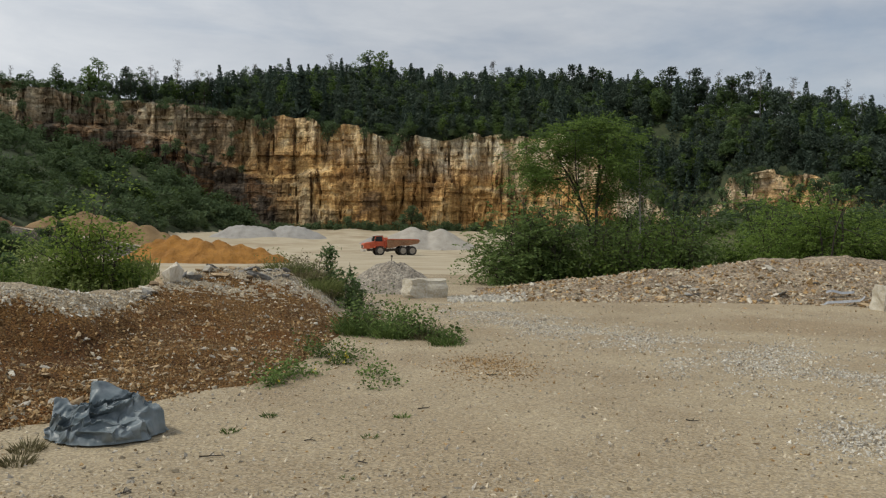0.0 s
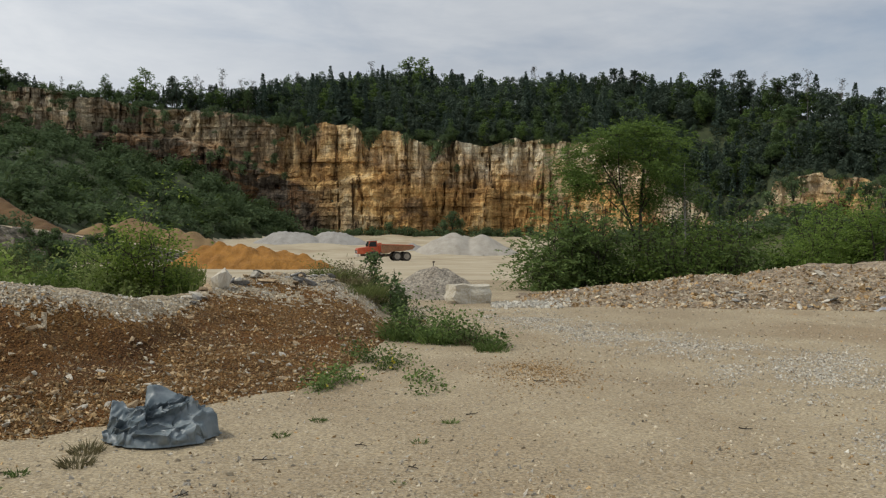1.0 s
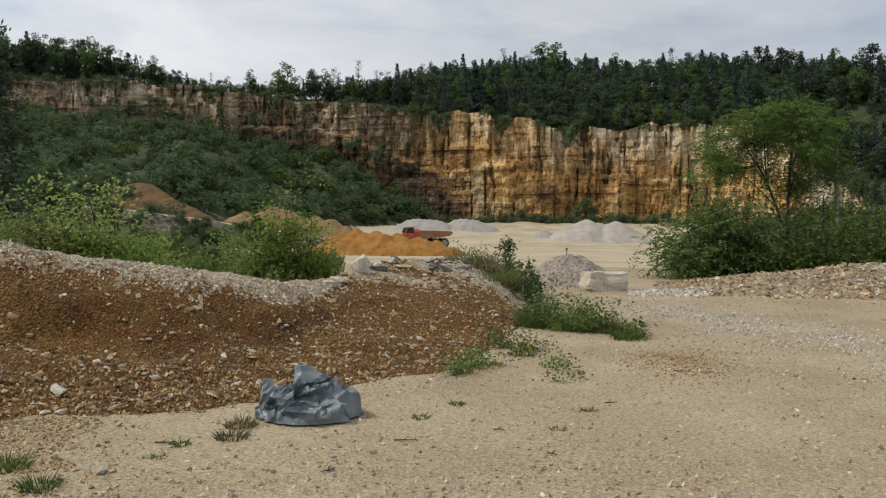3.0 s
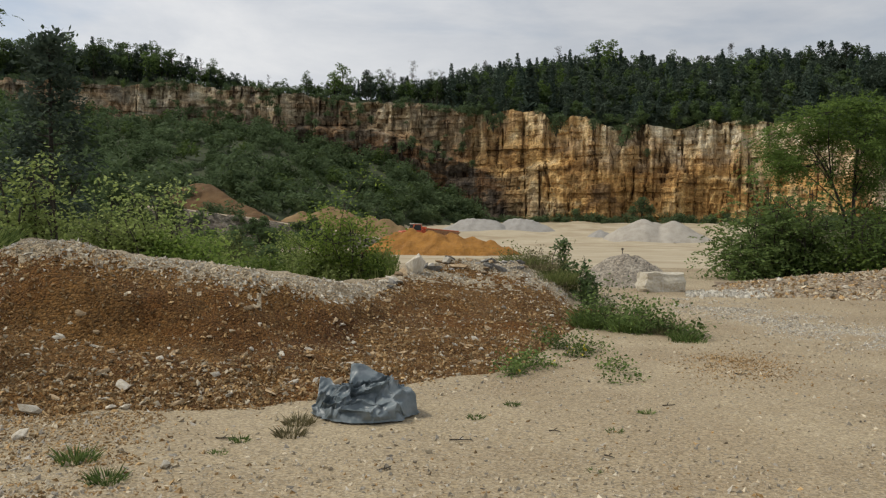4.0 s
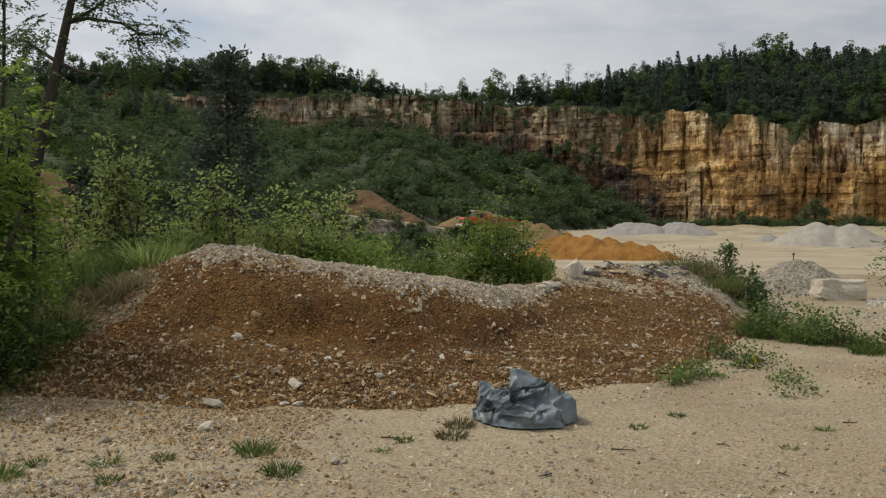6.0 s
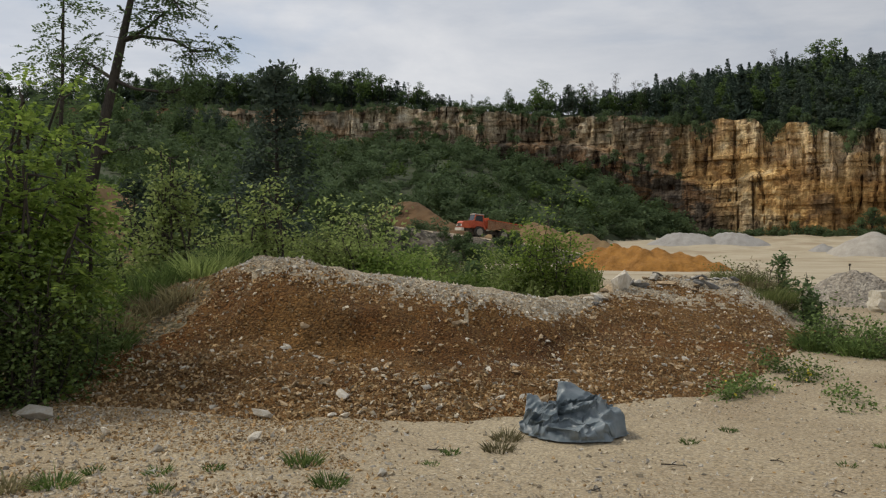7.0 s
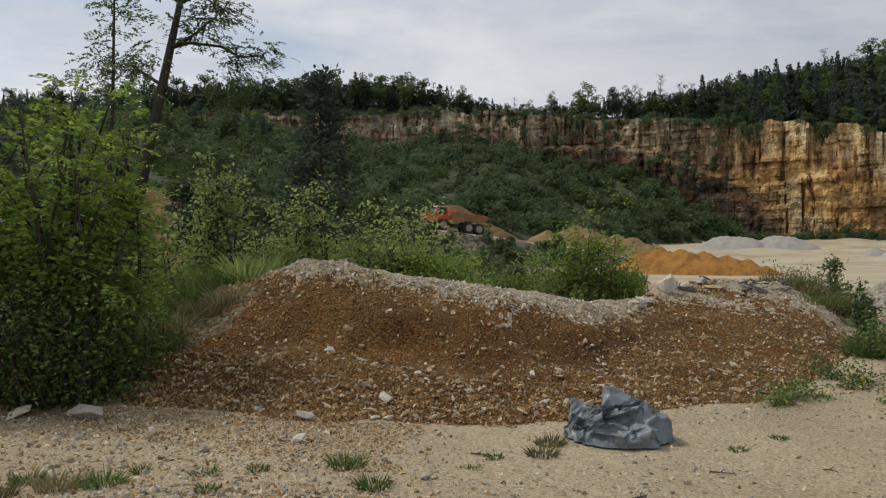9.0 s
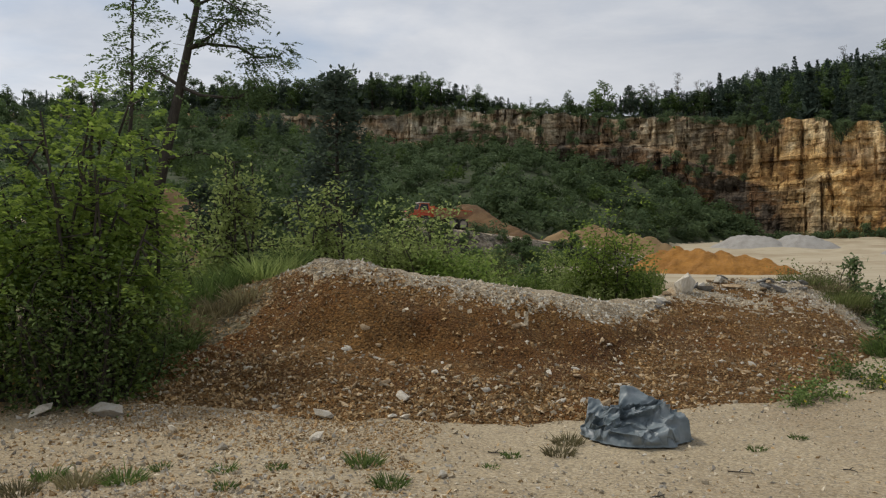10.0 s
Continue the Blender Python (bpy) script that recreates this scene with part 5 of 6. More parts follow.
def shrub_mesh(seed, mat, h=3.0, w=1.6, n=520, leaf=0.30):
    r = rng(seed)
    c, rad = [], []
    for _ in range(13):
        a, q = r.uniform(0, 6.28), w * r.uniform(0, 0.85)
        z = h * (0.25 + 0.6 * r.rand() * (1 - 0.4 * q / w))
        c.append((np.cos(a) * q, np.sin(a) * q, z))
        rad.append(r.uniform(0.3, 0.5) * w)
    pos = blob_points(r, n, c, np.array(rad))
    pos[:, 2] = np.maximum(pos[:, 2], 0.05)
    return leaves_mesh("crown", pos, leaf, leaf * 0.65, mat, seed, 0.1, far=True)


def shrub_thing(seed, mat, label, h, w, n, leaf, name="shrub", group=""):
    r = rng(seed + 900)
    ob = new(name)
    stems = []
    for _ in range(6):
        a, q = r.uniform(0, 6.28), w * r.uniform(0.2, 0.7)
        stems.append(([(0, 0, -0.2), (np.cos(a) * q * 0.4, np.sin(a) * q * 0.4, h * 0.35), (np.cos(a) * q, np.sin(a) * q, h * 0.75)], [0.025 * h, 0.018 * h, 0.006 * h]))
    put("stem", tubes_mesh("stem", stems, M_BARK, 5), ob)
    put("crown", shrub_mesh(seed, mat, h, w, n, leaf), ob)
    return tagged(ob, label, "shrub", group)


# shrubs on the slopes below the rock and along its foot
SLOPE = [shrub_mesh(s, L_SLOPE, 4.2, 2.7, 240, 0.70) for s in (201, 202, 203)] + [shrub_mesh(204, L_BROAD_LIGHT, 3.6, 2.4, 220, 0.68), shrub_mesh(205, L_BROAD, 5.2, 2.2, 270, 0.58)]
src = [(me, max(i - 2, 0)) for i, me in enumerate(SLOPE)]
places = []
while len(places) < 1300:
    a = r.uniform(13.3, 66)
    toe = np.interp(a, [13, 14, 16, 20, 25, 30, 36, 50, 80], [296, 285, 262, 225, 190, 168, 150, 146, 146])
    rg = toe + (R_CLIFF(a) - 6 - toe) * r.rand()
    if 27.0 < a < 32.6 and rg < 174:
        continue
    x, y = at(a, rg)
    places.append((int(r.choice(5, p=[0.22, 0.22, 0.22, 0.14, 0.2])), x, y, float(land(a, rg)) - 0.3, 0.6 + 1.5 * r.rand() ** 2.2, r.uniform(0, 6.28)))
for _ in range(300):
    a = r.uniform(-34, 14)
    rg = R_CLIFF(a) - (r.uniform(5, 13) if a > -9 else r.uniform(4, 60))
    if a > -9 and not (0.45 < fbm(a * 0.5, 0.0, 5, 2)):
        continue
    x, y = at(a, rg)
    places.append((int(r.choice(4)), x, y, float(land(a, rg)) - 0.4, r.uniform(0.4, 1.0) if a > -9 else r.uniform(0.7, 1.5), r.uniform(0, 6.28)))
for _ in range(130):
    a = r.uniform(-8, 13.5)
    rg = R_CLIFF(a) - r.uniform(7, 15)
    x, y = at(a, rg)
    if fbm(a * 0.45 + 3, 0.0, 25, 2) > 0.40:
        places.append((int(r.choice(3)), x, y, float(land(a, rg)) - 0.5, r.uniform(0.35, 0.95), r.uniform(0, 6.28)))
for _ in range(50):
    a = r.uniform(22, 38)
    rg = float(R_RAMP(a)) - r.uniform(5, 13)
    x, y = at(a, rg)
    places.append((int(r.choice(4)), x, y, float(land(a, rg)) - 0.15, r.uniform(0.14, 0.42), r.uniform(0, 6.28)))
for _ in range(6):
    a, rg = r.uniform(29.5, 32), r.uniform(139, 156)
    x, y = at(a, rg)
    places.append((int(r.choice(3)), x, y, float(land(a, rg)) - 0.15, r.uniform(0.3, 0.8), r.uniform(0, 6.28)))
for _ in range(420):
    a = r.uniform(-28, 60)
    rg = R_CLIFF(a) + r.uniform(-2.5, 12)
    x, y = at(a, rg)
    if fbm(a * 0.6, 0.0, 15, 2) > 0.36:
        places.append((int(r.choice(3)), x, y, float(z_at(EL_TOP(a), rg)) - r.uniform(0.5, 3.5), r.uniform(0.45, 1.0), r.uniform(0, 6.28)))
for _ in range(110):
    a = r.uniform(13.5, 34)
    rg = R_CLIFF(a) - r.uniform(4, 8)
    el = EL_BASE(a) + (EL_TOP(a) - EL_BASE(a)) * r.rand() ** 0.8
    if fbm(a * 0.7 + 11, el * 0.5, 35, 2) > 0.47:
        x, y = at(a, rg)
        places.append((int(r.choice(3)), x, y, float(z_at(el, rg)) - 2.0, r.uniform(0.35, 0.85), r.uniform(0, 6.28)))
scatter_mesh("slope_scrub", src, places, [L_SLOPE, L_BROAD_LIGHT, L_BROAD], "dense green scrub on the slope below the rock face", "scrub")
LEDGE = shrub_thing(206, L_SLOPE, "dark shrub growing on a ledge of the rock face", 4.0, 2.2, 520, 0.42, "ledge_shrub", "shrubs on the rock ledges")
first = True
for a, el, s in ((17.2, 4.9, 1.1), (16.6, 4.6, 1.2), (15.7, 5.0, 0.8), (19.0, 4.6, 1.0), (1.9, 5.1, 0.8), (27.0, 7.6, 1.0), (24.5, 7.0, 0.9), (22.0, 6.2, 0.9), (31.5, 7.4, 0.8), (3.2, 6.5, 1.0), (3.6, 5.8, 0.9), (12.3, 6.9, 1.5), (11.8, 7.3, 1.3), (12.7, 7.5, 1.2), (8.0, 6.6, 1.4), (7.7, 7.1, 1.3), (5.5, 6.9, 1.2), (3.3, 6.2, 1.4), (2.9, 6.7, 1.4), (2.2, 1.2, 1.7), (1.7, 0.9, 1.4), (2.8, 0.9, 1.3), (6.6, 0.8, 1.2), (-3.2, 0.7, 1.0), (14.4, 5.6, 0.9), (13.7, 4.4, 0.8), (29.5, 7.9, 0.9), (35.0, 7.8, 1.0), (20.7, 7.3, 0.9), (-20.1, 3.2, 1.5), (-23.3, 3.0, 1.2), (-18.7, 2.6, 1.5), (-24.4, 2.8, 1.8), (-25.4, 2.6, 1.6), (-22.3, 2.2, 1.0), (17.9, 5.6, 1.4), (18.6, 5.3, 1.3), (16.2, 5.4, 1.3), (21.5, 7.9, 1.2), (23.4, 8.2, 1.1)):
    rg = R_CLIFF(a) - 8.0
    x, y = at(a, rg)
    m = Matrix.LocRotScale((x, y, float(z_at(el, rg)) - 2.5), Euler((0, 0, a)), (s, s, s))
    if first:
        LEDGE.matrix_basis, first = m, False
    else:
        copy_thing(LEDGE, m)


# ---- near trees and shrubs ----
def limb(r, start, end, sag=0.1, n=5):
    s, e = np.asarray(start, float), np.asarray(end, float)
    t = np.linspace(0, 1, n)[:, None]
    mid = r.normal(size=3) * sag * np.linalg.norm(e - s)
    return s + (e - s) * t + mid * (4 * t * (1 - t)) * 0.5


def compound_leaves(r, bases, dirs, length, pairs, leaflet, name, mat, seed):
    """Feathered leaves: paired leaflets along a drooping stalk."""
    n = len(bases)
    d = dirs / np.linalg.norm(dirs, axis=1)[:, None]
    side = np.cross(d, r.normal(size=(n, 3)) * 0.3 + (0, 0, 1))
    side /= np.maximum(np.linalg.norm(side, axis=1), 1e-6)[:, None]
    L = length * r.uniform(0.6, 1.15, n)
    pos, along = [], []
    for k in range(pairs):
        t = (k + 1) / pairs
        stalk = bases + d * (L * t)[:, None] - np.array([0, 0, 1]) * (0.35 * L * t * t)[:, None]
        for sg in (-1, 1):
            pos.append(stalk + side * sg * leaflet * 0.55)
            along.append(side * sg + d * 0.5)
    pos, along = np.concatenate(pos), np.concatenate(along)
    return leaves_mesh(name, pos, leaflet * 1.15, leaflet * 0.62, mat, seed, 0.12, along)


def leafy(name, label, base, stems, tips, reach, per_tip, leaf, mat, bark, seed, category="shrub", group="", kind="simple", pairs=5, spread=0.35, sides=6):
    """A plant from stems (point lists with radii) and twig tips that carry leaves; base is its foot."""
    r = rng(seed)
    ob = new(name)
    ob.location = base
    put("trunk" if category == "tree" else "stem", tubes_mesh("stem", stems, bark, sides), ob)
    tips = np.asarray(tips)
    k = np.repeat(np.arange(len(tips)), per_tip)
    off = r.normal(size=(len(k), 3)) * spread * np.array([1, 1, 0.7])
    pos = tips[k] + off
    out = off + (tips[k] - tips.mean(0)) * 0.15 + r.normal(size=off.shape) * 0.05
    if kind == "feather":
        me = compound_leaves(r, pos, out, reach, pairs, leaf, "crown", mat, seed + 1)
    else:
        me = leaves_mesh("crown", pos, leaf, leaf * 0.62, mat, seed + 1, 0.05, out)
    put("crown" if category == "tree" else "foliage", me, ob)
    return tagged(ob, label, category, group)


def bushy(seed, h, w, n_stems, tips_per, lean=(0, 0), low=0.2):
    """Stems fanning from a foot, with tips along them."""
    r = rng(seed)
    stems, tips = [], []
    for _ in range(n_stems):
        a, q = r.uniform(0, 6.28), w * np.sqrt(r.rand())
        top = np.array([np.cos(a) * q + lean[0], np.sin(a) * q + lean[1], h * r.uniform(0.62, 1.0) * (1 - 0.25 * (q / w) ** 2)])
        foot = np.array([np.cos(a) * q * 0.2, np.sin(a) * q * 0.2, -0.15])
        pts = limb(r, foot, top, 0.15, 6)
        stems.append((pts, np.linspace(0.012 * h, 0.003 * h, 6)))
        for _ in range(tips_per):
            t = r.uniform(low, 1.0)
            p = foot + (top - foot) * t
            g = r.normal(size=3) * w * 0.30
            tips.append(p + g)
            stems.append((limb(r, p, p + g, 0.1, 3), [0.005 * h, 0.003 * h, 0.0015 * h]))
    return stems, tips


def foot(az, rg, fn=land):
    x, y = at(az, rg)
    return (x, y, float(fn(az, rg)))


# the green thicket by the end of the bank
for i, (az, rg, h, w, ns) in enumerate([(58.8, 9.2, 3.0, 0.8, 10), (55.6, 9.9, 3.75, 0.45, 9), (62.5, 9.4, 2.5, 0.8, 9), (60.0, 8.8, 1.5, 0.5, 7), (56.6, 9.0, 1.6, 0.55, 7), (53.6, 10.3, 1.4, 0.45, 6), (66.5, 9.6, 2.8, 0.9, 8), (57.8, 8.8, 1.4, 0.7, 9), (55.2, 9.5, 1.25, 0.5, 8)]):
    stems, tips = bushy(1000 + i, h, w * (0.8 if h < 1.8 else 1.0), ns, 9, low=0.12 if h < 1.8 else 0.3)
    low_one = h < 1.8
    # low plants: own dark green, with the thicket's shade put into the colour
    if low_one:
        leafy("elder_shrub", "low shrub under the robinia thicket, its shade put into the dark green", foot(az, rg), stems, tips, 0, 34, 0.055, L_DARK_SHRUB, M_BARK, 1010 + i, "shrub", "dark shrubs beside the bank", "simple", 5, 0.18)
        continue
    leafy("robinia_shrub", "bushy young robinia with fresh green feathered leaves beside the bank", foot(az, rg), stems, tips, 0.24, 8, 0.07, L_ROBINIA, M_BARK, 1010 + i, "shrub", "robinia thicket", "feather", 5, 0.16)

# the tall leaning robinia, half bare, and the slender one beside it
r = rng(31)
B = np.array(foot(53.6, 21.0))
S = lambda az, el, rg=21.0: np.array([*polar(az, rg), z_at(el, rg)]) - B
trunk = np.array([(0, 0, -0.3), S(53.4, 2.2), S(52.7, 5.5), S(51.7, 10.2), S(51.2, 12.6), S(50.6, 15.4), S(50.7, 19.0), S(49.8, 22.5)])
stems = [(trunk, [0.2, 0.18, 0.135, 0.115, 0.10, 0.075, 0.05, 0.02])]
tips = []
limbs = [(trunk[4], [S(50.0, 13.0), S(48.0, 12.9), S(46.8, 12.3), S(45.5, 12.4)]), (trunk[4], [S(49.6, 13.6, 20.5), S(48.6, 14.6, 20.5)]), (trunk[5], [S(49.3, 16.0), S(47.8, 15.2)]), (trunk[5], [S(52.2, 16.6), S(53.4, 16.2)]),
         (trunk[3], [S(53.0, 11.0, 21.5), S(53.8, 11.4, 22)]), (trunk[3], [S(50.4, 9.7, 20.5), S(48.2, 9.6, 20), S(47.0, 10.3, 20)]), (trunk[6], [S(52.0, 20.5), S(53.0, 21.5)]), (trunk[6], [S(49.0, 20.0), S(47.5, 20.6)]), (trunk[2], [S(50.5, 6.0, 20.5), S(48.4, 5.4, 20)]), (trunk[2], [S(54.0, 7.0, 21.5), S(55.0, 7.6, 21)])]
for s0, pts in limbs:
    chain = np.array([s0, *pts])
    stems.append((chain, np.linspace(0.05, 0.015, len(chain))))
    for p in pts[-2:]:
        for _ in range(7):
            q = p + r.normal(size=3) * (0.30, 0.30, 0.17)
            stems.append((limb(r, p, q, 0.2, 3), [0.014, 0.009, 0.004]))
            tips.append(q)
# darker broad-leaf green stands in for a crown seen against the light
leafy("robinia_tree", "tall leaning robinia with dark furrowed trunk and thin half-bare crown", B, stems, tips, 0.27, 9, 0.082, L_BROAD, M_BARK, 33, "tree", "", "feather", 5, 0.17, 8)
B = np.array(foot(55.3, 14.0))
S2 = lambda az, el: np.array([*polar(az, 14.0), z_at(el, 14.0)]) - B
trunk = np.array([(0, 0, -0.3), S2(55.2, 3), S2(54.9, 9), S2(54.8, 15), S2(54.6, 19)])
stems, tips = [(trunk, [0.05, 0.04, 0.028, 0.018, 0.006])], []
for el in np.arange(5.5, 19, 0.75):
    p = S2(54.95, el)
    for _ in range(2):
        q = p + np.array([r.normal() * 0.21, r.normal() * 0.21, r.uniform(0.02, 0.16)])
        stems.append((limb(r, p, q, 0.15, 3), [0.010, 0.006, 0.003]))
        tips.append(q)
# the sapling's backlit darkness is put into its leaf colour too
leafy("robinia_sapling", "slender upright robinia sapling with sparse feathered leaves", B, stems, tips, 0.24, 7, 0.066, L_BROAD, M_BARK, 35, "tree", "", "feather", 5, 0.13, 6)

# pale willows and birches behind the bank
for i, (az, rg, h, w, ns, tp) in enumerate([(48.3, 14.0, 3.3, 0.42, 10, 11), (42.8, 14.2, 3.0, 0.5, 11, 10), (50.3, 14.5, 2.6, 0.4, 7, 9), (45.4, 15.5, 2.1, 0.5, 7, 9), (40.6, 15.5, 1.9, 0.5, 7, 9)]):
    stems, tips = bushy(1100 + i, h, w, ns, tp, low=0.25)
    leafy("willow_shrub", "slim willow with pale yellow-green leaves behind the bank", foot(az, rg), stems, tips, 0, 30, 0.09, L_WILLOW, M_BARK, 1110 + i, "shrub", "pale willows", "simple", 5, 0.15)
for i, (az, rg, h, w, ns) in enumerate([(36.0, 15.4, 2.15, 0.85, 11), (34.0, 15.0, 1.6, 0.65, 8), (38.3, 15.6, 1.9, 0.75, 9), (22.6, 17.6, 2.1, 0.85, 13), (24.3, 17.4, 1.0, 0.6, 8), (20.9, 18.2, 1.2, 0.5, 7), (31.6, 16.4, 0.95, 0.6, 7), (28.6, 16.8, 0.8, 0.6, 7), (26.4, 18.5, 0.85, 0.6, 7)]):
    stems, tips = bushy(1200 + i, h, w, ns, 9, low=0.15)
    leafy("leafy_shrub", "fresh green leafy shrub growing behind the earth bank", foot(az, rg), stems, tips, 0, 52, 0.085, (L_WILLOW, L_ROBINIA_FAR, L_WILLOW, L_ROBINIA, L_WILLOW, L_ROBINIA_FAR)[i % 6], M_BARK, 1210 + i, "shrub", "shrubs behind the bank", "simple", 5, 0.2)
r = rng(39)
for i in range(16):
    az, rg = r.uniform(24.5, 38), r.uniform(19, 42)
    h = float(z_at(r.uniform(-1.9, -0.6) if az < 34 else r.uniform(-0.6, 0.6), rg) - land(az, rg)) + 0.15
    stems, tips = bushy(1400 + i, max(h, 0.5), 0.55 + 0.3 * h, 8, 8, low=0.15)
    leafy("leafy_shrub", "green leafy shrub on the rough ground behind the bank", foot(az, rg), stems, tips, 0, 24, 0.10, (L_ROBINIA_FAR, L_WILLOW, L_ROUGH)[i % 3], M_BARK, 1430 + i, "shrub", "shrubs behind the bank", "simple", 5, 0.25)
# the dark pine
r = rng(41)
B = np.array(foot(41.3, 40.0))
H = z_at(11.4, 40.0) - B[2]
stems, tips = [([(0, 0, -0.5), (0.1, 0, H * 0.5), (0, 0, H)], [0.15, 0.1, 0.02])], []
for z in np.linspace(0.22, 0.98, 22):
    for _ in range(4):
        a, q = r.uniform(0, 6.28), (2.5 * (1 - z) + 0.5) * r.uniform(0.6, 1.1)
        e = np.array([np.cos(a) * q, np.sin(a) * q, H * z + q * 0.1])
        stems.append((limb(r, (0, 0, H * z - 0.2), e, 0.08, 4), [0.03, 0.02, 0.014, 0.006]))
        tips += [e, e * (0.65, 0.65, 1) + r.normal(size=3) * 0.2]
leafy("pine_tree", "dark open-crowned pine standing behind the shrubs", B, stems, tips, 0, 20, 0.30, L_PINE, M_BARK, 43, "tree", "", "simple", 5, 0.30)
# the belt of trees at the end of the haul road
r = rng(51)
for i in range(34):
    az = 36.3 + 28 * (i / 33.0) + r.uniform(-0.5, 0.5)
    rg = r.uniform(52, 100)
    if 50.3 < az < 53.8:
        continue
    top = np.interp(az, [36, 37.5, 40, 46, 52, 64], [2.6, 4.2, 5.6, 5.8, 5.4, 5.4]) - r.uniform(0, 1.8)
    z = float(land(az, rg))
    s = max(float(z_at(top, rg) - z) / 12.6, 0.25)
    x, y = at(az, rg)
    plant_copy("broad" if r.rand() < 0.75 else "pine", i, x, y, z - 0.3, s, r.uniform(0, 6.28))
MID = shrub_thing(210, L_BROAD, "rounded green shrub on the rough ground below the haul road", 2.4, 1.5, 950, 0.27, "rough_shrub", "shrubs on the rough ground")
first = True
for i in range(64):
    az, rg = r.uniform(22, 62), r.uniform(26, 112)
    if i > 45:
        az = r.uniform(24, 38)
        rg = float(R_RAMP(az)) - r.uniform(6.5, 17)
    if az < 27 and rg < 95:
        rg = r.uniform(95, 115)
    s = r.uniform(0.5, 1.15) if rg > 60 or az > 38 else r.uniform(0.35, 0.65)
    x, y = at(az, rg)
    m = Matrix.LocRotScale((x, y, float(land(az, rg)) - 0.1), Euler((0, 0, r.uniform(0, 6.28))), (s, s, s))
    if first:
        MID.matrix_basis, first = m, False
    else:
        copy_thing(MID, m)

# across the road: the spreading robinia, its undergrowth and a thin birch
r = rng(61)
B = np.array(foot(-10.7, 33.0))
H = z_at(7.7, 33.0) - B[2]
stems, tips = [], []
for e, rad in (((0.05, 0.2, H * 0.80), 0.085), ((-1.2, 0.1, H * 0.66), 0.07)):
    pts = limb(r, (0, 0, -0.3), e, 0.10, 6)
    stems.append((pts, np.linspace(rad, rad * 0.5, 6)))
lobes = [(dx, (z + 1.8) / 6.3) for dx, z in ((-0.3, 4.25), (0.4, 4.15), (-1.1, 4.05), (1.0, 3.8), (-1.8, 3.8), (-2.4, 3.4), (-0.7, 3.55), (0.2, 3.45), (1.3, 3.2), (-1.6, 3.2), (-2.7, 2.8), (-2.3, 2.45), (0.9, 2.7), (1.4, 2.4), (-2.8, 2.1), (0.6, 2.0), (1.2, 1.6), (-1.9, 2.6))]
for dx, lv in lobes:
    dx = dx * 0.45 if dx > 0 else dx
    t = np.array([dx, r.uniform(-1.1, 1.1), H * lv])
    k = stems[0 if dx > -0.4 else 1][0][r.randint(3, 6)]
    stems.append((limb(r, k, t, 0.15, 5), [0.03, 0.024, 0.018, 0.012, 0.006]))
    for _ in range(14):
        q = t + r.normal(size=3) * (0.46, 0.5, 0.09)
        stems.append((limb(r, t, q, 0.1, 3), [0.008, 0.005, 0.003]))
        tips.append(q)
leafy("robinia_tree", "spreading robinia with layered fresh green crown behind the rubble bank", B, stems, tips, 0.32, 12, 0.10, L_ROBINIA_TREE, M_BARK, 63, "tree", "", "feather", 4, 0.22, 7)
B = np.array(foot(-13.3, 32.0))
H = z_at(5.2, 32.0) - B[2]
stems, tips = [([(0, 0, -0.3), (0.05, 0, H * 0.5), (0, 0, H)], [0.05, 0.04, 0.01])], []
for _ in range(34):
    z = r.uniform(0.4, 1.0)
    q = r.normal(size=3) * (0.55, 0.55, 0.1) * (1.25 - z)
    e = np.array([0, 0, H * z]) + q
    stems.append((limb(r, (0, 0, H * z - 0.2), e, 0.1, 3), [0.012, 0.008, 0.004]))
    tips.append(e)
leafy("birch_tree", "young birch with a thin white stem among the shrubs", B, stems, tips, 0, 34, 0.10, L_BROAD_LIGHT, M_BIRCH_BARK, 65, "tree", "", "simple", 5, 0.25)
specs = [(-4.6, 27.5, 1.1), (-6.0, 28.5, 1.5), (-5.2, 29.5, 2.5), (-7.4, 28.5, 0.4), (-8.5, 29.5, 0.2), (-10.0, 28.5, 0.2), (-11.8, 29.5, 0.6), (-13.5, 29.0, 1.0), (-15.2, 30, 1.2), (-17.0, 29.5, 1.2), (-18.6, 31, 1.3), (-12.6, 33, 1.6), (-14.6, 34, 1.5), (-16.5, 34, 1.4), (-12.3, 32.5, 3.4), (-13.7, 33, 2.5), (-11.2, 34.5, 2.2), (-15.0, 33, 2.2), (-6.6, 31, 2.2), (-8.0, 31.5, 1.8)]
specs = [(a, rg, e, 0) for a, rg, e in specs] + [(-20.2, 31, 1.7, 1), (-21.8, 33, 2.3, 1), (-23.5, 32, 2.6, 1), (-25.2, 31, 2.2, 1), (-27.0, 32, 2.8, 1), (-28.8, 33, 2.9, 1), (-31, 32, 2.9, 1), (-33.5, 32, 2.8, 1), (-22.5, 36, 2.4, 0), (-26, 37, 2.7, 0), (-19.5, 36, 1.6, 0)]
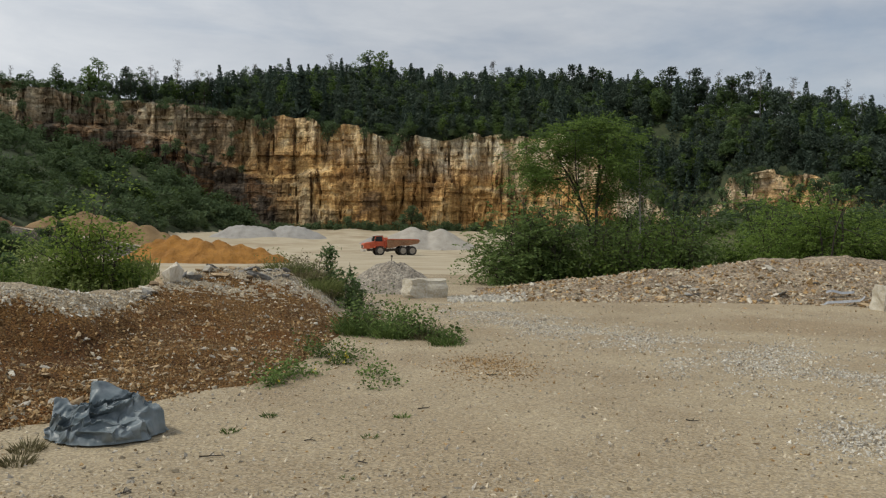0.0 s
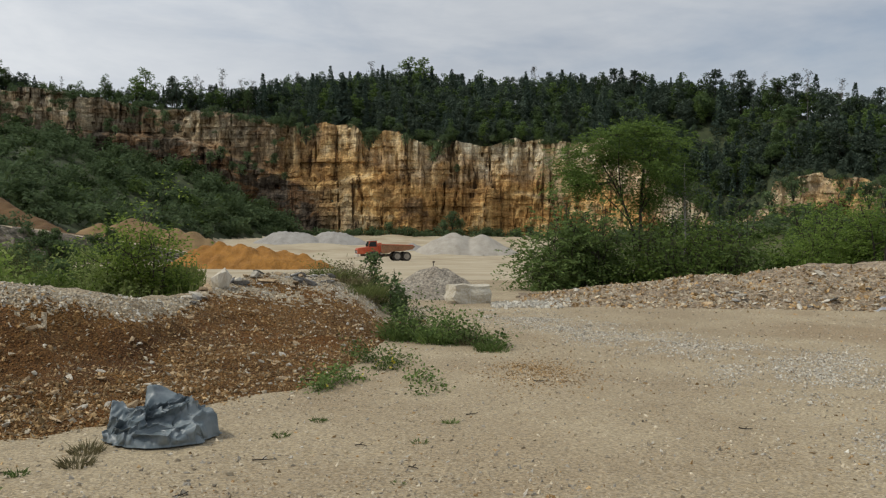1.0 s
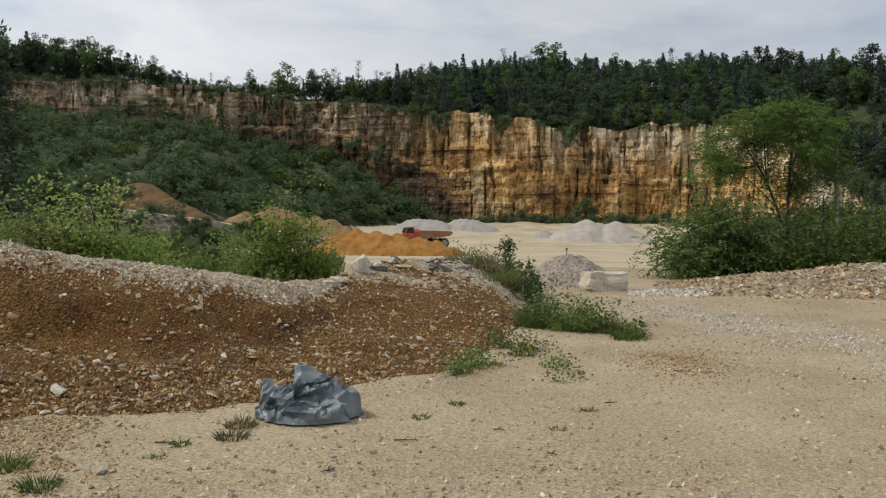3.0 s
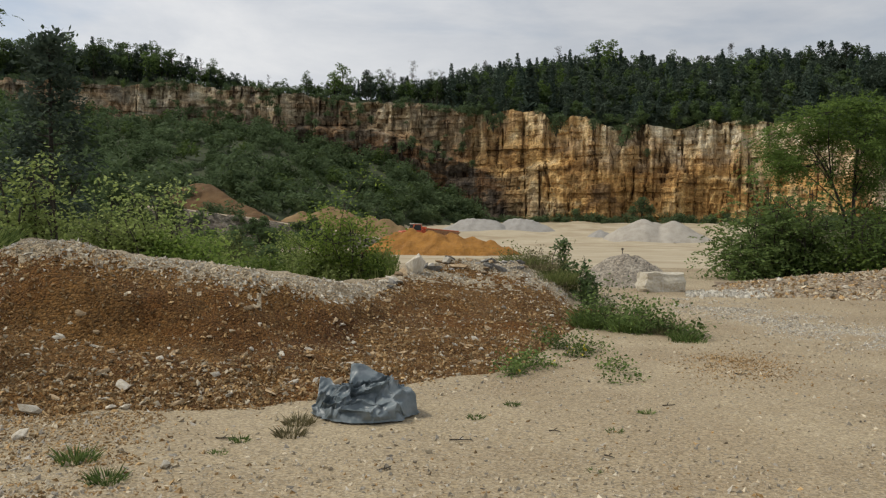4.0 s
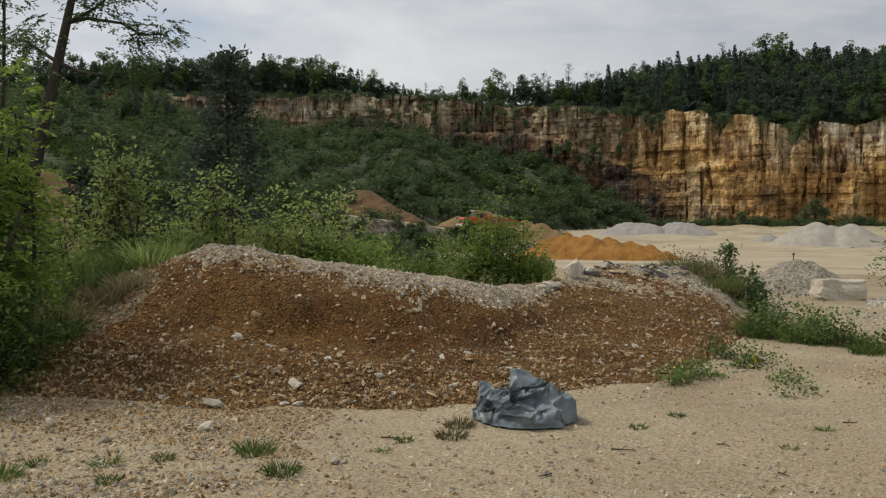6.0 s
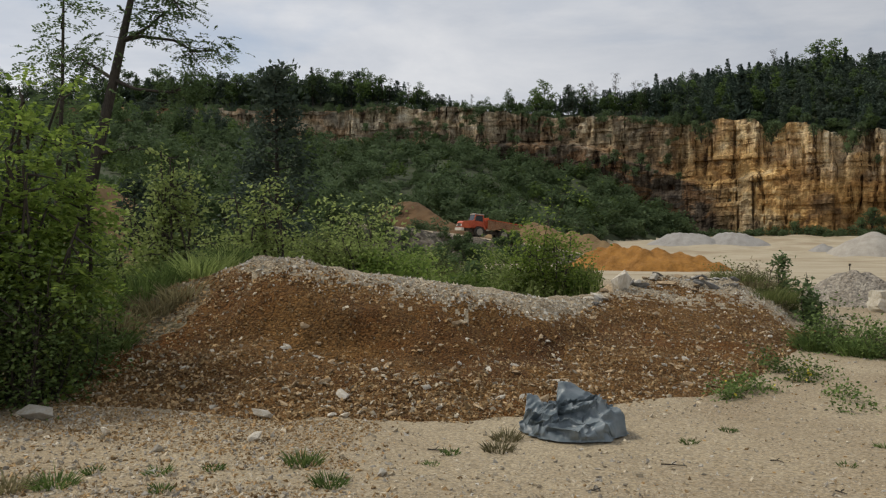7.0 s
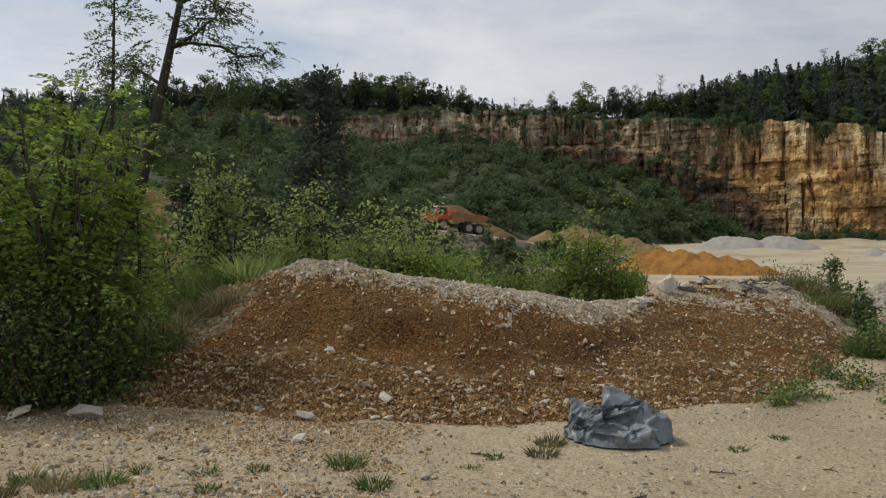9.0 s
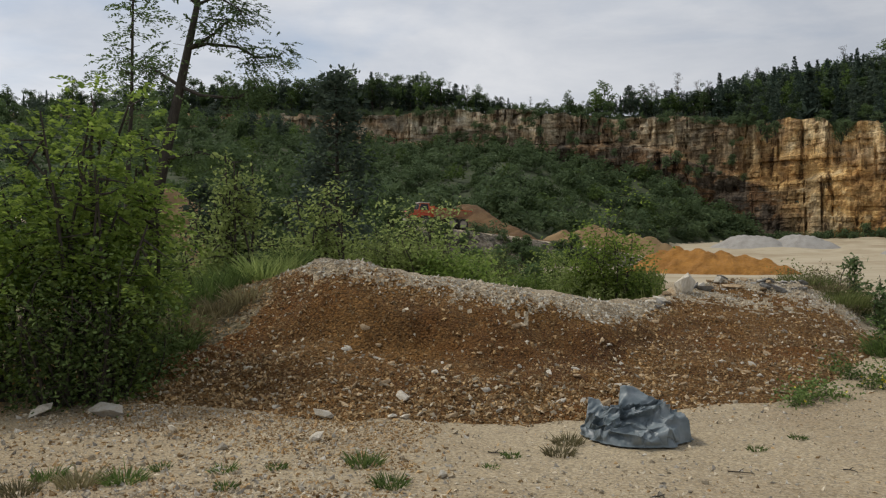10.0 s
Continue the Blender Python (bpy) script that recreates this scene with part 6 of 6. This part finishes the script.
for i, (az, rg, el, light) in enumerate(specs):
    b = foot(az, rg)
    h = (float(z_at(el, rg)) - b[2] + 0.25) * (0.62, 1.08, 0.8, 1.22, 0.7)[i % 5]
    stems, tips = bushy(1300 + i, h, 0.7 + 0.13 * h, 10, 9, low=0.12)
    if i < 3:
        stems, tips = bushy(1300 + i, h, 1.15, 13, 8, low=0.1)
        leafy("elder_shrub", "spreading dark green shrub with long leaf sprays behind the rubble", b, stems, tips, 0.42, 6, 0.12, L_DARK_SHRUB, M_BARK, 1350 + i, "shrub", "shrubs behind the rubble bank", "feather", 4, 0.30)
        continue
    leafy("robinia_shrub" if light else "dense_shrub", "bright green shrub behind the rubble bank" if light else "dense dark green shrub behind the rubble bank", b, stems, tips, 0.25, 14 if light else 16, 0.085 if light else 0.15, L_ROBINIA_FAR if light else (L_DARK_SHRUB, L_ROBINIA_TREE, L_ROBINIA_FAR)[i % 3], M_BARK, 1350 + i, "shrub", "shrubs behind the rubble bank", "feather" if light else "simple", 4, 0.34)


# ---- weeds ----
def tuft(name, label, base, h, w, n, mat, seed, group="", lean=0.35, blade=0.012, category="grass tuft"):
    """Blades fanning from one root."""
    r = rng(seed)
    a, q = r.uniform(0, 6.28, n), w * np.sqrt(r.rand(n)) * 0.5
    b = np.stack([np.cos(a) * q, np.sin(a) * q, np.zeros(n) - 0.02], -1)
    d = np.stack([np.cos(a) * lean * r.uniform(0.2, 1.4, n), np.sin(a) * lean * r.uniform(0.2, 1.4, n), np.ones(n)], -1) + r.normal(size=(n, 3)) * 0.18
    L = (h * r.uniform(0.45, 1.05, n))[:, None]
    s = np.cross(d, r.normal(size=(n, 3)))
    s *= blade / np.maximum(np.linalg.norm(s, axis=1), 1e-6)[:, None]
    mid, tip = b + d * L * 0.55, b + d * L * (1, 1, 0.88) + np.stack([np.cos(a), np.sin(a), a * 0], -1) * L * lean * 0.35
    v = np.stack([b - s, b + s, mid + s * 0.8, mid - s * 0.8, tip + s * 0.15, tip - s * 0.15], 1).reshape(-1, 3)
    k = 6 * np.arange(n)[:, None]
    f = np.concatenate([k + [0, 1, 2, 3], k + [3, 2, 4, 5]])
    ob = put(name, raw_mesh(name, v, f, mat))
    ob.location = base
    return tagged(ob, label, category, group)


def weed(label, base, h, w, n_stems, seed, leaf=0.05, mat=None, group="", flowers=0):
    stems, tips = bushy(seed, h, w, n_stems, 5, low=0.1)
    ob = leafy("leafy_weed", label, base, stems, tips, 0, 9, leaf * 1.1, mat or L_WEED, L_TWIG, seed + 1, "weed", group, "simple", 5, 0.05 + 0.08 * h)
    if flowers:
        r = rng(seed + 5)
        pts = np.asarray(tips)[r.randint(0, len(tips), flowers)] + r.normal(size=(flowers, 3)) * 0.04 + (0, 0, 0.05)
        put("blossom", leaves_mesh("blossom", pts, 0.035, 0.035, M_YELLOW, seed + 6), ob, "small yellow flowers")
    return ob


M_YELLOW = material("yellow_petals", [(0.55, 0.45, 0.03), (0.65, 0.55, 0.05), (0.6, 0.5, 0.1)], bump=0, rough=0.6)
road_weeds = [(5.6, 12.9, 0.65, 0.5, 14), (3.9, 12.4, 0.6, 0.55, 16), (2.4, 12.2, 0.42, 0.5, 14), (0.9, 12.0, 0.36, 0.5, 12), (-0.3, 11.9, 0.36, 0.4, 10), (4.8, 13.4, 0.75, 0.4, 8), (6.5, 12.7, 0.5, 0.4, 10), (1.6, 12.6, 0.4, 0.5, 12), (3.0, 12.9, 0.55, 0.45, 10)]
for i, (az, rg, h, w, ns) in enumerate(road_weeds):
    weed("clump of green roadside weeds on the gritty verge", foot(az, rg), h * (0.72, 0.55, 0.85)[i % 3], w * 0.7, ns, 2000 + 10 * i, 0.055, None, "roadside weeds")
q = rng(2050)
for i in range(34):
    az = q.uniform(-0.9, 6.6)
    rg = np.interp(az, [-1, 2, 5, 7], [11.9, 12.25, 12.8, 13.0]) + q.normal(0, 0.28)
    tuft("grass_clump", "clump of ragged green grass among the roadside weeds", foot(az, rg), q.uniform(0.12, 0.24) * np.interp(az, [-1, 2, 6], [0.8, 1.0, 1.6]), 0.36, 80, L_WEED if i % 4 else L_DRY, 2060 + i, "roadside grass", 0.6, 0.006)
for i, (az, rg, h, w, ns, fl) in enumerate([(10.9, 8.9, 0.24, 0.28, 12, 0), (11.8, 8.5, 0.18, 0.22, 9, 4), (9.4, 9.1, 0.22, 0.25, 10, 6), (9.2, 10.8, 0.3, 0.25, 9, 0), (7.3, 9.9, 0.3, 0.25, 10, 26), (6.2, 10.3, 0.25, 0.25, 8, 8), (4.95, 9.0, 0.24, 0.2, 5, 0), (4.2, 8.7, 0.2, 0.24, 4, 0), (3.2, 8.45, 0.16, 0.14, 3, 0), (4.6, 8.2, 0.12, 0.12, 3, 0), (8.2, 10.4, 0.28, 0.25, 9, 0)]):
    weed("low green weed with small leaves at the foot of the bank" if not fl else "low green weed with yellow flowers at the foot of the bank", foot(az, rg), h * 0.75, w * 0.7, ns, 2200 + 10 * i, 0.04, None, "weeds at the foot of the bank", fl)
for i, (az, rg, h, ns) in enumerate([(6.3, 16.4, 1.4, 2), (7.9, 18.5, 1.65, 3), (7.2, 18.0, 0.9, 2), (6.0, 16.0, 0.8, 2)]):
    stems, tips = bushy(2500 + i, h, 0.10, ns, 16, low=0.25)
    leafy("tall_weed", "tall thin weed with dark ragged leaves beside the road", foot(az, rg, lambda a, q: max(land(a, q), bank_z(a, q)) if a > 7 else land(a, q)), stems, tips, 0, 10, 0.10, L_BROAD, L_TWIG, 2510 + i, "weed", "tall weeds", "simple", 5, 0.07)
for i, (az, rg, s) in enumerate([(11.85, 7.04, 0.7), (2.7, 6.95, 0.7), (14.46, 6.59, 0.7), (4.92, 6.28, 0.6), (6.45, 5.26, 0.5), (26.66, 6.48, 1.3), (27.33, 6.13, 1.2), (30.64, 6.02, 0.8), (32.1, 5.71, 0.6), (40.8, 5.83, 1.4), (39.24, 5.28, 1.2), (50.15, 5.89, 0.9), (46.67, 5.87, 0.8), (58.9, 5.95, 1.6), (56.25, 5.9, 1.5), (62.3, 5.93, 1.3), (50.1, 5.48, 0.8), (54, 6.1, 0.8), (60.5, 6.2, 1.2)]):
    dry = i in (5, 6, 13, 15)
    tuft("grass_tuft", "small tuft of dry grass on the grit" if dry else "small green weed tuft growing in the grit", foot(az, rg), 0.075 * s, 0.17 * s, int(130 * s), L_DRY if dry else L_WEED, 2600 + i, "small tufts in the grit", 0.55, 0.005)
for i, (az, rg, h, mat) in enumerate([(46.7, 11.9, 0.45, L_WILLOW), (47.6, 12.2, 0.4, L_WEED), (45.6, 12.4, 0.35, L_WILLOW), (49.0, 11.9, 0.4, L_WEED), (50.5, 11.6, 0.45, L_WEED), (51.8, 10.8, 0.4, L_DRY), (49.6, 11.0, 0.3, L_DRY), (48.0, 11.2, 0.28, L_DRY), (52.5, 10.2, 0.35, L_WEED), (44.6, 12.8, 0.4, L_WEED), (53.0, 11.4, 0.5, L_WEED)]):
    tuft("grass_clump", "clump of tall grass on the weedy end of the bank", foot(az, rg, bank_z), h, 0.5, 260, mat, 2700 + i, "grass on the bank", 0.5, 0.007)
for i, (az, rg, h) in enumerate([(9.0, 17.0, 0.42), (9.8, 17.3, 0.4), (10.6, 17.4, 0.36), (8.3, 16.6, 0.4), (11.4, 17.4, 0.3), (8.8, 16.0, 0.35), (7.7, 17.5, 0.5)]):
    tuft("grass_clump", "clump of dark rough grass on the back of the bank", foot(az, rg, bank_z), h * 0.6, 1.0, 520, L_DRY if i % 3 == 1 else L_ROUGH, 2800 + i, "grass on the bank", 0.5, 0.005)

for i, (az, rg, h) in enumerate([(10.0, 17.6, 0.45), (8.6, 17.2, 0.55), (9.3, 18.0, 0.5), (11.0, 18.0, 0.4), (7.9, 16.4, 0.4)]):
    weed("rough weed with brown stems on the back of the bank", foot(az, rg, bank_z), h, 0.45, 12, 2900 + 10 * i, 0.05, L_ROUGH if i % 2 else L_DRY, "weeds on the bank")


def twig(az, rg, L, turn, seed):
    r = rng(seed)
    p = limb(r, (-L / 2, 0, 0.008), (L / 2, 0, 0.012), 0.12, 6)
    p[:, 2] = np.maximum(p[:, 2], 0.004)
    ob = put("twig", tubes_mesh("twig", [(p, np.linspace(0.006, 0.003, 6)), (limb(r, p[2], p[2] + (L * 0.2, L * 0.15, 0.02), 0.1, 3), [0.004, 0.003, 0.002])], M_BARK, 5))
    b = foot(az, rg)
    ob.location, ob.rotation_euler = (b[0], b[1], b[2] + 0.004), (0, 0, radians(turn))
    tagged(ob, "thin dry twig lying on the gritty ground", "twig", "twigs on the ground")


for i, (az, rg, L, turn) in enumerate([(15.6, 5.9, 0.16, 10), (9.0, 6.2, 0.1, -20), (1.2, 7.3, 0.12, 30), (-3.5, 9.0, 0.12, 5), (31.6, 6.1, 0.14, 15), (-17, 7.2, 0.11, -10), (21, 5.2, 0.1, 60), (5.4, 5.6, 0.09, -40)]):
    twig(az, rg, L, turn, 3100 + i)

# a marker stake out on the quarry floor
b = foot(3.55, 62.0)
stake = new("marker_stake")
stake.location = b
put("post", tubes_mesh("post", [([(0, 0, -0.2), (0, 0, 0.3), (0.01, 0, 0.62)], [0.035, 0.035, 0.03])], M_BARK, 8), stake)
put("cap", tubes_mesh("cap", [([(0.01, 0, 0.58), (0.01, 0, 0.72)], [0.09, 0.08])], M_BARK, 8), stake)
tagged(stake, "short dark marker stake standing on the pale quarry floor", "stake")

# rough grass behind the bank
r = rng(71)
n = 26000
a, rg = r.uniform(19, 64, n), 13.0 + 40 * r.rand(n) ** 1.7
b = on_polar(land, a, rg)
k = fbm(b[:, 0] * 0.4, b[:, 1] * 0.4, 88, 3)
b, rg, k = b[k > 0.36], rg[k > 0.36], k[k > 0.36]
n = len(b)
L = ((0.18 + 0.9 * (k - 0.36)) * r.uniform(0.6, 1.3, n))[:, None]
d = r.normal(size=(n, 3)) * 0.3 + (0, 0, 1)
s = np.cross(d, r.normal(size=(n, 3)))
s *= (0.012 + 0.0006 * rg)[:, None] / np.linalg.norm(s, axis=1)[:, None]
v = np.stack([b - s, b + s, b + d * L + s * 0.2, b + d * L - s * 0.2], 1).reshape(-1, 3)
tagged(put("rough_grass", raw_mesh("rough_grass", v, np.arange(4 * n).reshape(n, 4), L_ROUGH)), "rough green grass and weeds behind the bank", "grass", kind="stuff")


# ---- the dump truck ----
M_RED = material("dusty_red_paint", [(0.46, 0.070, 0.030), (0.58, 0.110, 0.045), (0.50, 0.26, 0.15)], scale=0.8, fine=6, rough=0.45, bump=0.05, fine_mix=0.25)
M_BED = material("worn_red_steel", [(0.19, 0.085, 0.042), (0.33, 0.15, 0.072), (0.36, 0.27, 0.17)], scale=0.9, fine=5, rough=0.65, bump=0.15, fine_mix=0.5)
M_TYRE = material("dusty_rubber", [(0.02, 0.019, 0.018), (0.05, 0.046, 0.04), (0.12, 0.10, 0.08)], scale=3, fine=14, rough=0.9, bump=0.3)
M_RIM = material("dusty_rim", [(0.27, 0.24, 0.20), (0.38, 0.34, 0.28), (0.2, 0.17, 0.14)], scale=3, fine=12, rough=0.6, bump=0.1)
M_STEEL = material("dark_chassis", [(0.05, 0.04, 0.035), (0.10, 0.08, 0.065), (0.2, 0.16, 0.12)], scale=2, fine=9, rough=0.7, bump=0.2)
M_CREAM = material("dusty_cream_paint", [(0.5, 0.45, 0.38), (0.62, 0.58, 0.5), (0.4, 0.33, 0.25)], scale=2, fine=9, rough=0.5, bump=0.05)
M_GLASS = material("cab_glass", [(0.02, 0.024, 0.028), (0.035, 0.04, 0.045), (0.05, 0.05, 0.05)], scale=2, fine=8, rough=0.08, bump=0)
M_LAMP = material("lamp_glass", [(0.6, 0.6, 0.58), (0.7, 0.7, 0.68), (0.6, 0.6, 0.6)], rough=0.15, bump=0)


def prism(profile, y0, y1, bevel=0.03, taper=0.0):
    """A side outline in x and z pulled across from y0 to y1, edges rounded."""
    bm = bmesh.new()
    sides = []
    for y, k in ((y0, 1), (y1, 1)):
        sides.append([bm.verts.new((x, y, z)) for x, z in profile])
    bm.faces.new(sides[0])
    bm.faces.new(sides[1][::-1])
    n = len(profile)
    for i in range(n):
        bm.faces.new((sides[0][i], sides[1][i], sides[1][(i + 1) % n], sides[0][(i + 1) % n])[::-1])
    bmesh.ops.recalc_face_normals(bm, faces=bm.faces[:])
    if bevel:
        bmesh.ops.bevel(bm, geom=bm.edges[:], offset=bevel, segments=2, affect="EDGES", profile=0.6)
    return bm


def lathe(profile, sides=24):
    """A turned form round the y axis from (radius, y)."""
    P = np.array(profile)
    k = np.arange(sides) * 2 * np.pi / sides
    V = np.stack([P[:, :1] * np.cos(k), np.repeat(P[:, 1:], sides, 1), P[:, :1] * np.sin(k)], -1).reshape(-1, 3)
    bm = bmesh.new()
    vs = [bm.verts.new(v) for v in V]
    for f in grid_faces(len(P), sides, wrap=True):
        bm.faces.new([vs[i] for i in f])
    for ring in (vs[:sides], vs[-sides:]):
        bm.faces.new(ring)
    bmesh.ops.recalc_face_normals(bm, faces=bm.faces[:])
    return bm


WHEELS = [(x, y) for x in (2.15, -2.05, -3.75) for y in (1.12, -1.12)]
W_R = 0.82


def dump_truck():
    truck = tagged(new("dump_truck"), "dusty red articulated dump truck with a worn empty skip", "truck")
    part("chassis", prism([(4.2, 0.75), (4.2, 1.15), (0.9, 1.2), (-4.3, 1.25), (-4.4, 0.95), (0.6, 0.7)], -0.5, 0.5), M_STEEL, truck)
    part("joint", lathe([(0.34, -0.5), (0.42, -0.4), (0.42, 0.4), (0.34, 0.5)], 14), M_STEEL, truck).location = (0.55, 0, 1.0)
    bonnet = part("bonnet", prism([(5.05, 1.15), (5.1, 1.85), (4.9, 2.15), (3.1, 2.42), (3.1, 1.35), (4.1, 1.15)], -1.05, 1.05, 0.08), M_RED, truck)
    part("grille", prism([(5.09, 1.25), (5.14, 1.8), (5.10, 1.82), (5.05, 1.25)], -0.7, 0.7, 0.0), M_STEEL, bonnet)
    for y in (-0.82, 0.82):
        part("headlight", prism([(5.06, 1.35), (5.12, 1.35), (5.14, 1.6), (5.08, 1.6)], y - 0.15, y + 0.15, 0.01), M_LAMP, bonnet)
    part("bumper", prism([(5.2, 0.65), (5.22, 1.1), (4.85, 1.12), (4.7, 0.65)], -1.3, 1.3, 0.05), M_CREAM, truck, "pale dusty bumper")
    cab = part("cab", prism([(3.15, 1.3), (3.15, 2.45), (2.95, 3.42), (1.6, 3.5), (1.35, 2.3), (1.35, 1.5), (2.0, 1.3)], -0.95, 0.95, 0.06), M_RED, truck)
    part("cab_roof", prism([(3.1, 3.42), (3.05, 3.55), (1.55, 3.62), (1.5, 3.48)], -1.02, 1.02, 0.03), M_CREAM, cab, "pale cab roof")
    part("windscreen", prism([(3.17, 2.5), (3.19, 2.5), (3.0, 3.35), (2.98, 3.35)], -0.85, 0.85, 0.0), M_GLASS, cab)
    for y in (-0.965, 0.945):
        part("side_window", prism([(3.0, 2.45), (2.82, 3.3), (1.75, 3.36), (1.62, 2.45)], y, y + 0.02, 0.0), M_GLASS, cab)
    for y in (-1.35, 1.12):
        part("front_mudguard", prism([(3.25, 1.35), (3.05, 1.75), (1.5, 1.85), (1.1, 1.3), (1.25, 1.25), (1.6, 1.68), (2.9, 1.62), (3.1, 1.3)], y, y + 0.25, 0.02), M_RED, truck)
    for y in (-1.3, 1.25):
        part("mirror", prism([(3.1, 2.55), (3.14, 2.95), (3.06, 2.95), (3.02, 2.55)], y, y + 0.2, 0.01), M_STEEL, cab)
    part("engine_shield", prism([(1.3, 1.5), (1.3, 2.6), (0.9, 2.75), (0.55, 2.6), (0.6, 1.5)], -0.9, 0.9, 0.05), M_RED, truck)
    part("ladder", prism([(1.9, 0.7), (1.9, 1.35), (1.5, 1.35), (1.5, 0.7)], -1.25, -1.15, 0.02), M_CREAM, truck)
    # the skip, open above: floor, sides, head board and side ribs
    skip = part("skip_floor", prism([(0.75, 1.6), (0.6, 1.8), (-3.0, 1.95), (-4.9, 2.3), (-4.9, 2.15), (-3.0, 1.75)], -1.35, 1.35, 0.02), M_BED, truck)
    for y in (-1.42, 1.32):
        part("skip_side", prism([(0.85, 1.35), (0.95, 2.85), (-4.9, 2.75), (-5.3, 2.62), (-4.7, 2.05), (-1.2, 1.68), (-0.2, 1.3)], y, y + 0.1, 0.02), M_BED, skip)
        for x in np.arange(-4.2, 0.6, 0.95):
            part("rib", prism([(x, 1.8 if x > -2 else 2.0), (x + 0.12, 1.8 if x > -2 else 2.0), (x + 0.12, 2.8), (x, 2.8)], y - 0.05 if y < 0 else y + 0.05, y + 0.06 if y < 0 else y + 0.15, 0.01), M_BED, skip)
        part("top_rail", prism([(0.95, 2.8), (0.95, 2.93), (-4.95, 2.88), (-4.95, 2.75)], y - 0.04, y + 0.14, 0.01), M_RED, skip)
    for y in (-1.2, 1.05):
        part("tipping_ram", prism([(0.9, 1.1), (1.0, 1.3), (-2.3, 2.15), (-2.4, 1.95)], y, y + 0.15, 0.02), M_CREAM, truck, "pale dusty tipping ram")
    part("head_board", prism([(0.75, 1.5), (0.95, 3.15), (0.85, 3.15), (0.65, 1.5)], -1.4, 1.4, 0.02), M_RED, skip)
    tyre = [(0.42, -0.30), (0.70, -0.33), (0.79, -0.28), (W_R, -0.18), (W_R, 0.18), (0.79, 0.28), (0.70, 0.33), (0.42, 0.30)]
    rim = [(0.06, -0.37), (0.2, -0.37), (0.24, -0.325), (0.44, -0.32), (0.52, -0.35), (0.52, 0.35), (0.44, 0.32), (0.24, 0.325), (0.2, 0.37), (0.06, 0.37)]
    wheels = []
    for x, y in WHEELS:
        wh = new("wheel")
        wh.parent = truck
        t = part("tyre", lathe(tyre, 26), M_TYRE, wh)
        bm = bmesh.new()
        for k in range(18):
            for side in (-1, 1):
                q = bmesh.ops.create_cube(bm, size=1.0, matrix=Matrix.Rotation(k * math.pi / 9 + side * 0.08, 4, "Y") @ Matrix.Translation((W_R, side * 0.13, 0)) @ Matrix.Diagonal((0.05, 0.24, 0.09, 1)))
        part("tread", bm, M_TYRE, wh)
        part("rim", lathe(rim, 20), M_RIM, wh)
        wheels.append(wh)
    return truck, wheels


TRUCK, TRUCK_WHEELS = dump_truck()
TRUCK_AZ = ([0, 2.5, 4.5, 7.0, 7.5, 8.0, 8.5, 9.0, 9.5, 10.0], [3.66, 11.83, 18.5, 26.65, 28.1, 29.5, 30.8, 32.05, 33.2, 34.25])


def truck_row(t):
    a = float(np.interp(t, *TRUCK_AZ))
    return a, float(R_RAMP(a))


def motions():
    """The truck drives along the haul road and its wheels roll."""
    times = [i * 0.1 for i in range(101)]
    raw = np.array([at(*truck_row(t)) for t in np.arange(-1.0, 11.01, 0.1)])
    raw[:10] = raw[10] + np.arange(-10, 0)[:, None] * (raw[11] - raw[10])
    raw[-10:] = raw[-11] + np.arange(1, 11)[:, None] * (raw[-11] - raw[-12])
    path = np.stack([np.convolve(raw[:, k], np.ones(11) / 11, "same") for k in (0, 1)], -1)[10:-10]
    ways = np.gradient(path, axis=0)
    ways = np.stack([np.convolve(np.pad(ways[:, k], 6, "edge"), np.ones(13) / 13, "valid") for k in (0, 1)], -1)
    rolled, rows, spins = 0.0, [], []
    for i, t in enumerate(times):
        d = ways[i] / np.linalg.norm(ways[i])
        f, b = path[i] + d * 2.15, path[i] - d * 2.9
        zf, zb = float(land_xy(*f)), float(land_xy(*b))
        z = zb + (zf - zb) * 2.9 / 5.05
        if i:
            rolled += float(np.linalg.norm(path[i] - path[i - 1]))
        rows.append((t, pose(path[i][0], path[i][1], z, 0, -math.degrees(math.atan2(zf - zb, 5.05)), math.degrees(math.atan2(d[1], d[0])))))
        spins.append((t, math.degrees(rolled / W_R)))
    walk(TRUCK, rows[::5])
    for (x, y), wh in zip(WHEELS, TRUCK_WHEELS):
        walk(wh, [(t, pose(x, y, W_R, 0, s, 0)) for t, s in spins])


motions()
